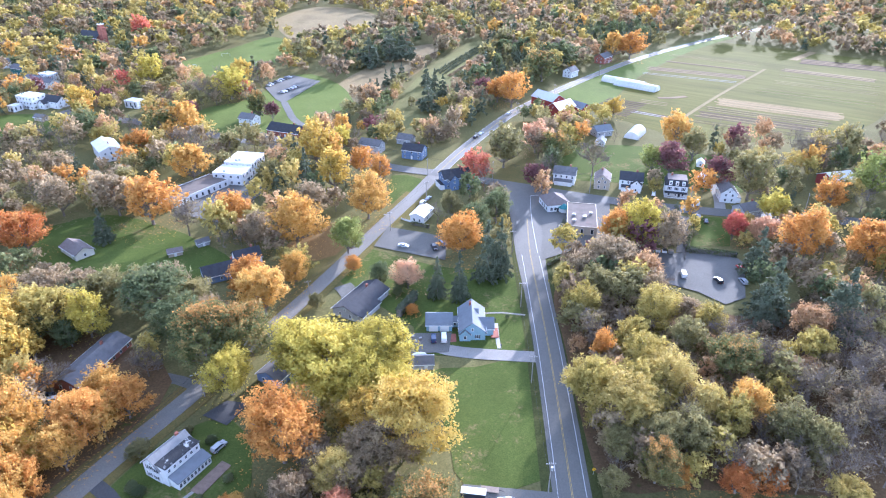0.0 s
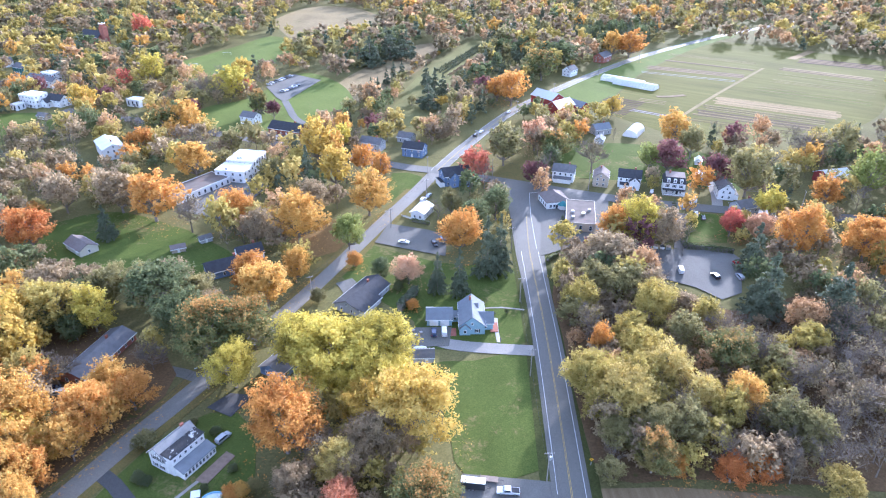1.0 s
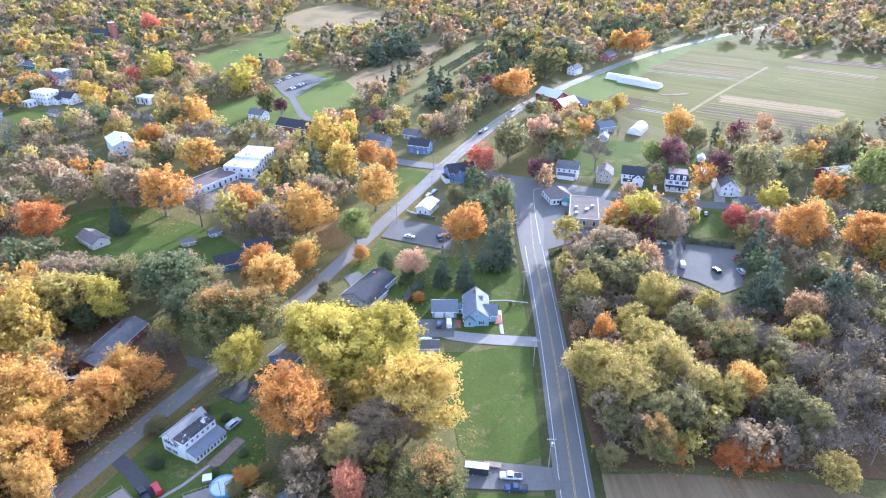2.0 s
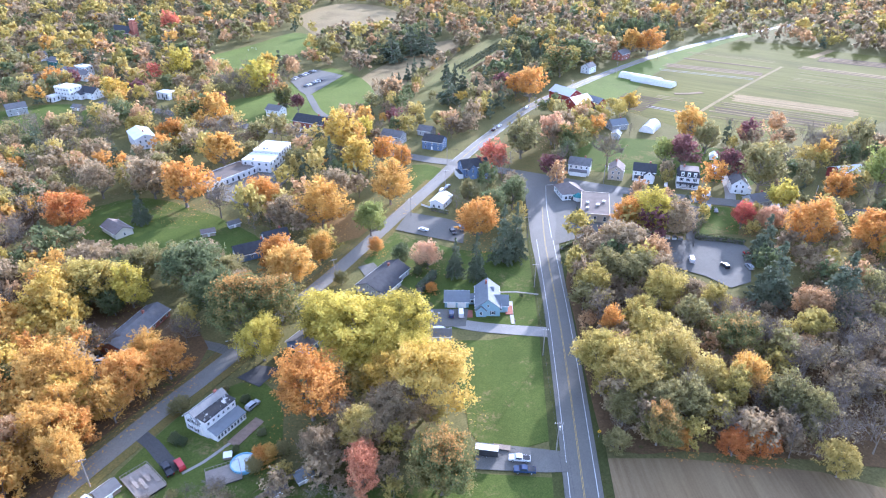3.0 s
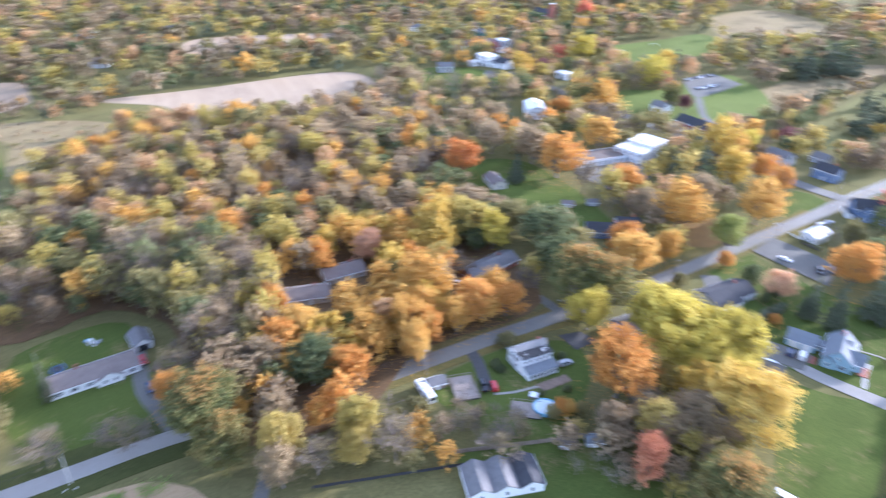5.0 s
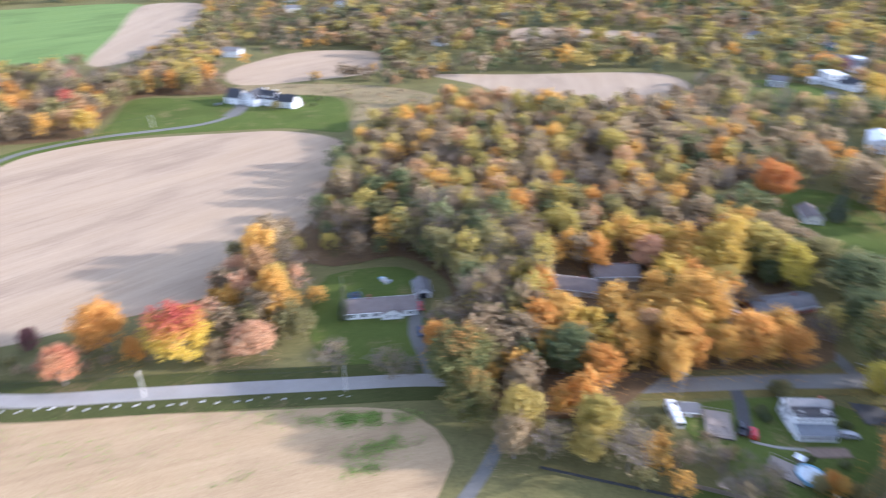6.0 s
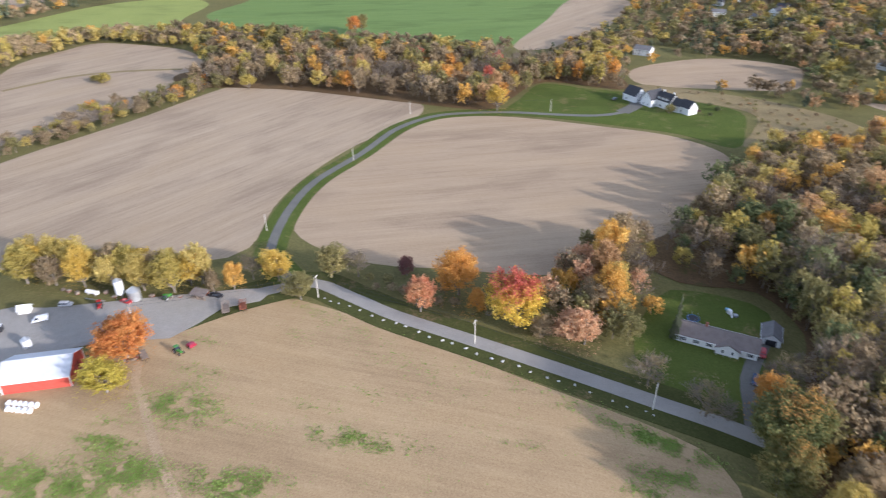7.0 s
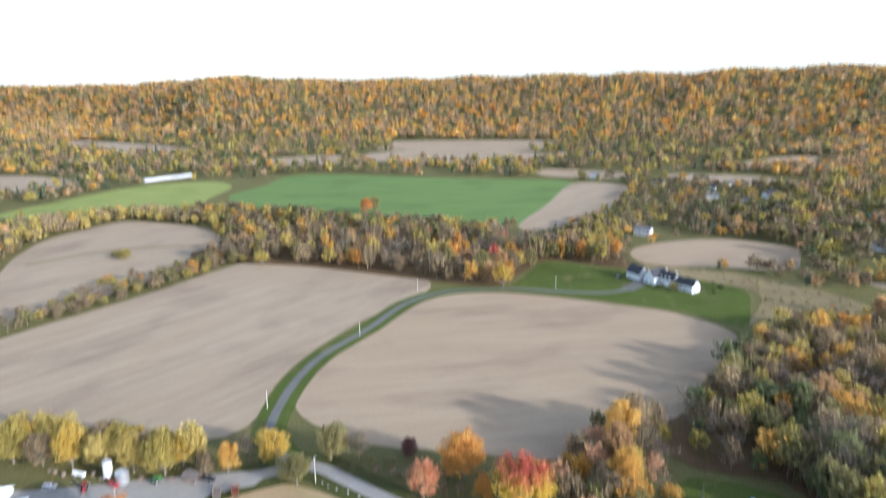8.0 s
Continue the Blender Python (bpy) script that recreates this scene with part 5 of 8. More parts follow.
# red barns beside the diagonal road
simple_house("dark red barn with pale metal roof by the road", 76, 484, 128, 20, 12, 6.0, 3.4, M_DARKRED, M_METAL, 4, 2, chim=False, name="barn", category="barn")
simple_house("dark red barn with white metal roof", 82, 463, 40, 17, 11, 5.6, 3.6, M_DARKRED, M_METAL, 3, 2, chim=False, name="barn", category="barn")
simple_house("red barn annex with blue-grey roof", 95, 470, 128, 14, 8, 4.0, 2.6, M_DARKRED, M_SH_BLUE, 3, 1, chim=False, name="barn", category="barn")

# brick church with square tower
ho = house_at("church", "red brick church with dark roof and square tower", -350, 706, -25, 16, "church")
block(ho, 0, 0, 0, 26, 13, 7, 5.5, M_BRICK, M_SH_DARK, 5, 2, 1)
bm = bmesh.new()
box(bm, 15, 0, 8, 5.5, 5.5, 16)
box(bm, 15, 0, 16.3, 6.2, 6.2, 0.6)
box(bm, 15, 0, 18, 4.2, 4.2, 3)
part("tower", bm, M_BRICK, ho)
bm = bmesh.new()
for sx in (-1, 1):
    for sy in (-1, 1):
        box(bm, 15 + sx * 1.9, sy * 1.9, 20, 0.5, 0.5, 1.2)
box(bm, 15, 0, 19.6, 4.7, 4.7, 0.3)
part("belfry_cap", bm, M_TRIM, ho, "white belfry cap")


def hoop_house(name, label, x, y, turn, L, W, h):
    ho = house_at(name, label, x, y, turn, L * 0.55, "greenhouse")
    prof = [(W / 2 * math.cos(a), h * math.sin(a)) for a in [math.pi * i / 12 for i in range(13)]]
    bm = bmesh.new()
    prism(bm, prof, -L / 2, L / 2)
    part("cover", bm, M_FILM, ho)
    n = max(4, int(L / 2.4))
    for i in range(n + 1):
        bm = bmesh.new()
        xx = -L / 2 + L * i / n
        pts = [(xx, y_ * 1.012, z_ * 1.012 + 0.01) for y_, z_ in prof]
        for a, b in zip(pts, pts[1:]):
            rod(bm, a, b, 0.05, 0.05, 4)
        part("hoop", bm, M_STEEL, ho)
    door_at(ho, -L / 2 - 0.05, 0, 0, -90, 1.4, 2.1, M_TRIM)


hoop_house("greenhouse", "long white plastic hoop greenhouse beside fields", 145, 545, -41, 34, 10, 4.2)
hoop_house("greenhouse", "long white plastic hoop greenhouse, the second of a pair", 152, 533, -41, 34, 10, 4.2)
hoop_house("hoop_shelter", "white plastic hoop shelter behind the yards", 121, 419, 60, 17, 9, 4.5)

# white farmhouse on the hill lawn, in a row of linked gables
ho = house_at("farmhouse", "long white farmhouse of linked gables with black roofs", -417, 97, 61, 24)
block(ho, 0, 1.0, -24, 12, 9, 4.8, 4.4, M_WHITE, M_SH_DARK, 4, 2, 1, M_DARK)
for i in range(3):
    dormer(ho, pose(0, 1.0, 0, 0, 0, -24), -3.6 + 3.2 * i, -4.0, 5.0, 1.9, 1.4, M_WHITE, M_SH_DARK)
block(ho, 8.4, -2.4, -24, 8, 7.5, 4.2, 3.6, M_WHITE, M_SH_DARK, 2, 2, 1)
block(ho, 15.2, -4.2, -24, 8, 7.5, 4.4, 3.8, M_WHITE, M_SH_DARK, 2, 2, 1)
block(ho, -9.5, 1.0, 66, 12, 9, 5.0, 4.8, M_WHITE, M_SH_DARK, 2, 2, 1)
block(ho, -16.5, 3.0, -24, 6, 5, 2.8, 1.8, M_WHITE, M_SH_DARK, 1, 0, 1, None, False)
block(ho, -23.0, 4.0, -24, 11, 9.5, 4.4, 4.8, M_WHITE, M_SH_DARK, 2, 2, 1)
for q in (-3.0, 4.2):
    chimney(ho, q, 1.2 - 0.4 * q, 6, 10.4, M_TRIM)

# ranch house and garage by the country road
ho = house_at("ranch_house", "long low white ranch house with brown roof", -169, 71, 70, 13)
block(ho, 0, 0, 0, 24, 8.5, 2.7, 2.2, M_WHITE, M_SH_BROWN, 6, 2, 1, M_DARK)
block(ho, 3.5, -4.0, 90, 3.2, 7, 2.5, 1.7, M_WHITE, M_SH_BROWN, 0, 2, 1, None, False)
chimney(ho, -4, 0.8, 4, 6.2)
for i in range(4):
    bm = bmesh.new()
    box(bm, 0.6 + i * 2.0, -6.2, 1.2, 0.14, 0.14, 2.4)
    part("porch_post", bm, M_TRIM, ho)
ho = house_at("garage", "small white garage with grey roof and open door", -173, 88.5, -18, 6, "garage")
block(ho, 0, 0, 0, 8, 5.6, 2.6, 1.8, M_WHITE, M_SH_GREY, 1, 0, 1, None, False)
# closed dark slab; the gloom of the garage interior is put into its colour
door_at(ho, 4.05, 0, 0.02, 90, 3.2, 2.2, M_DARK, "dark panel painting the unlit inside of the open garage")

# red barn of the farmyard
ho = house_at("barn", "long red barn with pale blue metal roof", -130.5, -135, -72, 12, "barn")
gable_wall(19, 13, 4.2, 3.0, M_BARNRED, ho)
gable_roof(19, 13, 4.2, 3.0, M_METAL, ho, 0.5)
for s in (-1, 1):
    for e in (-1, 1):
        bm = bmesh.new()
        box(bm, s * 9.53, e * 6.53, 2.1, 0.24, 0.24, 4.2)
        part("corner_board", bm, M_TRIM, ho, "white corner board")
door_at(ho, -9.56, 0, 0.02, -90, 4.0, 3.6, M_DARKRED, "dark red sliding barn door")

# distant houses
for k, (x, y, turn, w, rf) in enumerate([(-562, 103, 60, M_WHITE, M_SH_GREY), (-527, 277, 30, M_WHITE, M_SH_BROWN), (-710, 235, 20, M_WHITE, M_SH_GREY), (-778, 283, 40, M_WHITE, M_SH_DARK),
                                         (-810, 220, 60, M_GREY, M_SH_DARK), (-690, 262, 10, M_WHITE, M_SH_DARK), (-740, 205, 75, M_CREAM, M_SH_GREY), (-900, 92, 80, M_WHITE, M_SH_BLUE),
                                         (-640, 330, 30, M_WHITE, M_SH_GREY), (-600, 400, 50, M_WHITE, M_SH_GREY), (-420, 560, 20, M_WHITE, M_SH_GREY), (-450, 600, 70, M_WHITE, M_SH_DARK),
                                         (-500, 640, 30, M_GREY, M_SH_GREY), (-380, 600, 45, M_WHITE, M_SH_GREY), (-1180, 60, 20, M_WHITE, M_SH_GREY), (-1160, 110, 60, M_WHITE, M_SH_GREY)]):
    simple_house("distant pale house among trees", x, y, turn, 14, 9, 4.6, 2.8, w, rf, 4, 2, 2)
hoop_house("greenhouse", "very long low white greenhouse by far pasture", -852, -511, 145, 70, 9, 4)


# ---- vehicles ----
def wheel(parent, x, y, r, w=0.22):
    def tyre():
        bm = bmesh.new()
        rod(bm, (0, -w / 2, r), (0, w / 2, r), r, r, 14)
        return finish("wheel", bm, M_RUBBER)

    def rim():
        bm = bmesh.new()
        rod(bm, (0, -w / 2 - 0.02, r), (0, w / 2 + 0.02, r), r * 0.58, r * 0.58, 10)
        return finish("rim", bm, M_STEEL)
    t = part("wheel", shared(("tyre", r, w), tyre), None, parent)
    t.location = (x, y, 0)
    part("rim", shared(("rim", r, w), rim), None, t)


PROFILE = {
    "sedan": ([(-2.3, 0.35), (2.3, 0.35), (2.35, 0.65), (2.2, 0.85), (1.1, 0.95), (0.35, 1.40), (-1.05, 1.42), (-1.75, 1.0), (-2.3, 0.95), (-2.35, 0.6)], [(0.98, 0.97), (0.32, 1.36), (-1.02, 1.37), (-1.62, 0.99)], 1.75),
    "suv": ([(-2.3, 0.4), (2.25, 0.4), (2.3, 0.75), (2.2, 1.0), (1.2, 1.1), (0.55, 1.68), (-1.95, 1.72), (-2.25, 1.15), (-2.32, 0.7)], [(1.1, 1.12), (0.5, 1.62), (-1.9, 1.65), (-2.15, 1.15)], 1.85),
    "van": ([(-2.5, 0.4), (2.5, 0.4), (2.5, 0.95), (1.9, 1.2), (1.3, 2.0), (-2.45, 2.1), (-2.52, 0.7)], [(1.85, 1.22), (1.28, 1.9), (0.2, 1.92), (0.2, 1.2)], 1.95),
    "pickup": ([(-2.85, 0.45), (2.8, 0.45), (2.85, 0.85), (2.7, 1.05), (1.35, 1.15), (0.75, 1.75), (-0.55, 1.78), (-0.7, 1.1), (-2.85, 1.1)], [(1.25, 1.17), (0.72, 1.68), (-0.5, 1.70), (-0.58, 1.17)], 1.95),
}


def car(kind, colour, x, y, turn, label, group=""):
    """A road vehicle: body, glazing, four wheels, lamps."""
    c = thing("pickup_truck" if kind == "pickup" else "car" if kind != "van" else "van", x, y, turn, label, "car" if kind != "pickup" else "truck", group, z=0.24)
    prof, glass, w = PROFILE[kind]

    def body():
        bm = bmesh.new()
        a = [bm.verts.new((px, -w / 2 + (0.16 if pz > 1.2 else 0.02), pz)) for px, pz in prof]
        b = [bm.verts.new((px, w / 2 - (0.16 if pz > 1.2 else 0.02), pz)) for px, pz in prof]
        n = len(prof)
        for i in range(n):
            bm.faces.new((a[i], a[(i + 1) % n], b[(i + 1) % n], b[i]))
        bm.faces.new(a[::-1])
        bm.faces.new(b)
        bmesh.ops.bevel(bm, geom=list(bm.edges), offset=0.05, segments=1, affect="EDGES")
        return finish("body", bm, CAR[colour])

    def glazing():
        bm = bmesh.new()
        for s in (-1, 1):
            vs = [bm.verts.new((px, s * (w / 2 + 0.012 - (0.135 if pz > 1.3 else 0.01)), pz)) for px, pz in glass]
            vi = [bm.verts.new((px, s * (w / 2 - 0.2), pz)) for px, pz in glass]
            bm.faces.new(vs)
            bm.faces.new(vi)
            for i in range(4):
                bm.faces.new((vs[i], vs[(i + 1) % 4], vi[(i + 1) % 4], vi[i]))
        for (p, q, o) in ((glass[0], glass[1], 0.05), (glass[3], glass[2], -0.05)):
            d = [bm.verts.new((px + dx, s * (w / 2 - 0.22), pz + 0.035)) for (px, pz), dx in ((p, o), (q, o)) for s in (-1, 1)]
            bm.faces.new((d[0], d[1], d[3], d[2]))
        return finish("window", bm, M_GLASS)
    part("body", shared(("body", kind, colour), body), None, c)
    part("window", shared(("glass", kind), glazing), None, c)
    L = prof[1][0]
    for sx in (-0.62, 0.62):
        for sy in (-1, 1):
            wheel(c, sx * L, sy * (w / 2 - 0.1), 0.36)
    for s in (-1, 1):
        bm = bmesh.new()
        box(bm, L + 0.03, s * (w / 2 - 0.3), 0.75, 0.06, 0.36, 0.18)
        part("headlight", bm, M_LENS, c)
        bm = bmesh.new()
        box(bm, prof[0][0] - 0.02, s * (w / 2 - 0.25), 0.85, 0.06, 0.28, 0.2)
        part("tail_light", bm, M_TAIL, c)
    if kind == "pickup":
        # the body is closed here; a dark plate marks the bed
        bm = bmesh.new()
        box(bm, -1.78, 0, 1.12, 1.95, w - 0.35, 0.06)
        part("cargo_bed", bm, M_DARK, c, "dark flat plate over the cargo bed")
    return c


car("pickup", "white", 18, 142.6, 175, "white pickup truck on the parking pad")
car("pickup", "navy", 19, 138.8, 178, "dark blue pickup truck on the parking pad")
car("suv", "navy", -1.0, 208.5, 90, "dark blue car before the garage")
car("van", "white", 2.4, 208.8, 92, "white van before the garage")
car("pickup", "black", -72.6, 136.4, 132, "black pickup truck beside the plank deck")
car("suv", "red", -69.9, 137.9, 132, "red car beside the white house")
car("suv", "silver", -57.5, 160.5, 60, "silver car beside the white house")
car("suv", "white", -111, 178.8, 20, "white car under orange trees")
car("pickup", "black", -114.5, 180, 20, "dark pickup truck under orange trees")
car("sedan", "white", -14.5, 273.5, -15, "white car in the street parking")
car("suv", "black", -1.5, 271.5, -70, "dark car in the street parking")
car("suv", "grey", 2.0, 274.5, -70, "grey car in the street parking")
car("suv", "white", -7.5, 317, 68, "white car parked along the street")
car("sedan", "silver", -5.0, 322, 68, "silver car parked along the street")
car("suv", "black", 22, 413, 64, "dark car driving on the diagonal road")
car("sedan", "white", 26, 420, 64, "pale car driving on the diagonal road")
car("suv", "white", 47, 462, 64, "white car driving on the diagonal road")
car("van", "white", 86.6, 253.5, 75, "white box van in the car park")
car("van", "white", 95.2, 249.5, 80, "white box truck in the car park")
car("suv", "black", 107.1, 245.2, 100, "black car in the car park")
car("pickup", "red", 119.6, 254, 100, "red truck in the car park")
car("suv", "silver", 116.4, 244.5, 95, "silver car at the edge of the car park")
car("suv", "white", 121, 313, 80, "white car beside the tall house")
car("van", "white", 123.5, 316, 75, "white van beside the tall house")
car("suv", "silver", 119, 301, 75, "silver car parked off the street")
car("sedan", "grey", 121, 297, 75, "grey car parked off the street")
car("suv", "white", 106, 327, 70, "white car beside village house")
car("sedan", "white", 56, 292, 20, "white car at the flat-roofed shop")
car("suv", "silver", 58, 286, 20, "silver car at the flat-roofed shop")
car("sedan", "black", -84, 400, -24, "black car on the village street")
car("sedan", "silver", -101, 412, -24, "silver car before the brick building")
car("suv", "white", -98, 408, 60, "white car before the brick building")
car("suv", "red", -164, 83.5, -18, "red car before the small garage")
car("suv", "navy", -151, 77.5, -20, "dark blue car on the ranch drive")
car("suv", "grey", -430, 66, 150, "grey car by the white farmhouse")
for i in range(9):
    car("suv" if i % 2 else "sedan", ("white", "silver", "black", "grey")[i % 4], -134 + i * 1.35, 537 + i * 3.4, -20, "parked car in the car park on the green", "cars in the hall car park")
for i in range(6):
    car("sedan" if i % 2 else "suv", ("silver", "white", "grey")[i % 3], -119 + i * 1.5, 516 + i * 3.6, 160, "parked car in the car park on the green", "cars in the hall car park")


def box_trailer(x, y, turn, label, L=6.0, colour=None):
    c = thing("trailer", x, y, turn, label, "trailer", z=0.1)
    bm = bmesh.new()
    prism(bm, [(-1.1, 0.55), (1.1, 0.55), (1.1, 2.4), (0.85, 2.6), (-0.85, 2.6), (-1.1, 2.4)], -L / 2, L / 2)
    part("body", bm, M_DARK, c)
    bm = bmesh.new()
    box(bm, 0, 0, 2.63, L + 0.1, 2.1, 0.1, bevel=0.03)
    part("roof", bm, M_MEMBRANE, c, "white trailer roof")
    bm = bmesh.new()
    rod(bm, (L / 2, -0.7, 0.6), (L / 2 + 1.4, 0, 0.55), 0.06, 0.06)
    rod(bm, (L / 2, 0.7, 0.6), (L / 2 + 1.4, 0, 0.55), 0.06, 0.06)
    part("drawbar", bm, M_DARK, c)
    for sx in (-0.5, 0.5):
        for sy in (-1, 1):
            wheel(c, sx - 0.4, sy * 1.12, 0.36)
    return c


box_trailer(9.5, 144.4, -8, "enclosed trailer with white roof and dark sides")
t_ = thing("flat_trailer", 13.6, 146.6, -8, "low flat trailer with dark deck", "trailer", z=0.1)
bm = bmesh.new()
box(bm, 0, 0, 0.6, 4.6, 1.8, 0.12, bevel=0.02)
part("deck", bm, M_WOOD, t_)
bm = bmesh.new()
rod(bm, (2.3, 0, 0.6), (3.6, 0, 0.5), 0.06, 0.06)
box(bm, -2.3, 0, 1.0, 0.08, 1.8, 0.8)
part("drawbar", bm, M_DARK, t_)
for sy in (-1, 1):
    wheel(t_, -0.3, sy * 0.95, 0.33)

rv = thing("motorhome", -84.5, 123.3, -26, "long white motorhome with roof vents beside the shed", "motorhome", z=0.05)
bm = bmesh.new()
prism(bm, [(-1.25, 0.5), (1.25, 0.5), (1.28, 1.6), (1.2, 3.1), (-1.2, 3.1), (-1.28, 1.6)], -4.5, 4.5)
bmesh.ops.bevel(bm, geom=list(bm.edges), offset=0.12, segments=2, affect="EDGES")
part("body", bm, CAR["white"], rv)
for q in (-2.8, 0.2, 2.6):
    bm = bmesh.new()
    box(bm, q, 0.2, 3.22, 0.8, 0.7, 0.24, bevel=0.05)
    part("roof_vent", bm, M_DARK if q < 0 else M_STEEL, rv)
for s in (-1, 1):
    for q in (-2.5, 0.0, 2.4):
        bm = bmesh.new()
        box(bm, q, s * 1.26, 2.1, 1.3, 0.06, 0.7)
        part("window", bm, M_GLASS, rv)
bm = bmesh.new()
box(bm, 4.5, 0, 2.2, 0.08, 2.0, 1.0)
part("windscreen", bm, M_GLASS, rv)
for sx in (-2.6, 3.0):
    for sy in (-1, 1):
        wheel(rv, sx, sy * 1.15, 0.45)



# ---- poles, wires, signs, garden and farm things ----
def pole(x, y, h=10.5, arms=1, m=None, lamp=False, turn=0, label="wooden utility pole with crossarm beside the road", transformer=False):
    p = thing("utility_pole", x, y, turn, label, "utility pole")
    bm = bmesh.new()
    rod(bm, (0, 0, -0.3), (0, 0, h), 0.17, 0.11, 8)
    part("shaft", bm, m or M_POLE, p)
    for k in range(arms):
        bm = bmesh.new()
        box(bm, 0, 0, h - 0.5 - 0.9 * k, 2.4, 0.12, 0.14)
        a = part("crossarm", bm, m or M_POLE, p)
        for s in (-1.05, -0.4, 0.4, 1.05):
            bm = bmesh.new()
            rod(bm, (s, 0, h - 0.42 - 0.9 * k), (s, 0, h - 0.16 - 0.9 * k), 0.06, 0.05, 6)
            part("insulator", bm, M_TRIM, a)
    if transformer:
        bm = bmesh.new()
        rod(bm, (0.3, 0, h - 2.6), (0.3, 0, h - 1.5), 0.3, 0.3, 10)
        part("transformer", bm, M_STEEL, p)
    if lamp:
        bm = bmesh.new()
        rod(bm, (0, 0, h - 1.2), (-2.0, 0, h - 0.7), 0.05, 0.04, 6)
        box(bm, -2.3, 0, h - 0.72, 0.8, 0.3, 0.16, bevel=0.03)
        part("street_light", bm, M_STEEL, p, "grey street light on a bracket")
    return p


def wires(pts, h, label, offs=(-1.05, 0.4, 1.05), sag=0.7):
    w = thing("power_line", pts[0][0], pts[0][1], 0, label, "power line")
    o = Vector((pts[0][0], pts[0][1], 0))
    for off in offs:
        line = []
        for (x0, y0), (x1, y1) in zip(pts, pts[1:]):
            d = Vector((x1 - x0, y1 - y0))
            s = Vector((d.y, -d.x)).normalized() * off
            line += [Vector((x0 + d.x * i / 8 + s.x, y0 + d.y * i / 8 + s.y, h - sag * i / 2 * (1 - i / 8))) - o for i in range(9)]
        r = 0.022
        vs = [c for p in line for c in ((p.x - r, p.y, p.z - r), (p.x + r, p.y, p.z - r), (p.x, p.y, p.z + r * 1.3))]
        fs = [(3 * k + i, 3 * k + (i + 1) % 3, 3 * k + 3 + (i + 1) % 3, 3 * k + 3 + i) for k in range(len(line) - 1) for i in range(3)]
        part("wire", mesh_of("wire", vs, fs, [M_DARK]), None, w)


MAIN_POLES = [(27.4, 104), (28.0, 146), (28.8, 187), (29.9, 228), (30.6, 268), (30.0, 306)]
for i, (x, y) in enumerate(MAIN_POLES):
    pole(x, y, 10.5, 1, transformer=(i == 1))
wires(MAIN_POLES, 10.2, "power lines strung along the main road")
SIDE_POLES = [(-108, 92), (-90, 131), (-68, 181), (-46, 231), (-21, 288), (-6, 322)]
for i, (x, y) in enumerate(SIDE_POLES):
    pole(x, y, 9.5, 1, lamp=(i in (2, 4)), turn=25, label="wooden utility pole along the side street")
wires(SIDE_POLES, 9.2, "power lines along the side street", (-0.9, 0.3))
FARM_POLES = [(-157, -121), (-180.5, -64), (-160, -6), (-136, 46)]
for i, (x, y) in enumerate(FARM_POLES):
    pole(x, y, 9.5, 1 if i else 0, M_POLEPALE, turn=-20, label="pale wooden utility pole beside country road")
wires(FARM_POLES, 9.2, "power lines along the country road", (-0.9, 0.9))
LANE_POLES = [(-180.5, -64), (-228, -101), (-309, -83), (-390, -66), (-402, 23)]
for x, y in LANE_POLES[1:]:
    pole(x, y, 8.0, 0, M_POLEPALE, label="pale wooden pole beside the farm lane")
wires(LANE_POLES, 7.8, "single power line along the farm lane", (0.0,))
STREET_POLES = [(-60, 392), (-6, 352), (28, 348), (75, 330), (120, 316), (170, 306)]
for x, y in STREET_POLES:
    pole(x, y, 10, 1, turn=70, label="wooden utility pole along the village street")
wires(STREET_POLES, 9.7, "power lines along the village street", (-0.9, 0.9))
for x, y in [(22, 396), (52, 458), (84, 505), (130, 566), (178, 620)]:
    pole(x, y, 9.5, 1, turn=-30, label="wooden utility pole beside the diagonal road")

s_ = thing("road_sign", 40.2, 151.5, 90, "yellow diamond warning sign on a post", "road sign")
bm = bmesh.new()
rod(bm, (0, 0, -0.2), (0, 0, 2.7), 0.05, 0.05, 6)
part("post", bm, M_STEEL, s_)
bm = bmesh.new()
bmesh.ops.create_cube(bm, size=1.0, matrix=pose(0.07, 0, 2.3, 45, 0, 0) @ Matrix.Diagonal((0.04, 0.85, 0.85, 1)))
sg = part("plate", bm, M_SIGN, s_)
bm = bmesh.new()
box(bm, 0.1, 0, 2.3, 0.02, 0.14, 0.5)
box(bm, 0.1, 0.12, 2.42, 0.02, 0.2, 0.12)
part("symbol", bm, M_DARK, sg, "black symbol on the sign")
s_.rotation_euler = (0, 0, radians(-90))

# round garden pool with deck
p_ = thing("swimming_pool", -53.5, 138.8, 0, "round above-ground pool with pale blue water", "pool")
bm = bmesh.new()
seg = 28
for r0, r1, z0, z1 in ((3.25, 3.25, 0, 1.3), (3.25, 3.42, 1.3, 1.3), (3.42, 3.42, 1.3, 1.38), (3.42, 3.12, 1.38, 1.38), (3.12, 3.12, 1.38, 0.9)):
    for i in range(seg):
        a, b = 2 * math.pi * i / seg, 2 * math.pi * (i + 1) / seg
        bm.faces.new([bm.verts.new((r * math.cos(t), r * math.sin(t), z)) for r, t, z in ((r0, a, z0), (r0, b, z0), (r1, b, z1), (r1, a, z1))])
part("wall", bm, M_POOLBLUE, p_)
bm = bmesh.new()
bmesh.ops.create_circle(bm, cap_ends=True, segments=seg, radius=3.12, matrix=pose(0, 0, 1.1))
part("water", bm, M_WATER, p_)
bm = bmesh.new()
rod(bm, (2.6, -1.6, 0.2), (2.6, -1.6, 1.9), 0.04, 0.04)
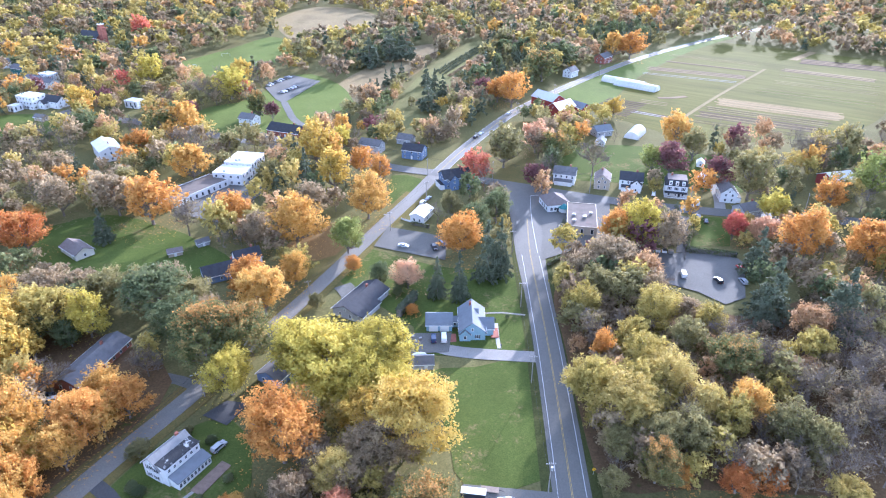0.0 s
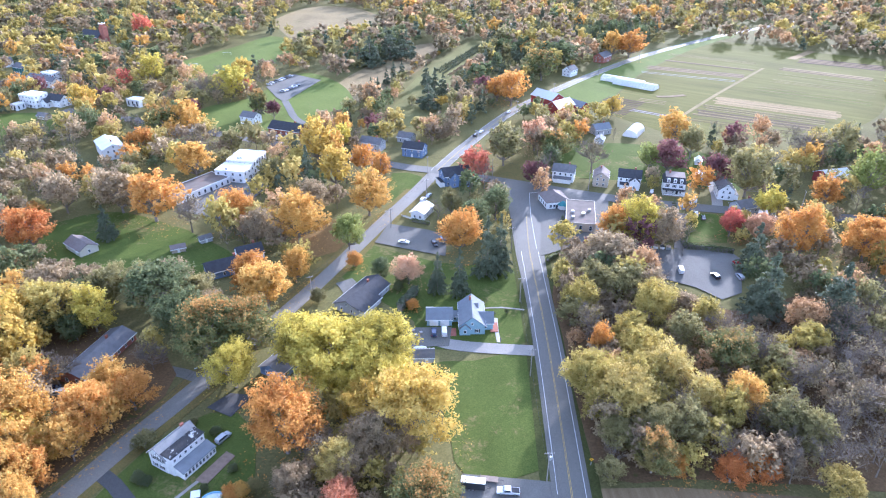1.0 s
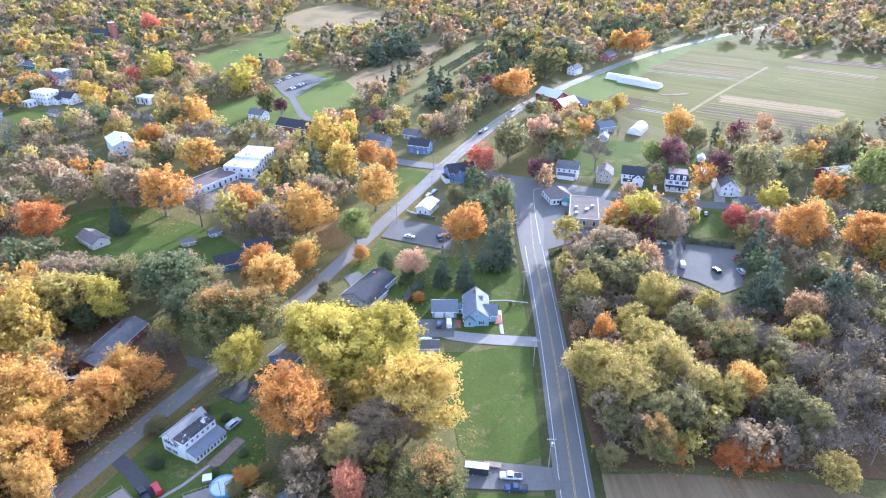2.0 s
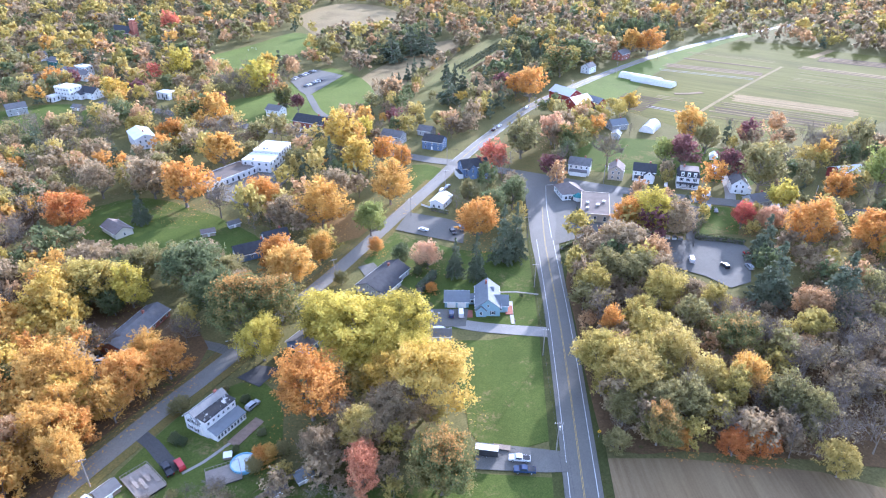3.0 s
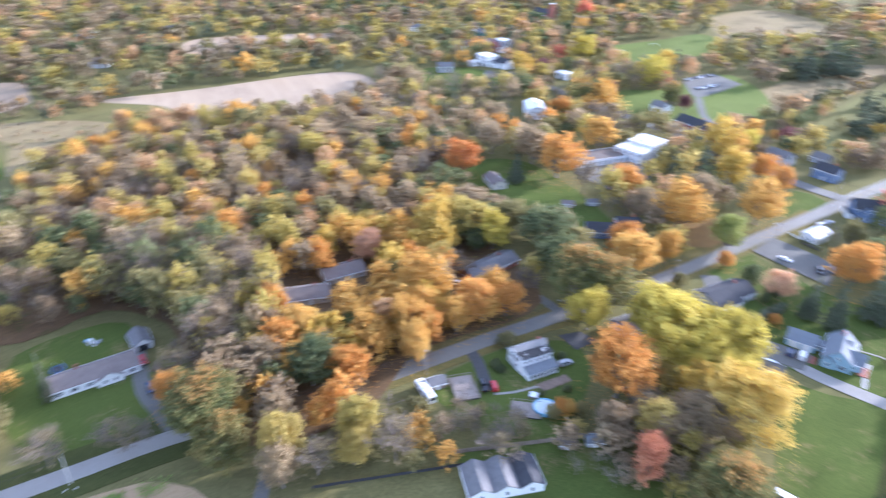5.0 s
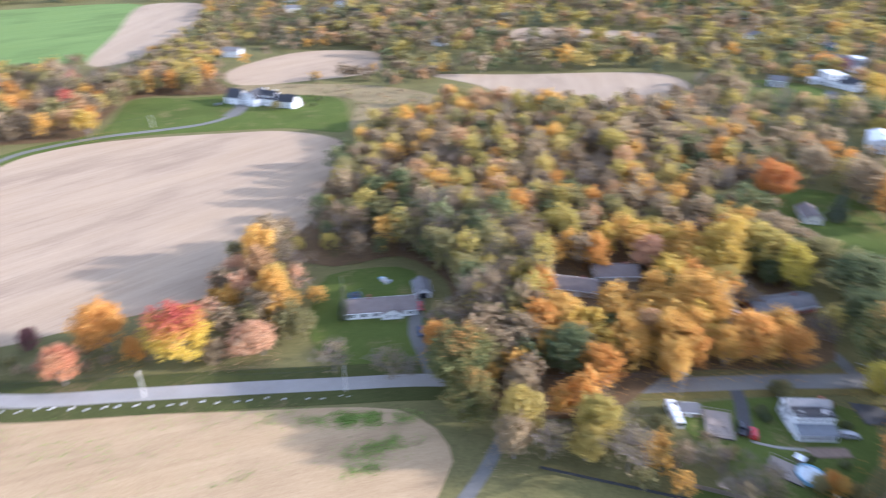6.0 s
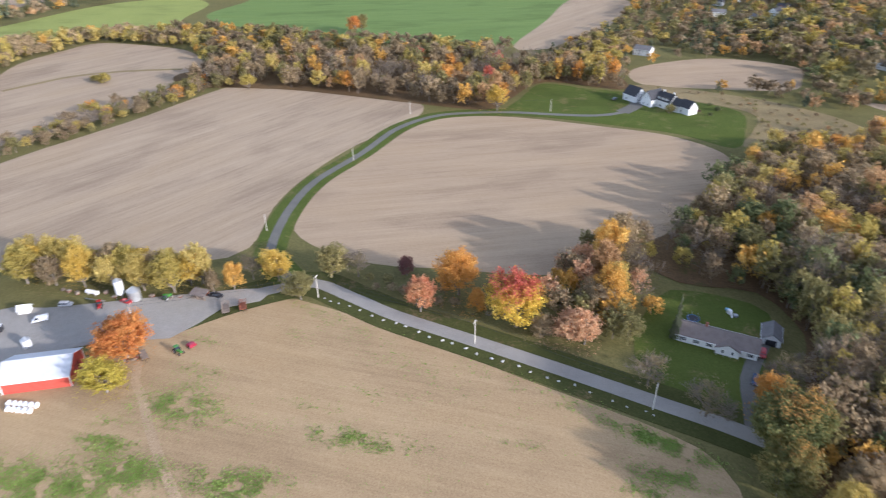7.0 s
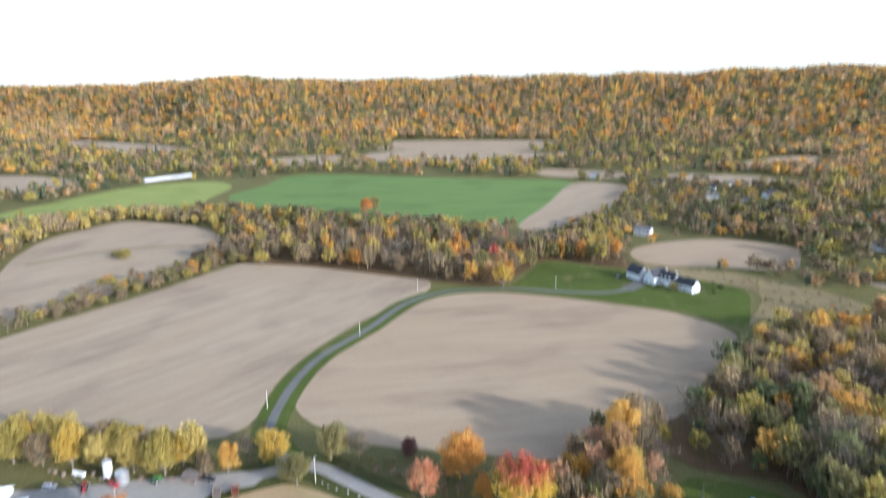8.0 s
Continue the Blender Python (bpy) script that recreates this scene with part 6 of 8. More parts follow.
rod(bm, (2.9, -1.9, 0.2), (2.9, -1.9, 1.9), 0.04, 0.04)
for i in range(4):
    rod(bm, (2.6, -1.6, 0.4 + 0.35 * i), (2.9, -1.9, 0.4 + 0.35 * i), 0.03, 0.03)
part("ladder", bm, M_TRIM, p_)


def plank_deck(name, label, x, y, turn, L, W, z, n, m, rail=True):
    d = thing(name, x, y, turn, label, "deck")
    w = W / n

    def plank():
        bm = bmesh.new()
        box(bm, 0, 0, 0, L, w - 0.05, 0.08)
        return finish("plank", bm, m)
    me = plank()
    for i in range(n):
        q = part("plank", me, None, d)
        q.location = (0, -W / 2 + (i + 0.5) * w, z)
    bm = bmesh.new()
    box(bm, 0, 0, z / 2 - 0.03, L - 0.2, W - 0.2, z - 0.06)
    part("base", bm, M_DARK, d)
    if rail:
        for a, b in (((-L / 2, -W / 2), (L / 2, -W / 2)), ((-L / 2, -W / 2), (-L / 2, W / 2)), ((-L / 2, W / 2), (L / 2, W / 2)), ((L / 2, -W / 2), (L / 2, W / 2))):
            bm = bmesh.new()
            for k in range(9):
                t = k / 8
                px, py = a[0] + (b[0] - a[0]) * t, a[1] + (b[1] - a[1]) * t
                rod(bm, (px, py, z), (px, py, z + 0.9), 0.05, 0.05, 4)
            rod(bm, (*a, z + 0.92), (*b, z + 0.92), 0.07, 0.07, 4)
            part("railing", bm, M_PALEWOOD, d)
    return d


M_GREYWOOD = ribbed("grey_weathered_boards", (0.27, 0.215, 0.17), 0.85, 0.15, 0, depth=0.02, var=0.15)
M_PALEWOOD = ribbed("bleached_boards", (0.34, 0.285, 0.235), 0.85, 0.15, 0, depth=0.02, var=0.12)
plank_deck("pool_deck", "weathered plank deck beside the round pool", -57.6, 135.2, 26, 8.4, 6.2, 0.5, 26, M_PALEWOOD)
plank_deck("garden_deck", "square weathered plank deck with benches and railing", -77.0, 132.3, 50, 7.0, 10.4, 0.6, 26, M_PALEWOOD)
for i in range(4):
    b_ = thing("garden_bench", -78.1 + 0.95 * i, 130.9 + 1.13 * i, 50, "long plank bench on the garden deck", "bench", "benches on the deck", z=0.64)
    for j in range(2):
        bm = bmesh.new()
        box(bm, (j - 0.5) * 0.45, 0.9 * (-1 if i % 2 else 1), 0.42, 0.4, 4.2, 0.07)
        part("seat_plank", bm, M_PALEWOOD, b_)
    for s in (-1, 1):
        bm = bmesh.new()
        box(bm, 0, 0.9 * (-1 if i % 2 else 1) + s * 1.7, 0.19, 0.7, 0.12, 0.38)
        part("leg", bm, M_WOOD, b_)
s_ = thing("hot_tub", -58.6, 141.6, 15, "square hot tub under a white cover", "hot tub")
bm = bmesh.new()
box(bm, 0, 0, 0.45, 2.2, 2.2, 0.9, bevel=0.05)
part("body", bm, M_WOOD, s_)
bm = bmesh.new()
box(bm, 0, 0, 1.0, 2.3, 2.3, 0.18, bevel=0.05)
part("cover", bm, M_PLASTIC, s_)
paved("patio", [(-60.5, 146.6), (-55.4, 156.2), (-52.6, 154.6), (-57.2, 145.0)], 0.1, M_PAVER, "brown paved terrace along the porch")


def fence(pts, label, h=1.6, m=None, gap=2.4):
    f = thing("fence", pts[0][0], pts[0][1], 0, label, "fence")
    o = Vector(pts[0])
    for a, b in zip(pts, pts[1:]):
        a, b = Vector(a) - o, Vector(b) - o
        n = max(1, int((b - a).length / gap))
        ang = math.degrees(math.atan2(b.y - a.y, b.x - a.x))
        for i in range(n):
            p, q = a.lerp(b, i / n), a.lerp(b, (i + 1) / n)
            bm = bmesh.new()
            box(bm, p.x, p.y, h / 2, 0.12, 0.12, h + 0.1, ang)
            part("post", bm, m or M_WOOD, f)
            c = (p + q) / 2
            for k in range(8):
                e = p.lerp(q, (k + 0.5) / 8)
                bm = bmesh.new()
                box(bm, e.x, e.y, h / 2 + 0.03, (q - p).length / 8 - 0.03, 0.03, h - 0.1 - 0.05 * (k % 2), ang)
                part("board", bm, m or M_WOOD, f)
            for zz in (0.8, 0.25):
                bm = bmesh.new()
                box(bm, c.x, c.y, h * zz, (q - p).length, 0.07, 0.08, ang)
                part("rail", bm, m or M_WOOD, f)
    return f


fence([(-68, 107), (-56, 119), (-45, 130), (-38, 138)], "weathered brown plank fence behind the gardens", 1.6)
fence([(-87, 80), (-77, 90.7), (-67.2, 101.2), (-59.5, 109.5)], "dark rail fence along the meadow", 1.1, M_DARK)
fence([(100, 262), (104, 272), (121, 267)], "plank fence round the hedged lawn", 1.4)
fence([(-17, 300), (-11, 296), (-4, 293)], "white picket fence by the cottage", 1.0, M_TRIM)


def hedge(x0, y0, x1, y1, w, h, pal, label):
    """A clipped hedge of leaf sprays round a dark core."""
    d = Vector((x1 - x0, y1 - y0))
    t = thing("hedge", (x0 + x1) / 2, (y0 + y1) / 2, math.degrees(math.atan2(d.y, d.x)), label, "hedge")
    L = d.length
    rng = np.random.default_rng(int(abs(x0) * 13 + abs(y0)))
    n = int(34 * L * h)
    c = np.stack([rng.uniform(-L / 2, L / 2, n), rng.uniform(-w / 2, w / 2, n), rng.uniform(0.1, h, n)], 1)
    side = rng.integers(0, 3, n)
    c[side == 0, 1] = w / 2 * np.sign(c[side == 0, 1])
    c[side == 1, 2] = h * (0.94 + 0.1 * rng.random((side == 1).sum()))
    c += rng.normal(size=(n, 3)) * 0.09
    nm = rng.normal(size=(n, 3))
    nm /= np.linalg.norm(nm, axis=1)[:, None]
    u = np.cross(nm, rng.normal(size=(n, 3)))
    u /= np.linalg.norm(u, axis=1)[:, None]
    v = np.cross(nm, u)
    s = 0.26 * (0.6 + 0.8 * rng.random(n))[:, None]
    q = np.stack([c + u * s, c + v * s, c - u * s, c - v * s], 1).reshape(-1, 3)
    part("foliage", mesh_of("foliage", q.tolist(), np.arange(len(q)).reshape(-1, 4).tolist(), [LEAF[pal]]), None, t)
    bm = bmesh.new()
    box(bm, 0, 0, h * 0.46, L - 0.3, w * 0.7, h * 0.9)
    part("core", bm, BARK, t)
    return t


hedge(103, 270, 122, 264.5, 1.8, 2.2, "dg", "dark clipped hedge along the car park")
hedge(104, 273, 117, 301, 1.5, 1.8, "dg", "dark clipped hedge beside the drive")
hedge(-13.5, 222, -8.0, 234, 2.2, 3.4, "co", "tall dark evergreen hedge beside the ranch house")
hedge(-423, 92, -409, 117, 1.2, 1.0, "ma", "low dark red hedge before the farmhouse")
hedge(-12, 295, -4, 291, 1.2, 1.4, "dg", "small dark hedge by the white cottage")
hedge(44, 258, 50, 264, 1.5, 1.5, "dg", "low hedge at the forecourt corner")

# farmyard
for x, y, r, h, legs, lab in [(-173, -135, 1.5, 7.5, True, "tall white grain silo on steel legs"), (-172.5, -129.5, 2.2, 4.2, False, "squat galvanised grain bin"), (-143, -150, 1.4, 3.2, False, "round white tank behind the barn")]:
    s_ = thing("silo", x, y, 0, lab, "silo")
    z0 = 2.2 if legs else 0.1
    bm = bmesh.new()
    rod(bm, (0, 0, z0), (0, 0, h), r, r, 20)
    bd = part("body", bm, M_MEMBRANE if h > 5 or r < 1.5 else M_STEEL, s_)
    bm = bmesh.new()
    rod(bm, (0, 0, h + 0.005), (0, 0, h + r * 0.7), r * 1.05, 0.2, 20)
    part("cone_roof", bm, M_STEEL, s_)
    for k in range(int(h - z0)):
        bm = bmesh.new()
        rod(bm, (0, 0, z0 + 0.5 + k), (0, 0, z0 + 0.58 + k), r * 1.02, r * 1.02, 20)
        part("band", bm, M_STEEL, bd)
    if legs:
        bm = bmesh.new()
        rod(bm, (0, 0, 1.0), (0, 0, 2.2), 0.25, r, 16)
        part("hopper", bm, M_STEEL, s_)
        for i in range(4):
            a = math.pi / 4 + i * math.pi / 2
            bm = bmesh.new()
            rod(bm, (r * 1.1 * math.cos(a), r * 1.1 * math.sin(a), 0), (r * math.cos(a), r * math.sin(a), 3.0), 0.07, 0.07)
            part("leg", bm, M_STEEL, s_)


def bale_mesh():
    bm = bmesh.new()
    rod(bm, (0, -0.65, 0.68), (0, 0.65, 0.68), 0.7, 0.7, 18)
    bmesh.ops.bevel(bm, geom=list(bm.edges), offset=0.1, segments=2, affect="EDGES")
    return finish("bale", bm, M_PLASTIC)


BALE = bale_mesh()
k = 0
for row in range(2):
    for i in range(6 if row == 0 else 5):
        b_ = new("hay_bale", BALE)
        b_.matrix_basis = pose(-117.9 + 2.3 * row + 0.34 * i * 0, -128.6 - 1.75 * i - 0.4 * row + 0.1 * math.sin(i * 5.1), 0.03, 0, 0, -72 + 9 * math.sin(i * 3.3 + row))
        tagged(b_, "round hay bale wrapped in white film", "hay bale", "wrapped bales by the barn")


def wagon(x, y, turn, label, L, W, m, stakes=True):
    c = thing("farm_wagon", x, y, turn, label, "wagon", z=0.06)
    bm = bmesh.new()
    box(bm, 0, 0, 0.95, L, W, 0.16)
    part("bed", bm, m, c)
    if stakes:
        for s in (-1, 1):
            bm = bmesh.new()
            for kk in range(7):
                xx = -L / 2 + L * kk / 6
                box(bm, xx, s * W / 2, 1.7, 0.08, 0.08, 1.4)
            for zz in (1.35, 1.8, 2.3):
                box(bm, 0, s * (W / 2 + 0.05), zz, L, 0.05, 0.16)
            part("side_rack", bm, m, c)
        bm = bmesh.new()
        for zz in (1.35, 1.8, 2.3):
            box(bm, -L / 2, 0, zz, 0.05, W, 0.16)
        part("end_rack", bm, m, c)
    for sx in (-0.35, 0.35):
        for sy in (-1, 1):
            wheel(c, sx * L, sy * W * 0.42, 0.42)
    bm = bmesh.new()
    rod(bm, (L / 2, 0, 0.7), (L / 2 + 1.8, 0, 0.45), 0.06, 0.05)
    part("drawbar", bm, M_DARK, c)
    return c


wagon(-169.5, -94, 25, "grey slatted hay wagon at the field edge", 5.5, 2.4, M_GREYWOOD)
wagon(-171.5, -88.5, 25, "rust-red slatted farm wagon", 4.5, 2.2, M_RUST)
wagon(-142.5, -109.5, 40, "flat wooden wagon under the orange tree", 5.0, 2.0, M_GREYWOOD, False)


def tractor(x, y, turn, colour, label):
    c = thing("tractor", x, y, turn, label, "tractor", z=0.06)
    bm = bmesh.new()
    box(bm, 0.9, 0, 1.15, 2.0, 0.8, 0.75, bevel=0.08)
    part("bonnet", bm, CAR[colour], c)
    bm = bmesh.new()
    box(bm, -0.7, 0, 1.1, 1.4, 1.0, 0.6, bevel=0.05)
    part("body", bm, CAR[colour], c)
    bm = bmesh.new()
    box(bm, -0.7, 0, 1.9, 1.1, 1.2, 1.0, bevel=0.05)
    part("cab", bm, M_GLASS, c)
    bm = bmesh.new()
    box(bm, -0.7, 0, 2.45, 1.4, 1.5, 0.12, bevel=0.04)
    part("cab_roof", bm, CAR[colour], c)
    for sy in (-1, 1):
        wheel(c, -0.9, sy * 0.9, 0.8, 0.42)
        wheel(c, 1.5, sy * 0.75, 0.5, 0.3)
    bm = bmesh.new()
    rod(bm, (1.2, 0.2, 1.4), (1.2, 0.2, 2.3), 0.05, 0.05)
    part("exhaust", bm, M_DARK, c)
    return c


tractor(-145.5, -99.5, 60, "green", "green tractor hitched at the field edge")
tractor(-174, -118, 160, "green", "green tractor parked in the farmyard")
tractor(-166.5, -139.5, 30, "red", "red tractor with auger in the farmyard")
m_ = thing("farm_implement", -149, -96.8, 60, "crimson mower implement behind the tractor", "farm machine", z=0.06)
bm = bmesh.new()
box(bm, 0, 0, 0.8, 2.6, 2.4, 0.7, bevel=0.12)
part("hood", bm, CAR["magenta"], m_)
bm = bmesh.new()
box(bm, 0.4, 0, 1.3, 1.2, 2.0, 0.4, bevel=0.1)
part("guard", bm, CAR["magenta"], m_)
bm = bmesh.new()
rod(bm, (-1.3, 0, 0.7), (-3.0, 0.3, 0.6), 0.08, 0.06)
part("drawbar", bm, M_DARK, m_)
for sy in (-1, 1):
    wheel(m_, 0.4, sy * 1.25, 0.4)
a_ = thing("grain_auger", -169, -143, 70, "long rusty grain auger lying in the farmyard", "farm machine", z=0.06)
bm = bmesh.new()
rod(bm, (-5, 0, 0.5), (6, 0, 2.6), 0.16, 0.16, 8)
part("tube", bm, M_STEEL, a_)
bm = bmesh.new()
rod(bm, (0, -0.8, 0.1), (1, 0, 1.5), 0.06, 0.06)
rod(bm, (0, 0.8, 0.1), (1, 0, 1.5), 0.06, 0.06)
part("stand", bm, M_RUST, a_)
tk = thing("tank", -174, -147, 80, "long white fuel tank on cradles", "tank")
bm = bmesh.new()
rod(bm, (-2.6, 0, 1.2), (2.6, 0, 1.2), 0.75, 0.75, 16)
bmesh.ops.bevel(bm, geom=list(bm.edges), offset=0.12, segments=2, affect="EDGES")
part("drum", bm, M_MEMBRANE, tk)
for sx in (-1.6, 1.6):
    bm = bmesh.new()
    box(bm, sx, 0, 0.35, 0.3, 1.2, 0.7)
    part("cradle", bm, M_CONCRETE, tk)
st = thing("farm_stand", -176, -106.5, 78, "open wooden farm stand with brown roof", "farm stand")
bm = bmesh.new()
prism(bm, [(-1.9, 2.2), (1.9, 2.9), (1.9, 3.05), (-1.9, 2.35)], -3.2, 3.2)
part("roof", bm, M_SH_BROWN, st)
for sx in (-3, 0, 3):
    for sy in (-1.6, 1.6):
        bm = bmesh.new()
        box(bm, sx, sy, 1.15, 0.16, 0.16, 2.3)
        part("post", bm, M_WOOD, st)
bm = bmesh.new()
box(bm, 0, 1.55, 1.2, 6.0, 0.08, 2.2)
part("back_wall", bm, M_RUST, st)
bm = bmesh.new()
box(bm, 0, -1.0, 0.5, 5.0, 0.8, 0.9)
part("counter", bm, M_WOOD, st)
simple_house("small white shed at the farmyard edge", -161, -164, -70, 3.6, 3.0, 2.0, 1.1, M_WHITE, M_MEMBRANE, 0, 0, chim=False, name="shed", category="shed")
car("van", "white", -156.5, -155, -60, "white van in the farmyard")
car("pickup", "white", -147, -121, 20, "white pickup truck beside the red barn")
car("suv", "silver", -166, -152, 100, "silver car in the farmyard")
car("pickup", "black", -177, -101, 80, "black pickup truck beside the farm stand")
car("sedan", "red", -170, -131.5, 70, "red car beside the grain bin")
car("suv", "magenta", -143.5, -117, -70, "crimson car beside the red barn")
box_trailer(-148, -168, -68, "long grey box trailer behind the yard", 9)
box_trailer(-144, -171, -68, "second long grey box trailer behind the yard", 9)
for k in range(4):
    d_ = thing("scrap_pile", -141 + 2.6 * k * 0.5, -112 - 2.0 * k, 20 * k, "pile of old boards and steel by the barn", "scrap pile")
    rr = random.Random(k)
    for j in range(5):
        bm = bmesh.new()
        box(bm, rr.uniform(-0.8, 0.8), rr.uniform(-0.8, 0.8), 0.15 + 0.14 * j, rr.uniform(1.2, 2.4), rr.uniform(0.2, 0.9), 0.14, rr.uniform(0, 180))
        part("board", bm, (M_WOOD, M_RUST, M_GREYWOOD)[j % 3], d_)


def stone_mesh(seed):
    rng = random.Random(seed)
    bm = bmesh.new()
    bmesh.ops.create_icosphere(bm, subdivisions=1, radius=0.5)
    for v in bm.verts:
        v.co *= rng.uniform(0.75, 1.2)
        v.co.z = max(v.co.z * 0.75, -0.12) + 0.1
    return finish("stone", bm, M_STONE)


STONES = [stone_mesh(i) for i in range(5)]
line = curve_through([(-182, -60), (-168, -28), (-157, -3), (-145, 26), (-135, 48)], 4.2)
for i, q in enumerate(line):
    s_ = new("boulder", STONES[i % 5])
    sc = 0.75 + 0.35 * math.sin(i * 12.7)
    s_.matrix_basis = pose(q.x + 1.6 + 0.5 * math.sin(i * 7.7), q.y - 1.6 + 0.6 * math.sin(i * 3.1), 0.05, 0, 0, i * 77) @ Matrix.Diagonal((sc * 1.3, sc, sc, 1))
    tagged(s_, "pale boulder in a row along the verge", "boulder", "boulders along the country road")

# ranch yard things
t_ = thing("trampoline", -181, 66, 0, "round black trampoline on the shaded lawn", "trampoline")
bm = bmesh.new()
rod(bm, (0, 0, 0.80), (0, 0, 0.86), 1.8, 1.8, 20)
part("mat", bm, M_DARK, t_)
bm = bmesh.new()
rod(bm, (0, 0, 0.78), (0, 0, 0.83), 2.1, 2.1, 20)
part("pad", bm, car_paint("blue_vinyl", (0.06, 0.16, 0.35)), t_)
for i in range(6):
    a = i * math.pi / 3
    bm = bmesh.new()
    rod(bm, (1.95 * math.cos(a), 1.95 * math.sin(a), 0), (1.95 * math.cos(a), 1.95 * math.sin(a), 2.4), 0.04, 0.04)
    part("pole", bm, M_STEEL, t_)
t_ = thing("play_set", -186, 79, 30, "pale plastic garden play set on the lawn", "play set")
for i, (dx, dy, h) in enumerate([(0, 0, 1.6), (2.2, 0.6, 1.0), (-1.8, 1.0, 0.7)]):
    bm = bmesh.new()
    box(bm, dx, dy, h / 2, 1.3, 1.1, h, 15 * i, bevel=0.08)
    part("block", bm, (M_PLASTIC, CAR["silver"], M_POOLBLUE)[i], t_)
bm = bmesh.new()
rod(bm, (0.6, 0, 1.5), (2.4, -1.2, 0.2), 0.3, 0.3, 8)
part("slide", bm, M_TRIM, t_)

# yard things by the pale blue house
for k, (x, y) in enumerate([(-5.5, 209), (-7.2, 207.5), (-6.0, 206.2), (-8.0, 210)]):
    p_ = thing("pallet_stack", x, y, 25 * k, "stack of grey stone and pallets beside the garage", "stone stack", "stacks beside the garage")
    for j in range(3):
        bm = bmesh.new()
        box(bm, 0.05 * j, -0.04 * j, 0.15 + 0.3 * j, 1.3 - 0.2 * j, 1.1 - 0.15 * j, 0.28, 7 * j, bevel=0.04)
        part("layer", bm, (M_STONE, M_GREYWOOD, M_CONCRETE)[(j + k) % 3], p_)
b_ = thing("boat", -5.5, 200.2, 5, "small white boat under cover beside the shed", "boat")
bm = bmesh.new()
bmesh.ops.create_uvsphere(bm, u_segments=14, v_segments=8, radius=1.0, matrix=pose(0, 0, 0.7) @ Matrix.Diagonal((2.3, 0.85, 0.6, 1)))
part("hull", bm, M_PLASTIC, b_)
bm = bmesh.new()
box(bm, 0, 0, 0.2, 2.6, 0.5, 0.3)
part("cradle", bm, M_STEEL, b_)
for x, y in [(20.2, 219), (21.0, 204.2)]:
    sh = thing("post_box" if y < 210 else "garden_post", x, y, 0, "small dark post beside the front path", "post")
    bm = bmesh.new()
    rod(bm, (0, 0, 0), (0, 0, 1.3), 0.09, 0.09)
    part("post", bm, M_DARK, sh)
    bm = bmesh.new()
    box(bm, 0, 0, 1.4, 0.4, 0.5, 0.35, bevel=0.05)
    part("box", bm, M_DARK, sh)
for x, y, turn in [(-200, 648, 20), (-160, 612, 20), (-150, 690, 20), (-215, 600, 20)]:
    g_ = thing("goal_frame", x, y, turn, "white goal frame on the sports field", "goal")
    for sx in (-3.6, 3.6):
        bm = bmesh.new()
        rod(bm, (sx, 0, 0), (sx, 0, 2.4), 0.1, 0.1)
        part("post", bm, M_TRIM, g_)
        bm = bmesh.new()
        rod(bm, (sx, 0, 2.4), (sx, 1.6, 0), 0.06, 0.06)
        part("stay", bm, M_TRIM, g_)
    bm = bmesh.new()
    rod(bm, (-3.6, 0, 2.4), (3.6, 0, 2.4), 0.1, 0.1)
    part("crossbar", bm, M_TRIM, g_)


def weeds(name, label, patches, pal, seed, size=0.38):
    """Loose tufts of leaves over bare soil."""
    rng = np.random.default_rng(seed)
    V = []
    for cx, cy, rx, ry, turn, n in patches:
        a = radians(turn)
        rows = np.round(rng.normal(size=n) * ry / 0.9) * 0.9
        u = rng.normal(size=n) * rx
        v = rows + rng.normal(size=n) * 0.28
        c = np.stack([cx + u * math.cos(a) - v * math.sin(a), cy + u * math.sin(a) + v * math.cos(a), np.full(n, 0.07)], 1)
        keep = np.array([noise.noise((p[0] * 0.2, p[1] * 0.2, seed)) + 0.5 * noise.noise((p[0] * 0.7, p[1] * 0.7, seed)) for p in c]) * 1.1 + 0.5 > rng.random(n)
        c = c[keep]
        n = len(c)
        s = size * (0.5 + rng.random(n))[:, None]
        q = np.stack([c, c + rng.normal(size=(n, 3)) * s * (1, 1, 0.2) + (0, 0, 0.12), c + rng.normal(size=(n, 3)) * s * (1, 1, 0.2) + (0, 0, 0.12)], 1)
        V.append(q.reshape(-1, 3))
    V = np.concatenate(V)
    tagged(new(name, mesh_of(name, V.tolist(), np.arange(len(V)).reshape(-1, 3).tolist(), [LEAF[pal]])), label, "weeds", kind="stuff")


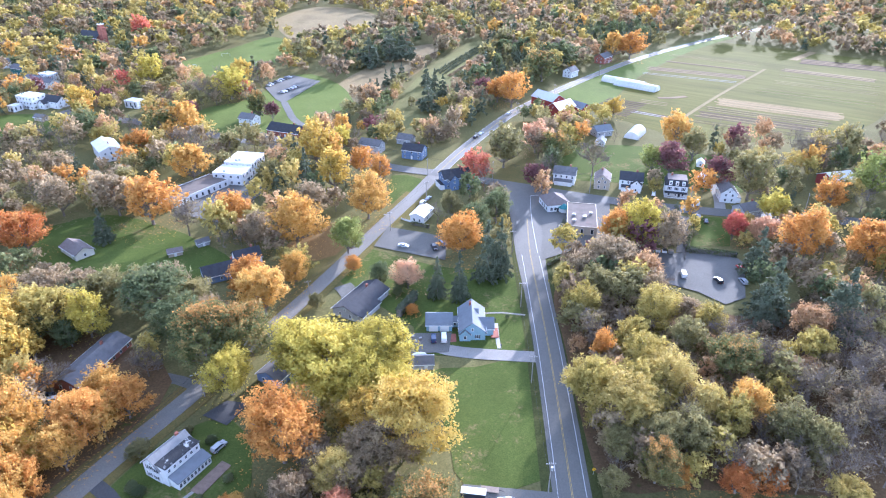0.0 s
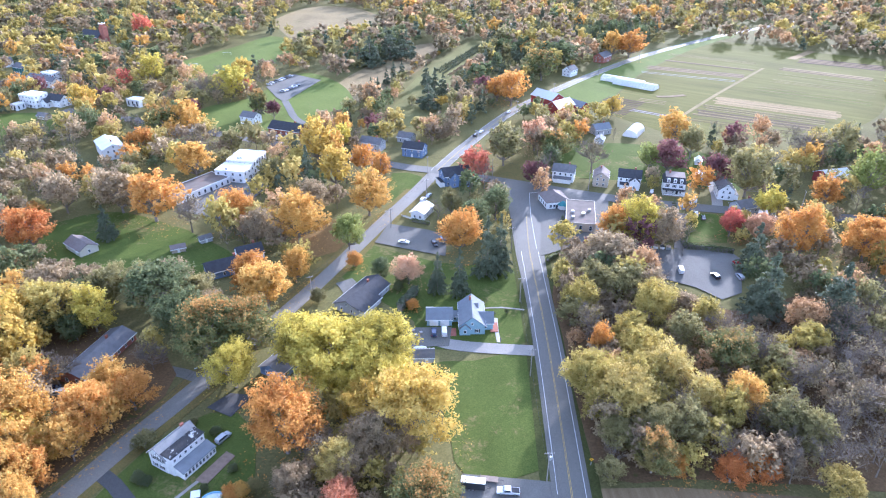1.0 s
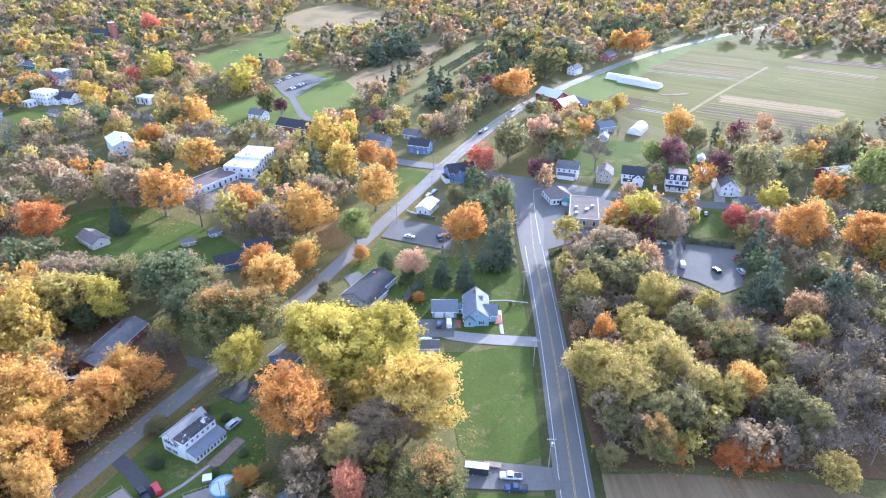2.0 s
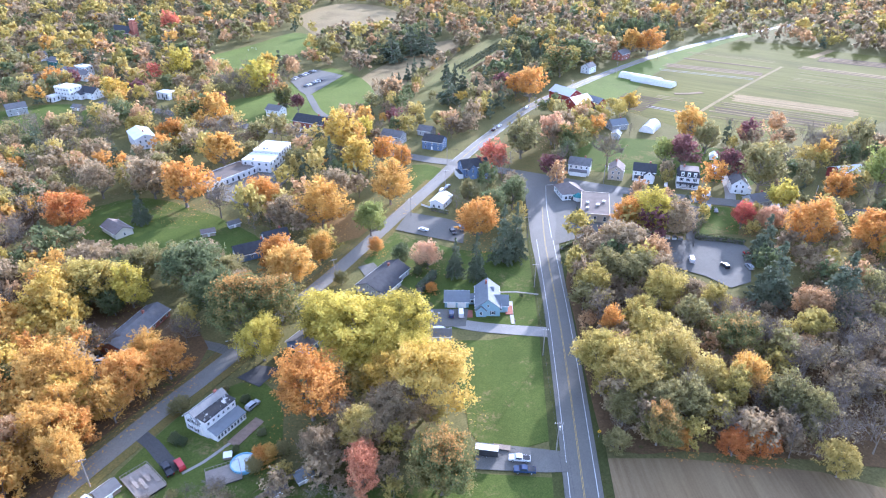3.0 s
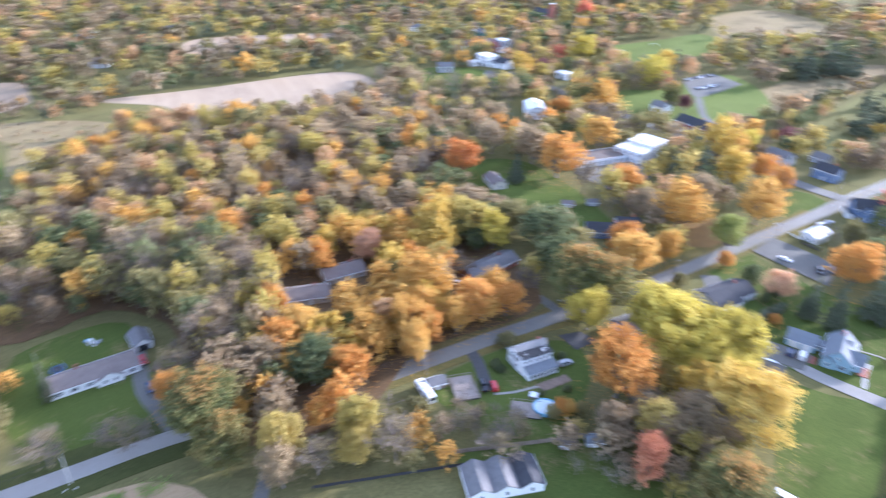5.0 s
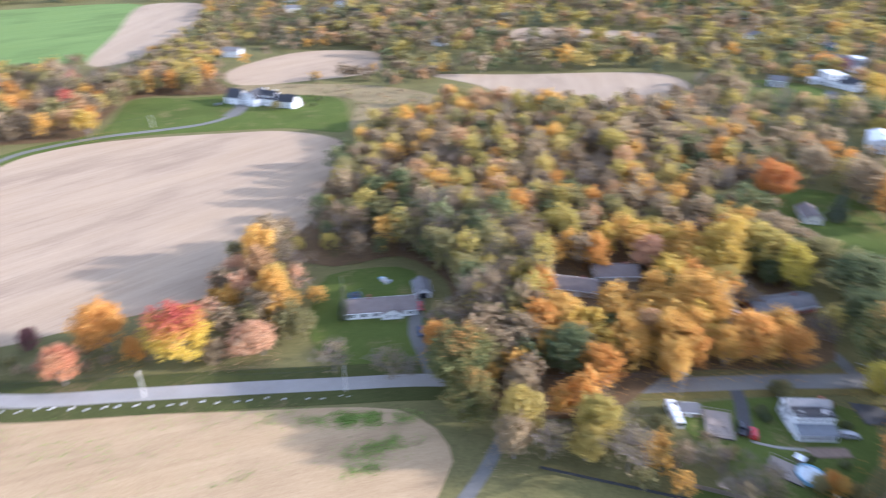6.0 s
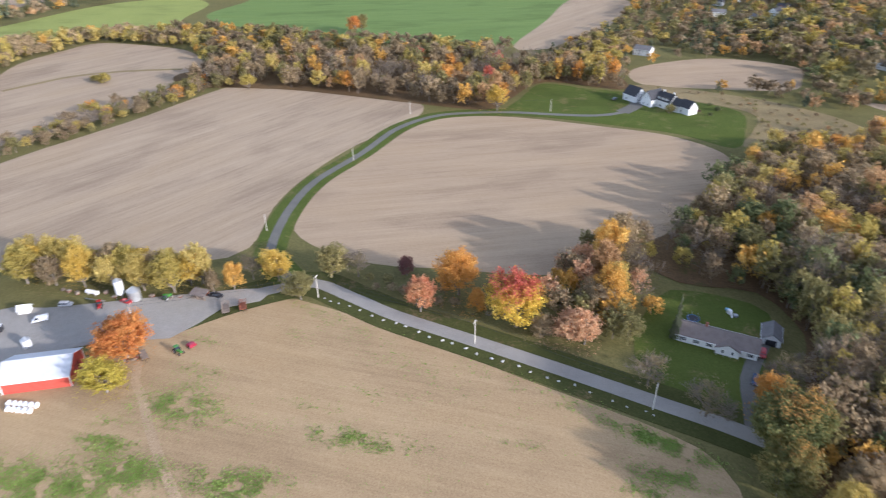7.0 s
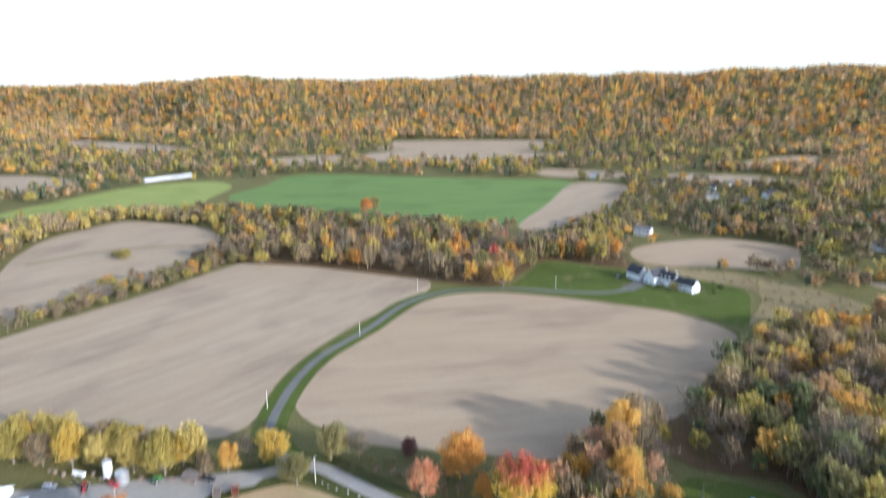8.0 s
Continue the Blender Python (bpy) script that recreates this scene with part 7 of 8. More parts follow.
weeds("field_weeds", "green weeds in rows over the stubble", [(-92, -107, 11.25, 4, 84, 17550), (-99, -90, 6.25, 2.75, 84, 8190), (-107, -102, 3.75, 1.5, 84, 3705), (-114, -103, 3.25, 1.25, 84, 577), (-123, -88, 6.875, 4, 84, 8190), (-137, -89, 6.25, 2, 84, 660), (-153, -95, 5, 1.5, 66, 346), (-97, -62, 5.625, 2.5, 84, 7020), (-101, -55, 5, 1.75, 84, 1155)], "wd", 7, 0.24)
weeds("field_weeds", "thin green weeds along the field edge", [(-116, -34, 8.75, 2, 84, 3705), (-127, -50, 4.375, 1.25, 84, 346), (-118, -67, 6.25, 1.125, 84, 346), (-169, -56, 13.75, 2.25, 66, 1072), (-158, -62, 3.75, 1.25, 66, 247), (-148, -28, 16.25, 3, 66, 1072), (-134, -32, 7.5, 1.5, 84, 346), (-124, 46, 6.875, 1.5, 66, 8190), (-132, 32, 10, 2, 66, 907), (-139, 15, 17.5, 2.25, 66, 990), (-112, 46, 5.625, 2, 84, 3315), (-107, 41, 3.75, 1.5, 84, 907), (-119, 9, 6.25, 1, 84, 247), (-104, -20, 15, 3.75, 84, 247), (-124, -8, 17.5, 5, 84, 288)], "wd", 8, 0.24)

# waste bins and a board fence beside the car park
for k in range(4):
    w_ = thing("waste_skip", 88.6 + 2.5 * k, 269.4 - 0.5 * k, -12, "pale steel waste skip at the car park edge", "waste skip", "skips at the car park", z=0.1)
    bm = bmesh.new()
    prism(bm, [(-0.7, 0.15), (0.7, 0.15), (0.95, 1.35), (-0.95, 1.35)], -0.9, 0.9)
    part("bin", bm, (M_STEEL, M_TRIM, M_TRIM, M_STEEL)[k], w_)
    bm = bmesh.new()
    box(bm, 0, 0, 1.41, 1.9, 2.0, 0.08, bevel=0.02)
    part("lid", bm, M_WOOD if k % 2 else M_DARK, w_)
fence([(93, 275.5), (99, 277), (105, 278.5)], "brown board fence behind the car park")

# clutter along the back of the farmyard
yard_rng = random.Random(21)
for k in range(14):
    x, y = -174.5 + yard_rng.uniform(-1.5, 1.5), -160 + 3.6 * k + yard_rng.uniform(-0.8, 0.8)
    if abs(y + 134) < 4 or abs(y + 129) < 3:
        continue
    q_ = thing("pallet_stack" if k % 3 else "crate", x, y, yard_rng.uniform(0, 90), "stack of wooden pallets in the farmyard" if k % 3 else "weathered wooden crate in the farmyard", "pallets" if k % 3 else "crate", z=0.1)
    for j in range(2 + k % 3):
        bm = bmesh.new()
        box(bm, 0.04 * j, 0.03 * j, 0.12 + 0.3 * j, 1.5, 1.2, 0.24, 4 * j, bevel=0.03)
        part("layer", bm, (M_WOOD, M_GREYWOOD, M_RUST, M_PALEWOOD)[(k + j) % 4], q_)



# ---- trees ----
R0, H0 = 8.0, 19.0


def boughs(rng, kind, nb):
    """Feet and tips of the rising boughs of a broadleaf crown with an uneven outline."""
    zc, rz = {"round": (10.2, 8.6), "tall": (9.6, 9.2), "shrub": (8.4, 9.6), "wide": (10.6, 7.6)}[kind]
    most = 240
    d = rng.normal(size=(most, 3))
    d /= np.linalg.norm(d, axis=1)[:, None]
    d[:, 2] = np.where(d[:, 2] < -0.45, -d[:, 2] * 0.8, d[:, 2])
    ph = rng.random(3) * 6.3
    lump = 1 + 0.13 * np.sin(2.3 * d[:, 0] + ph[0] + 1.7 * d[:, 2]) + 0.11 * np.sin(3.1 * d[:, 1] + ph[1]) + 0.07 * np.sin(5 * d[:, 2] + 4 * d[:, 0] + ph[2])
    rr = (0.52 + 0.45 * rng.random(most) ** 0.55) * lump
    tip = d * rr[:, None] * np.array([R0, R0, rz])
    tip[:, 2] += zc
    hor = np.hypot(tip[:, 0], tip[:, 1])
    foot = np.stack([tip[:, 0] * 0.06, tip[:, 1] * 0.06, np.clip(tip[:, 2] - 0.9 * hor - 2.0, 2.6 if kind != "shrub" else 1.0, 14)], 1)
    return foot[:nb], tip[:nb]


def leaf_cloud(rng, n, size, kind):
    """Leaf sprays on the lobes of a crown of radius 8 and height 19; returns corners (n, 3, 3)."""
    if kind == "conifer":
        nb = int(min(max(1.6 * math.sqrt(n), 22), 120))
        zb = 1.4 + 16.6 * (1 - np.sqrt(rng.random(nb)))
        ab = rng.random(nb) * 2 * np.pi
        lb = (1 - zb / 19.3) ** 0.9 * 7.3 * (0.62 + 0.5 * rng.random(nb))
        k = rng.integers(0, nb, n)
        u = 0.2 + 0.85 * np.sqrt(rng.random(n))
        wide = (0.30 + 0.45 * (1 - u))[:, None] * (1.0 if n > 1500 else 1.3)
        c = np.stack([np.cos(ab[k]) * lb[k] * u, np.sin(ab[k]) * lb[k] * u, zb[k] + 0.10 * lb[k] * u - 0.22 * lb[k] * u * u], 1)
        off = rng.normal(size=(n, 3)) * wide * np.array([1, 1, 0.55])
        c = c + off
        top = rng.random(n) < 0.04
        c[top] = np.stack([rng.normal(size=top.sum()) * 0.25, rng.normal(size=top.sum()) * 0.25, 15.5 + 3.6 * rng.random(top.sum())], 1)
        c[:, 2] = np.maximum(c[:, 2], 0.6)
        nrm = np.stack([np.cos(ab[k]) * 0.6, np.sin(ab[k]) * 0.6, np.full(n, 0.9)], 1)
    else:
        base, tip = boughs(rng, kind, int(min(max(2.0 * math.sqrt(n), 18), 200)))
        k = rng.integers(0, len(tip), n)
        u = 1.04 - 0.52 * rng.random(n) ** 1.25
        axis = tip[k] - base[k]
        spread = R0 * (0.112 - 0.052 * u) * (1.0 if n > 1500 else 1.2)
        off = rng.normal(size=(n, 3)) * spread[:, None] * np.array([1, 1, 0.8])
        c = base[k] + axis * u[:, None] + off
        c[:, 2] = np.maximum(c[:, 2], 1.0)
        nrm = off + axis * 0.12 + np.array([0, 0, 0.5])
        nrm /= np.linalg.norm(nrm, axis=1)[:, None] + 1e-6
    nrm = nrm + rng.normal(size=(n, 3)) * 0.85
    nrm /= np.linalg.norm(nrm, axis=1)[:, None]
    t = np.cross(nrm, rng.normal(size=(n, 3)))
    t /= np.linalg.norm(t, axis=1)[:, None]
    b = np.cross(nrm, t)
    s = (size * (0.6 + 0.8 * rng.random(n)))[:, None] / 2
    bend = nrm * s * 0.35
    return np.stack([c + t * s * 1.3 - bend, c + b * s * 1.25 + bend - t * s * 0.2, c - t * s * 1.1 - b * s * 0.9], 1)


def limb(vs, fs, a, b, r0, r1, seg):
    a, b = np.asarray(a, float), np.asarray(b, float)
    d = (b - a) / max(np.linalg.norm(b - a), 1e-6)
    u = np.cross(d, [0.3, 0.9, 0.2])
    u /= np.linalg.norm(u)
    w = np.cross(d, u)
    k = len(vs)
    for p, r in ((a, r0), (b, r1)):
        for i in range(seg):
            an = 2 * math.pi * i / seg
            vs.append(tuple(p + r * (math.cos(an) * u + math.sin(an) * w)))
    for i in range(seg):
        fs.append((k + i, k + (i + 1) % seg, k + seg + (i + 1) % seg, k + seg + i))


def trunk_mesh(seed, kind):
    rng = np.random.default_rng(seed)
    vs, fs = [], []
    if kind == "conifer":
        limb(vs, fs, (0, 0, -0.2), (0.1, 0, 9), 0.38, 0.2, 7)
        limb(vs, fs, (0.1, 0, 9), (0, 0, 18.8), 0.2, 0.03, 6)
        for i in range(16):
            z = 1.6 + i * 1.0
            a = i * 2.4
            ln = (1 - z / 19) * 6.2
            limb(vs, fs, (0, 0, z), (ln * math.cos(a), ln * math.sin(a), z - 0.3), 0.09, 0.02, 4)
    elif kind == "bare":
        def grow(p, d, ln, r, lev):
            q = p + d * ln
            limb(vs, fs, p, q, r, r * 0.62, 6 if lev < 2 else 3)
            if lev >= 5:
                return
            for _ in range({0: 5, 1: 4, 2: 4, 3: 4, 4: 3}[lev]):
                e = d + rng.normal(size=3) * (0.62 if lev else 0.75)
                e[2] = abs(e[2]) * 0.7 + 0.25
                e /= np.linalg.norm(e)
                s = p + d * ln * (0.45 + 0.55 * rng.random())
                grow(s, e, ln * (0.55 + 0.25 * rng.random()), max(r * 0.5, 0.05), lev + 1)
        grow(np.array([0, 0, -0.2]), np.array([0.03, 0.02, 1.0]), 7.2, 0.42, 0)
    else:
        foot, tip = boughs(np.random.default_rng(seed), kind, 200)
        z1 = float(foot[:, 2].max())
        limb(vs, fs, (0, 0, -0.2), (0.05, 0.03, 0.6), 0.60, 0.40, 8)
        limb(vs, fs, (0.05, 0.03, 0.6), (0.1, 0.1, 5.0), 0.40, 0.30, 8)
        limb(vs, fs, (0.1, 0.1, 5.0), (0, 0, z1 + 1.5), 0.30, 0.08, 6)
        for p, q in list(zip(foot, tip))[:44]:
            m = p + (q - p) * 0.5 + rng.normal(size=3) * 0.35
            limb(vs, fs, p, m, 0.15, 0.08, 4)
            limb(vs, fs, m, p + (q - p) * 0.97, 0.08, 0.025, 3)
    return mesh_of("trunk", vs, fs, [TWIG if kind == "bare" else BARK])


def crown_mesh(seed, kind, n, size):
    q = leaf_cloud(np.random.default_rng(seed), n, size, kind)
    idx = np.arange(3 * len(q)).reshape(-1, 3)
    return mesh_of("crown", q.reshape(-1, 3).tolist(), idx.tolist(), [LEAF["or"]])


ARCH = {}
for kind, seeds in (("round", (1, 2, 3, 4)), ("tall", (5, 6, 7)), ("wide", (8, 9)), ("shrub", (10, 11)), ("conifer", (12, 13))):
    ARCH[kind] = [(trunk_mesh(s, kind), crown_mesh(s, kind, 14000, 0.39), crown_mesh(s, kind, 7000, 0.53), crown_mesh(s + 50, kind, 2400, 0.84)) for s in seeds]
ARCH["bare"] = [(trunk_mesh(20 + s, "bare"), crown_mesh(s + 80, "tall", 1100, 0.42), crown_mesh(s + 85, "tall", 900, 0.46), crown_mesh(s + 90, "tall", 600, 0.6)) for s in range(3)]

WORDS = {"rt": "maple tree with rose-red top over yellow crown", "yg": "yellow-green broadleaf tree in early autumn colour", "ye": "golden yellow autumn broadleaf tree", "or": "orange autumn broadleaf tree", "oy": "amber autumn broadleaf tree",
         "pe": "thinning peach-coloured autumn tree", "go": "green broadleaf tree turning orange at its tips", "dg": "dark green broadleaf tree with full crown", "gr": "bright green broadleaf tree",
         "ol": "olive green broadleaf tree past summer", "tn": "tan broadleaf tree with withered leaves", "br": "brown broadleaf tree with withered leaves", "re": "rust-orange autumn tree with dense round crown",
         "rd": "red autumn broadleaf tree", "ma": "dark maroon-leaved garden tree", "sa": "salmon-red autumn tree with thin crown", "kh": "soft yellow autumn broadleaf tree", "yo": "olive broadleaf tree turning yellow", "ap": "pale apricot autumn broadleaf tree", "co": "dark green conifer with tiered branches", "ba": "bare grey-brown tree with few withered leaves"}
TREE_AT = []
LEAF_FALL = []
tree_rng = random.Random(11)


def tree(pal, x, y, r, h, group=""):
    """A single tree: a tapered trunk with limbs and a crown of leaf sprays."""
    kind = "conifer" if pal == "co" else "bare" if pal == "ba" else ("shrub" if h < 10.5 else "tall" if h > 2.35 * r + 1 else tree_rng.choice(("round", "round", "wide", "tall")))
    tm, hi, mid, lo = tree_rng.choice(ARCH[kind])
    turn = tree_rng.uniform(0, 360)
    r, h = r * 1.14, h * 1.06
    s = r / (R0 * (0.92 if kind == "conifer" else 1.0))
    t = thing("tree", x, y, turn, WORDS[pal], "tree", group, scale=(s * tree_rng.uniform(0.92, 1.08), s * tree_rng.uniform(0.92, 1.08), h / H0))
    part("trunk", tm, None, t)
    away = math.hypot(x - 0, y - 20)
    c = part("crown", hi if away < 205 and r > 7.4 or away < 150 and r > 5 else mid if away < 300 else lo, None, t)
    c.material_slots[0].link = "OBJECT"
    c.material_slots[0].material = LEAF[pal]
    TREE_AT.append((x, y, r))
    LEAF_FALL.append((x, y, r, pal))
    return t


for q in [(-30, 183, 13, 24), (-17, 188, 10.5, 22), (-60, 182, 7, 17), (-115, 210, 6.6, 16), (-56, 389, 6.5, 16), (85, 273, 8, 21), (149, 294, 7.1, 17), (-152, 502, 11.5, 24), (-224, 537, 9.7, 23), (-126, -112, 6.2, 11)]:
    tree("yg", *q)
for q in [(-40, 190, 9, 21), (-24, 177, 8.5, 20), (-12, 176, 7, 17)]:
    tree("yg", *q)
for q in [(-6, 161, 11.5, 24), (-18, 165, 6.9, 15), (-133, 197, 8.5, 20), (-67, 368, 10.5, 24), (-52, 333, 9, 21), (116, 457, 6.5, 13), (-155, 541, 8.9, 21), (-240, 461, 8.4, 20), (-190, -82, 5.6, 14), (-401, -11, 6.5, 16), (-138, 205, 7.5, 18)]:
    tree("ye", *q)
for q in [(-39, 156, 9.1, 22), (-70, 236, 6.7, 17), (-89, 289, 7.5, 18), (-128, 295, 11.4, 24), (-41, 354, 6, 15), (-30, 343, 5.8, 15), (9, 265, 7.6, 19), (50, 479, 10.3, 24), (41, 492, 7.3, 18), (74, 276, 6.2, 16), (182, 309, 6.4, 16), (147, 261, 8.6, 21), (171, 258, 9, 21), (-33, 254, 3.6, 7), (-168, 378, 7, 17), (172, 634, 12.3, 24), (-148, 122, 5.9, 15), (-105, 115, 6.1, 15), (-158, 154, 5.7, 14), (-188, -14, 7.6, 18)]:
    tree("or", *q)
for q in [(-178, -7, 3.5, 10), (-139, 77, 4.6, 12), (-94, 162, 7.1, 17), (-86, 172, 6, 14)]:
    tree("or", *q)
for q in [(55, 388, 7.8, 19), (137, 277, 5.3, 14), (-11, 241, 5.2, 11), (-166, 24, 5.7, 12), (-149, 171, 6.2, 16), (-164, 29, 5, 13)]:
    tree("pe", *q)
for q in [(-70, 193, 10.8, 24), (-60, 196, 8.9, 21), (64, 370, 8.1, 19), (-2, 135, 7.4, 16), (-121, 457, 7.6, 18), (-167, 410, 8.6, 20), (81, 552, 12.6, 24), (-2, 131, 7.2, 18), (-123, 77, 8.2, 20), (-110, 71, 6.7, 17), (-123, 76, 8.7, 21)]:
    tree("go", *q)
for q in [(-96, 221, 11.5, 22), (15, 281, 7.3, 18), (26, 296, 7.1, 17), (59, 354, 6, 15), (-22, 246, 3.9, 9), (100, 591, 13.4, 24), (-114, 107, 6.8, 17), (-84, 206, 8, 19), (-131, 207, 6, 14), (-124, 219, 7, 15)]:
    tree("dg", *q)
for q in [(-54, 242, 5.1, 15), (-59, 274, 9.5, 22), (-126, 344, 9.3, 22), (-32, 301, 8.8, 21), (136, 389, 9.8, 23), (-156, 417, 9.7, 23), (156, 633, 10.3, 24), (-211, 40, 6.4, 21), (-181, 37, 5.4, 20), (-115, 160, 8.8, 21), (-182, -96, 3.7, 12), (-48, 140.5, 2.6, 5.5), (-92, 166, 6, 14)]:
    tree("oy", *q)
for q in [(-95, 177, 6, 13), (-60, 223, 9, 20), (-130, 118, 6.6, 16), (-110, 128, 6.4, 16), (-103, 141, 6.9, 17)]:
    tree("oy", *q)
for q in [(-37, 268, 6.5, 16), (113, 358, 6.1, 15), (208, 321, 10.4, 24)]:
    tree("gr", *q)
for q in [(-57, 298, 7.7, 19), (-77, 274, 6.2, 16), (-147, 304, 8.9, 21), (94, 270, 7.1, 17), (-19, 153, 5.8, 15), (-21, 145, 5, 12), (-12, 155, 6.3, 16), (-126, 102, 6.3, 16), (-179, 34, 6.4, 16), (-166, 15, 3.6, 10), (-180, -103, 2.9, 10), (-187, -113, 4.5, 12), (-156, 103, 6.9, 17), (-108, 88, 5.2, 13), (-127, 230, 7, 16), (-97, 236, 6, 13), (-75, 215, 5, 13)]:
    tree("tn", *q)
for q in [(-168, 267, 8.4, 20), (-142, -115, 8.1, 17)]:
    tree("re", *q)
for q in [(-142, 278, 4.4, 15), (-64, 325, 7.2, 24), (19, 247, 5.6, 24), (24, 249, 5.2, 24), (0, 235, 3.8, 16), (8, 233, 4.1, 19), (134, 212, 9, 24), (114, 219, 8.5, 24), (123, 250, 6.2, 20), (-122, 459, 5.3, 18), (-8, 468, 8.5, 24), (-61, 601, 12.6, 24), (-46, 630, 13.2, 24), (-31, 626, 11.1, 24), (-170, 58, 1.8, 16), (55.5, 291.5, 1.5, 5), (56.5, 283, 1.4, 4.5), (58.6, 281, 1.3, 4), (57.5, 272.5, 1.6, 5.5)]:
    tree("co", *q)
for q in [(-118, 382, 5.8, 15), (-85, 336, 5.7, 15), (6, 301, 5.2, 13), (35, 364, 9.8, 23), (141, 375, 7.9, 19), (150, 322, 10.4, 24), (-43, 228, 2.9, 6), (223, 372, 8.8, 21), (-179, -70, 5.2, 11), (-195, -63, 5.5, 14), (-638, -156, 6.1, 18), (-117, 227, 7, 16), (-106, 231, 7, 15), (-84, 224, 6.5, 15)]:
    tree("ol", *q)
for q in [(-108, 284, 6.9, 17), (81, 353, 7.8, 19), (206, 370, 7.8, 19), (-68, 118, 4.3, 9), (-54, 115, 5, 10), (-56, 123, 5.4, 10), (-76, 99, 6.5, 16), (-146, 46, 5.9, 12), (-135, 60, 6.4, 13), (-196, -53, 4.6, 12), (-190, -92, 4.2, 11), (-148, 86, 5.8, 15), (-88, 190, 4.5, 12), (-113, 182, 5, 12)]:
    tree("ba", *q)
for q in [(19, 344, 7.6, 17), (126, 280, 4.9, 13), (-143, 505, 5, 13), (-307, 722, 10.5, 24)]:
    tree("rd", *q)
for q in [(48, 336, 5.2, 13), (31, 503, 6.2, 16), (121, 352, 7.8, 19), (140, 334, 7.1, 17), (-110, 449, 5.2, 13), (-199, -35, 3, 9), (64, 270, 3, 5)]:
    tree("ma", *q)

for q in [(-75, 147, 1.9, 2.6), (-72.6, 145.4, 1.7, 2.3), (-57, 143.6, 1.1, 2.4), (-60.5, 163, 1.5, 2.2), (-52, 150, 1.4, 2.0), (24.5, 221, 0.9, 2.0), (-14.5, 236, 2.0, 4.0), (-13.5, 241, 2.6, 5.0), (-423, 126, 1.4, 2.0), (-401, 121, 1.6, 2.6), (-412, 128, 2.2, 3.2)]:
    tree("dg", *q)
for q in [(-77.5, 157.5, 3.0, 5.5), (-68, 166, 1.8, 2.4), (-404, 97, 3.6, 6.5), (-44, 143, 2.2, 4.5), (-50, 137, 2.4, 5)]:
    tree("ol", *q)
for q in [(-49, 139.5, 2.6, 6.0), (-9, 224, 2.4, 4.2)]:
    tree("or", *q)

for pal, x, y, r, h in [("oy", -107, 160, 5.6, 16), ("oy", -94, 153, 5.0, 15), ("or", -98.5, 143, 5.0, 15), ("oy", -96, 134, 5.2, 15), ("kh", -121, 180, 5.6, 15), ("oy", -105, 150, 5.4, 16), ("ap", -112, 140, 5.4, 16)]:
    tree(pal, x, y, r, h)
for pal, x, y, r, h in [("kh", -25, 146, 5.2, 15), ("tn", -34, 141, 4.6, 13), ("ba", -29, 150, 5.0, 13), ("tn", -173, 304, 8.5, 19), ("tn", -138, 226, 7.5, 17), ("ba", -147, 214, 6.5, 15), ("kh", -98, 80, 6.2, 18), ("tn", -93, 76, 4.6, 15), ("yo", -88, 99, 6.0, 17), ("kh", -84, 92, 4.4, 13), ("ba", -89, 84, 5.4, 13), ("yo", -126, 210, 9.2, 20), ("dg", -119, 205, 5.0, 11), ("tn", -219, 46, 6.2, 20), ("ap", -199, 38, 5.2, 19), ("kh", -190, 40, 5.0, 17), ("ba", -205, 47, 6.5, 18), ("sa", -176, -26, 5.6, 14), ("sa", -22, 137, 4.0, 11), ("sa", -21, 130, 4.2, 15), ("re", -628, -161, 6.0, 18), ("yo", -442, -308, 6.0, 8), ("yo", -448, -318, 3.6, 5), ("yo", -436, -192, 5.5, 11)]:
    tree(pal, x, y, r, h)
# the farmyard's row of thinning yellow trees
for k in range(19):
    y = -180 + 3.9 * k
    tree(("kh", "yo", "ye", "kh", "tn")[k % 5], -182.5 + 3.0 * math.sin(k * 2.1) + (1.5 if k % 3 else -3.0), y, 5.3 + 0.8 * math.sin(k * 1.7), 15 + 1.8 * math.sin(k * 2.9))
# roadside woods: yellow-olive crowns shoulder to shoulder, bare trees behind
for q in [("kh", 51, 166, 8.4, 19), ("yo", 44.5, 178, 7.6, 18.5), ("yo", 57, 176, 6.2, 17), ("kh", 65.5, 177, 7.0, 18), ("yo", 61, 189, 6.2, 17), ("or", 50, 192, 3.8, 15.5), ("ba", 50, 205, 6.0, 15), ("yo", 71, 211, 7.2, 18), ("ol", 65, 226, 7.4, 18), ("yo", 49, 218, 5.6, 15), ("tn", 66, 247, 9.0, 19), ("tn", 56, 243, 6.4, 16), ("ap", 77, 240, 6.2, 16), ("tn", 85, 215, 5.4, 13), ("yo", 89, 207, 5.0, 15), ("go", 87, 187, 8.2, 17)]:
    tree(*q)
for q in [("kh", 72.5, 168, 4.9, 16), ("ol", 66, 158, 5.8, 15), ("oy", 86, 169, 5.2, 15), ("yo", 79, 163.5, 5.6, 15), ("re", 74, 146, 4.4, 9), ("re", 82, 147, 4.0, 8.5), ("ol", 93, 160, 5.8, 15), ("ol", 99, 156, 4.8, 14), ("ba", 105, 175, 6.8, 16), ("ba", 114, 176, 6.8, 16), ("ba", 117, 166, 6.6, 15), ("kh", 98, 139.5, 5.0, 11), ("ap", 122, 208, 6.0, 15), ("yo", 119, 195, 5.0, 14), ("ba", 133, 204, 6.6, 16), ("ol", 44, 147, 3.4, 8)]:
    tree(*q)
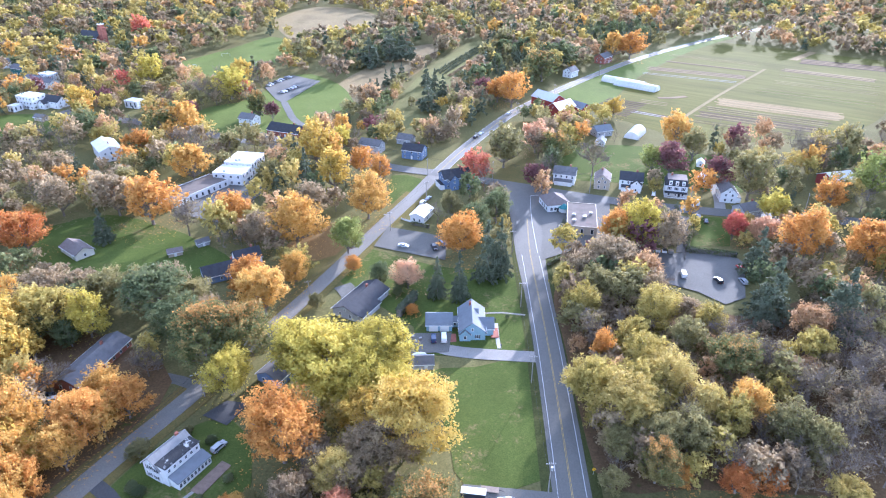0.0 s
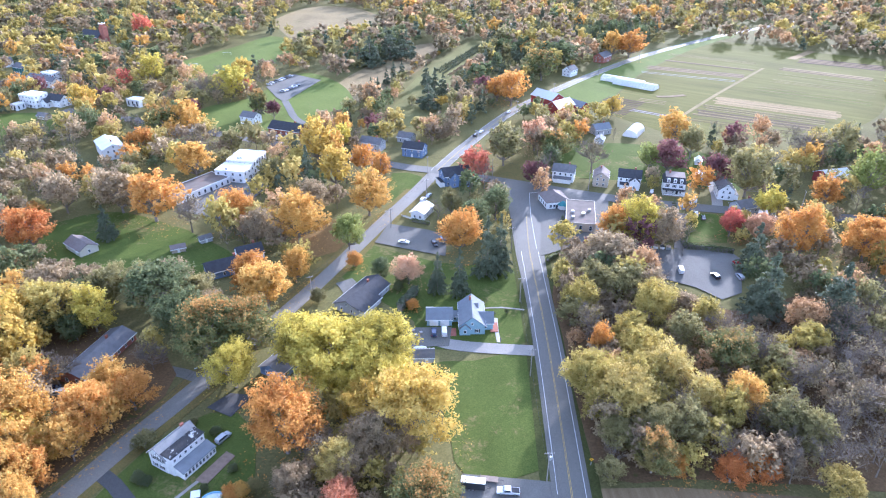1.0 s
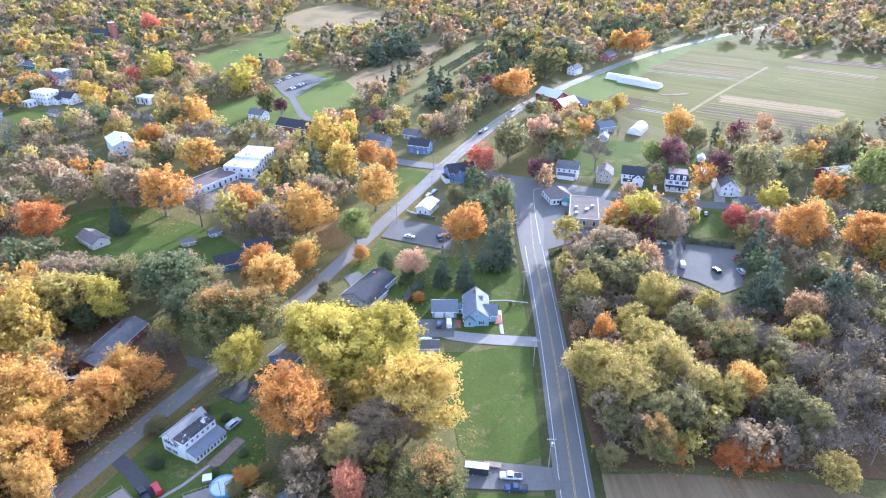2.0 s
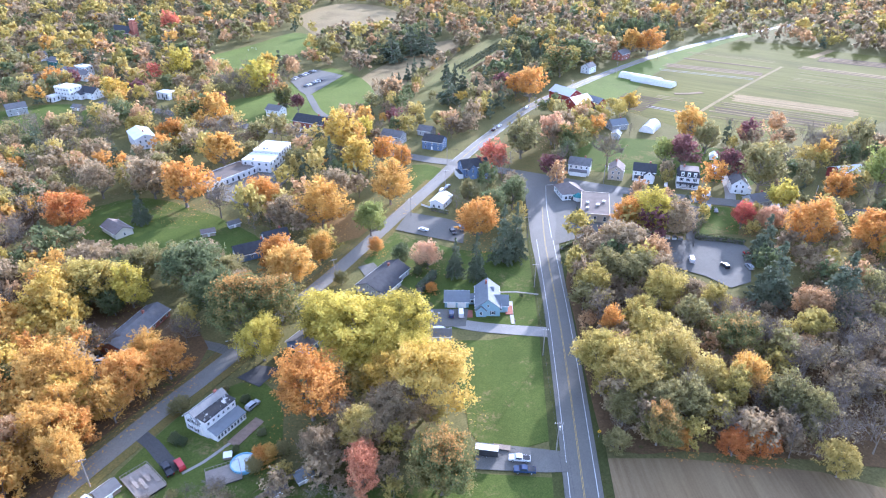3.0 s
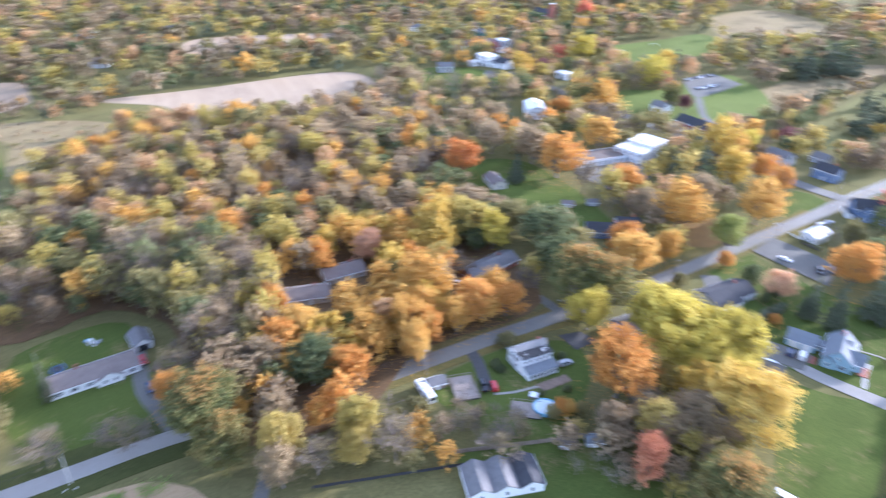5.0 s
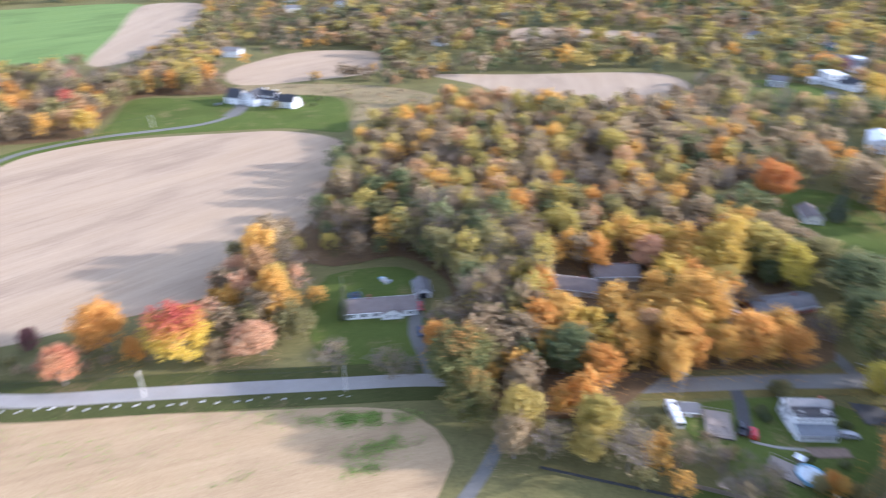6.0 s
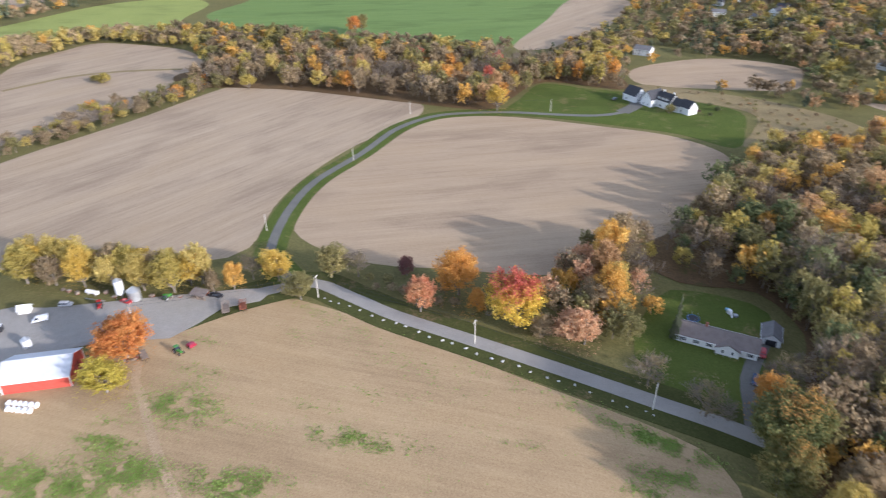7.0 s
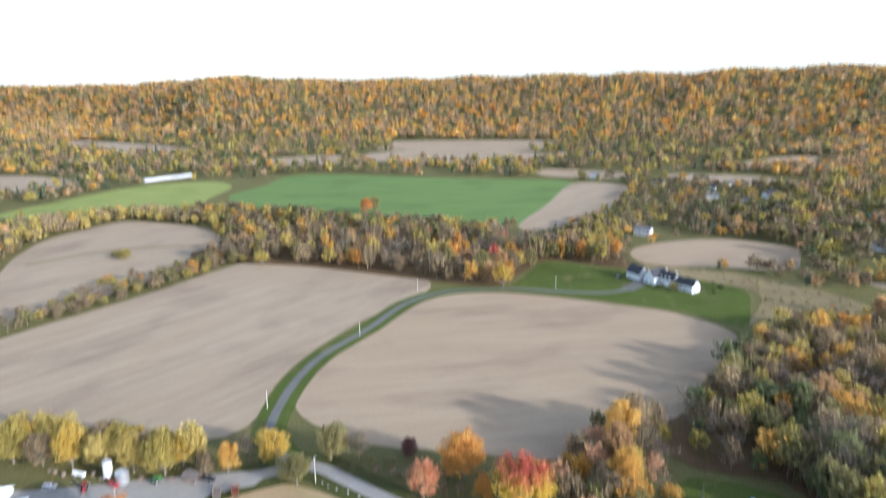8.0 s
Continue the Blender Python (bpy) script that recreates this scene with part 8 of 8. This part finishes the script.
for q in [("go", 55, 149, 5.6, 13), ("ba", 99, 189, 6.2, 15), ("ol", 56, 158, 5.8, 15), ("ol", 47.5, 156, 4.8, 12), ("yo", 43.8, 168, 3.6, 12), ("ol", 78, 198, 6.2, 16), ("yo", 62, 201, 5.8, 16), ("ba", 92, 196, 6.0, 15), ("ba", 108, 162, 6.0, 14), ("tn", 90, 149, 3.6, 8), ("or", 61, 149.5, 3.6, 7.5), ("ba", 126, 184, 6.6, 15), ("tn", 75, 224, 6.2, 15), ("ol", 57, 231, 5.6, 15)]:
    tree(*q)

# rose-topped maple by the country road: red above, yellow below
tree("rt", -171, 7, 9.6, 20.5)


# leaves fallen under the autumn trees
def fallen(pal, seed):
    rng = np.random.default_rng(seed)
    V = []
    for x, y, r, p in LEAF_FALL:
        if p != pal:
            continue
        n = int(26 * r)
        a, d = rng.random(n) * 2 * np.pi, np.sqrt(rng.random(n)) * r * 1.25
        c = np.stack([x + d * np.cos(a), y + d * np.sin(a) - 0.3 * r, np.full(n, 0.26)], 1)
        s = 0.22 + 0.2 * rng.random((n, 1))
        V.append(np.stack([c, c + rng.normal(size=(n, 3)) * s * (1, 1, 0.1), c + rng.normal(size=(n, 3)) * s * (1, 1, 0.1)], 1).reshape(-1, 3))
    if V:
        V = np.concatenate(V)
        tagged(new("fallen_leaves", mesh_of("fallen_leaves", V.tolist(), np.arange(len(V)).reshape(-1, 3).tolist(), [LEAF[pal]])), "fallen autumn leaves scattered under trees", "fallen leaves", kind="stuff")


for k, pal in enumerate(("or", "oy", "ye", "yg", "pe", "tn", "rd", "re")):
    fallen(pal, 400 + k)


# ---- woods and scattered trees, joined by stretch of country ----
def far_clouds(n, size, kinds):
    return [(leaf_cloud(np.random.default_rng(300 + i), n, size, k), k) for i, k in enumerate(kinds)]


CLOUD_MID = far_clouds(720, 1.1, ("round", "tall", "tall", "wide", "round", "conifer", "shrub"))
CLOUD_BELT = far_clouds(470, 1.4, ("round", "tall", "tall", "wide", "round", "conifer", "shrub"))
CLOUD_LINE = far_clouds(230, 2.0, ("round", "tall", "tall", "wide", "round", "conifer", "shrub"))
CLOUD_FAR = far_clouds(120, 2.6, ("round", "tall", "tall", "wide", "round", "conifer", "shrub"))
CLOUD_HILL = far_clouds(34, 4.8, ("round", "tall", "tall", "wide", "round", "conifer", "shrub"))
CLOUD_PLAIN = far_clouds(46, 4.6, ("round", "tall", "tall", "wide", "round", "conifer", "shrub"))
CLOUD_BARE = [(leaf_cloud(np.random.default_rng(340 + i), 110, 0.55, "tall"), "tall") for i in range(3)]


def twig_fan(seed):
    """Bare branching as slender slivers, thickest first."""
    rng = np.random.default_rng(seed)
    out = []

    def grow(p, d, ln, w, lev):
        q = p + d * ln
        side = np.cross(d, rng.normal(size=3))
        side *= w / np.linalg.norm(side)
        out.append((lev, p - side, p + side, q))
        if lev == 4:
            return
        for _ in range((6, 5, 4, 3)[lev]):
            g = d + rng.normal(size=3) * (0.55 if lev else 0.62)
            g[2] = abs(g[2]) * 0.8 + 0.22
            g /= np.linalg.norm(g)
            grow(p + d * ln * (0.35 + 0.62 * rng.random()), g, ln * (0.52 + 0.24 * rng.random()), max(w * 0.55, 0.05), lev + 1)
    grow(np.array([0, 0, -0.3]), np.array([0.02, 0.03, 1.0]), 10.5, 0.36, 0)
    out.sort(key=lambda o: o[0])
    return np.array([o[1:] for o in out])


TWIGS = [twig_fan(700 + i) for i in range(4)]


def woods(name, label, spots, palette, clouds, r_range, h_ratio, seed, trunks=True, category="woods"):
    """Many trees in one object: spots are plan points; palette gives the mix of leaf colours."""
    rng = np.random.default_rng(seed)
    keys = sorted(palette, key=palette.get, reverse=True)
    keys = keys[0::2] + keys[1::2][::-1]
    wts = np.array([palette[k] for k in keys], float)
    wts /= wts.sum()
    V, S = [], []
    fine = len(clouds[0][0]) > 300
    con = [q for q, k in clouds if k == "conifer"]
    broad = [q for q, k in clouds if k != "conifer"]
    for x, y in spots:
        # neighbours tend to share a colour
        g = noise.noise((x * 0.025, y * 0.025, seed)) * 0.95 + 0.5
        i = int(rng.choice(len(keys), p=wts)) if rng.random() < 0.45 else int(np.searchsorted(np.cumsum(wts), min(max(g, 0), 0.999)))
        pal = keys[min(i, len(keys) - 1)]
        q = con[0] if pal == "co" else broad[rng.integers(len(broad))]
        r = rng.uniform(*r_range) * (0.75 if pal == "co" else 1.0)
        h = r * rng.uniform(*h_ratio) * (1.35 if pal == "co" else 1.0)
        if pal == "ba" and fine:
            q = CLOUD_BARE[rng.integers(3)][0]
        a = rng.random() * 2 * np.pi
        c, s = math.cos(a), math.sin(a)
        p = q.reshape(-1, 3) * np.array([r / R0, r / R0, h / H0])
        p = np.stack([p[:, 0] * c - p[:, 1] * s, p[:, 0] * s + p[:, 1] * c, p[:, 2]], 1)
        z = float(terrain(x, y))
        p += (x, y, z)
        V.append(p)
        S.append(np.full(len(q), keys.index(pal)))
        if trunks and pal != "co":
            tw = TWIGS[rng.integers(4)]
            tw = tw[:max(7, len(tw) if pal == "ba" and fine else 37 if fine else 12)].reshape(-1, 3) * np.array([r / R0, r / R0, h / H0 * 0.94])
            V.append(np.stack([tw[:, 0] * c - tw[:, 1] * s, tw[:, 0] * s + tw[:, 1] * c, tw[:, 2]], 1) + (x, y, z))
            S.append(np.full(len(tw) // 3, len(keys)))
    V = np.concatenate(V)
    S = np.concatenate(S)
    F = np.arange(len(V)).reshape(-1, 3).tolist()
    slots = S.tolist()
    verts = V.tolist()
    me = mesh_of(name, verts, F, [LEAF[k] for k in keys] + [TWIG], slots)
    return tagged(new(name, me), label, category, kind="stuff")


def spots_in(poly, spacing, seed, jitter=0.42, keep=1.0, clear=True, pad=0.6, road_pad=2.0):
    """Jittered points inside an outline, clear of roads, houses, open ground and single trees."""
    rng = np.random.default_rng(seed)
    p = np.asarray(poly)
    xs = np.arange(p[:, 0].min(), p[:, 0].max(), spacing)
    ys = np.arange(p[:, 1].min(), p[:, 1].max(), spacing)
    X, Y = np.meshgrid(xs, ys)
    X = (X + rng.uniform(-jitter, jitter, X.shape) * spacing).ravel()
    Y = (Y + rng.uniform(-jitter, jitter, Y.shape) * spacing).ravel()
    ok = inside(poly, X, Y) & (rng.random(len(X)) < keep)
    if clear:
        for o in OPEN:
            b = np.asarray(o)
            if b[:, 0].max() > p[:, 0].min() and b[:, 0].min() < p[:, 0].max():
                ok &= ~inside(o, X, Y)
        for line, w in ROADS:
            for a, b in zip(line, line[1:]):
                a, b = np.array(a), np.array(b)
                d = b - a
                t = np.clip(((X - a[0]) * d[0] + (Y - a[1]) * d[1]) / (d @ d), 0, 1)
                ok &= np.hypot(X - a[0] - t * d[0], Y - a[1] - t * d[1]) > w + road_pad
        for x, y, r in KEEP_OUT:
            ok &= np.hypot(X - x, Y - y) > r + 2.5
    for x, y, r in TREE_AT:
        ok &= np.hypot(X - x, Y - y) > r * pad
    return list(zip(X[ok].tolist(), Y[ok].tolist()))


def rect(x0, y0, x1, y1):
    return [(x0, y0), (x1, y0), (x1, y1), (x0, y1)]


PINES_NORTH = [(146, 686), (214, 690), (236, 752), (200, 784), (160, 778), (138, 730)]
PINES_ROADSIDE = [(42, 556), (70, 552), (84, 622), (66, 648), (44, 632)]
for poly, seed in ((PINES_NORTH, 71), (PINES_ROADSIDE, 72)):
    woods("pine_stand", "stand of dark green pines beside the far road", spots_in(poly, 9.0, seed, pad=0.4), {"co": 6, "dg": 4, "ol": 0.8}, CLOUD_BELT, (3.4, 5.4), (2.6, 3.4), seed)
    OPEN.append(poly)
GROVE = [(-98, 112), (-97, 128), (-88, 152), (-83, 176), (-96, 200), (-130, 208), (-172, 178), (-165, 130), (-140, 112), (-122, 86), (-104, 84), (-98, 100)]
WEST_MIX = {"tn": 6, "ap": 2.8, "kh": 3.6, "yo": 3, "ba": 5, "oy": 2.2, "br": 2.4, "ol": 1.6, "or": 0.5, "dg": 0.4}
# weighted to dark green so that leaf colours carry part of the shade
SHADY_MIX = {"ol": 4, "yo": 1.5, "dg": 7, "ba": 5, "tn": 1.8, "br": 3.2, "kh": 0.8, "oy": 0.5}
west = spots_in(WOODS_WEST, 7.6, 41)
in_grove = inside(GROVE, np.array([q[0] for q in west]), np.array([q[1] for q in west]))
west_spots = [q for q, g in zip(west, in_grove) if not g]
woods("woods_orange", "dense orange and amber trees beside the side street", spots_in(GROVE, 6.4, 48, pad=0.5, road_pad=-0.5), {"or": 3.4, "oy": 6, "pe": 0.6, "ye": 2.8, "go": 1.2, "tn": 1.2}, CLOUD_MID, (4.4, 6.8), (2.1, 2.7), 48)
woods("woods_west", "mixed autumn woods, tan and amber, partly bare", [q for q in west_spots if q[1] - 0.25 * q[0] > 182], WEST_MIX, CLOUD_MID, (3.4, 6.6), (2.0, 3.0), 41)
woods("woods_edge_west", "shady mixed woods beside the field, olive and brown", [q for q in west_spots if q[1] - 0.25 * q[0] <= 182], SHADY_MIX, CLOUD_MID, (3.6, 6.6), (2.2, 3.1), 40)
east = spots_in(WOODS_EAST, 6.2, 42, pad=0.5)
thin = inside([(80, 206), (120, 198), (134, 236), (124, 252), (82, 252)], np.array([q[0] for q in east]), np.array([q[1] for q in east]))
woods("woods_edge", "low thin brush beside the car park", [q for q, g in zip(east, thin) if g], {"tn": 4, "ba": 4, "or": 1}, CLOUD_MID, (2.2, 3.4), (1.9, 2.4), 53)
woods("woods_east", "mixed roadside woods, olive and brown, partly bare", [q for q, g in zip(east, thin) if not g], {"tn": 2, "ba": 8, "ol": 5, "yo": 2.5, "br": 3, "ap": 0.6}, CLOUD_MID, (3.4, 6.2), (2.0, 2.8), 42)
woods("tree_belt", "belt of autumn trees between fields", spots_in(WOODS_LINE, 8.5, 43), {"tn": 5, "ba": 7, "br": 5, "oy": 0.9, "or": 0.9, "ol": 2.2, "kh": 1.2, "ap": 1.3, "rd": 0.2, "yo": 0.6}, CLOUD_BELT, (3.6, 6.4), (2.5, 3.4), 43)
woods("hedgerow", "brushy hedgerow between fields", spots_in([(-200, -290), (-290, -280), (-360, -248), (-452, -208), (-442, -190), (-474, -262), (-455, -236), (-376, -286), (-310, -296), (-240, -300)], 8, 44, keep=0.9) + spots_in([(-285, -276), (-330, -254), (-400, -224), (-440, -206), (-455, -232), (-376, -280), (-310, -290)], 7.5, 45, clear=False), {"br": 4, "tn": 4, "ol": 2, "ba": 4, "or": 0.7, "yo": 1.5, "kh": 0.8}, CLOUD_BELT, (2.4, 4.8), (1.7, 2.3), 44)
woods("field_belt", "belt of yellow and tan trees behind the bare field", spots_in([(-425, -394), (-497, -421), (-575, -398), (-561, -310), (-590, -300), (-612, -400), (-562, -470), (-480, -480), (-410, -430)], 8.5, 47), {"tn": 4, "kh": 3, "br": 3, "ba": 4, "ol": 2, "oy": 1, "yo": 2}, CLOUD_LINE, (3.6, 6.2), (2.0, 2.8), 47)
woods("far_belt", "line of far autumn trees beside wheat", spots_in([(-460, -450), (-545, -520), (-600, -440), (-600, -350), (-640, -345), (-612, -200), (-585, -100), (-575, -5), (-530, -20), (-540, -130), (-500, -210), (-480, -262), (-566, -300), (-586, -345), (-592, -430), (-552, -510), (-470, -455)], 10, 46), {"tn": 4, "br": 3, "kh": 3.5, "oy": 1.6, "ba": 3, "ol": 3, "yo": 2}, CLOUD_LINE, (3.5, 6.5), (1.8, 2.6), 46)
woods("woods_north_of_ranch", "dense shady woods of olive, dark green and bare trees", spots_in([(-206, 90), (-190, 98), (-176, 100), (-160, 98), (-142, 92), (-134, 96), (-136, 112), (-150, 128), (-176, 140), (-210, 128), (-222, 104)], 5.0, 57, clear=False, pad=0.35), {"ol": 5, "dg": 4, "ba": 4, "br": 3, "tn": 1.5, "yo": 1.5}, CLOUD_MID, (3.8, 6.2), (3.0, 4.0), 57)
woods("woods_by_drive", "shady trees and undergrowth beside the ranch drive", spots_in([(-136, 84), (-128, 80), (-118, 84), (-112, 92), (-118, 106), (-132, 104), (-140, 94)], 5.2, 58, clear=False, pad=0.35), {"ol": 3, "dg": 3, "ba": 3, "br": 3, "oy": 1.5}, CLOUD_MID, (3.2, 5.6), (2.2, 3.0), 58)
woods("treeline_ranch", "amber and tan trees along the field edge", spots_in([(-166, 21), (-159, 38), (-172, 48), (-196, 58), (-224, 54), (-228, 36), (-205, 20), (-185, 16)], 6.8, 49, pad=0.45, clear=False), {"oy": 4, "tn": 4, "pe": 2, "ba": 2.5, "ol": 2}, CLOUD_MID, (3.2, 5.6), (2.0, 2.9), 49)
woods("roadside_brush", "low tan brush between road and field", spots_in([(-194, -62), (-178, -20), (-168, 10), (-172, 16), (-192, -28), (-206, -66)], 6.5, 50, pad=0.4, clear=False), {"tn": 4, "br": 3, "ba": 4, "ol": 2}, CLOUD_BELT, (1.6, 3.2), (1.4, 2.1), 50)
woods("yard_brush", "bare and tan undergrowth between gardens", spots_in([(-48, 124), (-42, 140), (-36, 158), (-40, 176), (-20, 172), (2, 172), (2, 152), (-8, 142), (-14, 128), (-30, 120)], 6.6, 51, pad=0.42, clear=False), {"tn": 4, "ba": 2.5, "kh": 3, "yo": 2.5}, CLOUD_MID, (2.8, 5.0), (1.7, 2.6), 51)
woods("fence_brush", "bare and tan brush between road and gardens", spots_in([(-96, 92), (-84, 90), (-70, 98), (-62, 106), (-70, 114), (-86, 118), (-96, 108)], 5.2, 59, pad=0.35, clear=False), {"ba": 4, "tn": 3, "ol": 3, "oy": 1.5}, CLOUD_MID, (2.0, 3.8), (1.7, 2.5), 59)
woods("garden_brush", "bare grey brush beside the pool and fence", spots_in([(-76, 126), (-66, 129), (-58, 128), (-50, 130), (-52, 122), (-62, 114), (-72, 118)], 4.2, 63, pad=0.3, clear=False), {"ba": 6, "tn": 1.2, "ol": 0.8}, CLOUD_MID, (1.8, 3.0), (1.5, 2.1), 63)
woods("meadow_scrub", "low tawny scrub over the dry meadow", spots_in([(-466, 92), (-438, 162), (-400, 198), (-374, 198), (-352, 160), (-352, 130), (-372, 142), (-414, 150)], 6.5, 65, keep=0.6, clear=False), {"tn": 4, "br": 3, "ol": 2, "ap": 0.6}, CLOUD_LINE, (0.8, 1.9), (1.0, 1.6), 65, trunks=False, category="scrub")
woods("estate_grove", "yellow and olive trees beyond the farmhouse lawn", spots_in([(-506, 36), (-560, 28), (-628, 70), (-600, 96), (-520, 84), (-482, 70)], 8.5, 66), {"kh": 3, "yo": 2, "tn": 4, "oy": 1, "ba": 2}, CLOUD_LINE, (3.4, 5.8), (1.8, 2.5), 66)
woods("plain_hedges", "hedges and copses between far fields", spots_in([(-448, 60), (-470, 80), (-560, 20), (-700, 76), (-870, 140), (-900, 320), (-640, 300), (-480, 230), (-430, 230), (-400, 205), (-450, 160)], 10.5, 52, keep=0.62), {"tn": 5, "br": 4, "oy": 1.2, "ap": 1.5, "ba": 3, "co": 1.5, "ol": 3, "kh": 2}, CLOUD_FAR, (3.5, 6.5), (1.6, 2.3), 52)
woods("plain_conifers", "dark conifers round a far farm", spots_in([(-652, 134), (-700, 275), (-586, 240), (-560, 150), (-599, 122)], 13, 56, keep=0.75, clear=False), {"co": 5, "dg": 3, "ol": 2, "tn": 2}, CLOUD_FAR, (4.5, 7.0), (1.8, 2.5), 56)
# muted mix: haze over the village is partly put into the leaf colours
VILLAGE_MIX = {"ol": 5, "yo": 4.5, "tn": 5, "kh": 2.6, "ap": 2.4, "ba": 5, "oy": 0.9, "or": 0.4, "dg": 2.2, "co": 1.6, "br": 1.5, "ma": 0.25, "rd": 0.04}
BACK_MIX = {"ba": 8, "tn": 6, "br": 3.5, "ol": 3, "yo": 2.4, "ap": 1.6, "kh": 1.2, "dg": 1.4, "co": 0.8, "or": 0.5}
woods("village_trees", "tan and half-bare trees behind the village gardens", spots_in(rect(-330, 235, -60, 400), 9.0, 60, keep=0.80), BACK_MIX, CLOUD_BELT, (3.2, 7.4), (1.9, 2.8), 60)
for k, (poly, sp, kp) in enumerate([(rect(-60, 235, 60, 420), 9.5, 0.34), (rect(44, 228, 330, 400), 9.0, 0.76), (rect(-60, 400, 110, 520), 9, 0.75), (rect(-330, 400, -60, 560), 9.0, 0.80)]):
    woods("village_trees", "scattered autumn trees between village houses", spots_in(poly, sp, 61 + k, keep=kp), VILLAGE_MIX, CLOUD_BELT, (3.2, 7.4), (1.9, 2.8), 61 + k)
# duller still with few strong hues, painting the haze of distance
FAR_MIX = {"ol": 5, "tn": 6, "kh": 3, "yo": 4, "ap": 2.4, "dg": 1.5, "ba": 3, "oy": 0.6, "co": 1.5, "br": 2, "rd": 0.03}
woods("conifer_stand", "stand of tall dark green pines", spots_in([(-82, 588), (-86, 660), (-74, 722), (-40, 732), (-28, 684), (-44, 640), (-58, 596)], 8.0, 54, clear=False), {"co": 5, "dg": 4, "ol": 1}, CLOUD_BELT, (4.5, 7.0), (2.0, 2.6), 54)
woods("green_grove", "dark green grove beside the far road", spots_in([(32, 590), (50, 612), (74, 600), (97, 570), (114, 600), (92, 660), (72, 700), (44, 694), (34, 640)], 9.0, 55), {"dg": 5, "co": 3, "go": 3, "ol": 3, "oy": 1}, CLOUD_BELT, (5.0, 8.0), (1.8, 2.4), 55)
for k, (a, b, n, w) in enumerate([((-4, 580), (38, 688), 34, "co"), ((-0.5, 577), (41, 686), 34, "co"), ((3, 575), (40, 672), 30, "co"), ((7, 564), (40, 646), 28, "br"), ((11, 560), (43, 642), 26, "co")]):
    woods("young_conifer_row" if w == "co" else "shrub_row", "row of young conifers in a tree farm" if w == "co" else "row of withered brown shrubs in a tree farm", [tuple(Vector(a).lerp(Vector(b), i / n)) for i in range(n)], {w: 1}, CLOUD_FAR, (1.4, 2.1), (1.5, 2.0), 90 + k, trunks=False, category="tree row")
woods("meadow_shrubs", "rough shrubs and young trees along the meadow edge", [(-34 + i * 2.2 + 1.2 * math.sin(i * 5.1), 545 + i * 7.0) for i in range(20)] + [(-52 + 3 * math.sin(i * 3.7), 476 + i * 5) for i in range(9)] + [(-20 + i * 4, 478 + 5 * math.sin(i * 2.3)) for i in range(7)], {"br": 3, "tn": 3, "ol": 2, "ye": 1, "dg": 2, "co": 2}, CLOUD_BELT, (2.2, 4.4), (1.5, 2.2), 97)
for x, y, r, h in [(-37, 546, 4.2, 16), (-42, 536, 3.6, 13), (-31, 556, 3.8, 14), (-11, 538, 5.0, 17), (-4, 514, 5.6, 18), (2, 506, 5.0, 16), (-50, 497, 4.6, 15), (-46, 507, 4.0, 13), (12, 486, 5, 15), (24, 560, 5, 15), (28, 546, 4.5, 13)]:
    tree("co", x, y, r, h)
woods("far_woods_north", "far autumn woods beyond the village", spots_in([(-700, 560), (-330, 560), (-60, 520), (110, 520), (420, 400), (720, 560), (700, 1040), (-700, 1040)], 14, 71, keep=0.85), FAR_MIX, CLOUD_FAR, (4.5, 9.5), (1.7, 2.5), 71, trunks=False)
woods("far_woods_northwest", "far autumn woods beside the old village", spots_in([(-330, 320), (-380, 400), (-430, 220), (-480, 210), (-560, 170), (-900, 300), (-900, 900), (-330, 560)], 12.5, 72, keep=0.78), FAR_MIX, CLOUD_FAR, (4.5, 8.8), (1.7, 2.5), 72)
woods("far_woods_east", "far autumn trees beyond the vegetable field", spots_in([(260, 400), (330, 480), (420, 610), (720, 560), (600, 300), (330, 260)], 10.5, 73, keep=0.8), FAR_MIX, CLOUD_FAR, (4.5, 7), (1.9, 2.5), 73)
woods("far_woods_west", "far autumn hedgerows and copses on the plain", spots_in([(-590, 10), (-860, 140), (-1000, 360), (-1500, 700), (-1500, -1500), (-300, -1500), (-180, -320), (-330, -310), (-450, -400), (-600, -560), (-840, -520), (-860, -380), (-920, -330), (-900, 60)], 15, 74, keep=0.5), FAR_MIX, CLOUD_PLAIN, (5.0, 8.5), (1.6, 2.3), 74, trunks=False)
HILL_MIX = {"oy": 5.5, "ap": 4.5, "tn": 5, "kh": 0.8, "ol": 2.2, "or": 2.2, "br": 2.5, "dg": 0.5, "co": 0.8}
woods("foothill_woods", "autumn woods over the foot of the ridge", spots_in([(-1000, 262), (-1080, 330), (-1500, 640), (-1620, 800), (-1500, 1250), (-1300, 1200), (-1080, 700), (-900, 400)], 15, 77, keep=0.85), HILL_MIX, CLOUD_PLAIN, (6, 10), (1.5, 2.0), 77, trunks=False)
woods("ridge_woods", "autumn forest over the long ridge", spots_in([(-1480, 700), (-1480, -700), (-1300, -1500), (-1900, -2300), (-2700, -1500), (-2700, 1500), (-1800, 1800), (-1300, 1200)], 24, 75, keep=0.95, clear=False), HILL_MIX, CLOUD_HILL, (9, 14), (1.4, 1.8), 75, trunks=False)
woods("distant_woods", "far wooded hills on the horizon", spots_in([(-1450, -1450), (-1250, -2700), (-2500, -3700), (-3600, -2700), (-2700, -1500), (-1900, -2300)], 36, 76, keep=0.95, clear=False), HILL_MIX, CLOUD_HILL, (14, 22), (1.0, 1.3), 76, trunks=False)
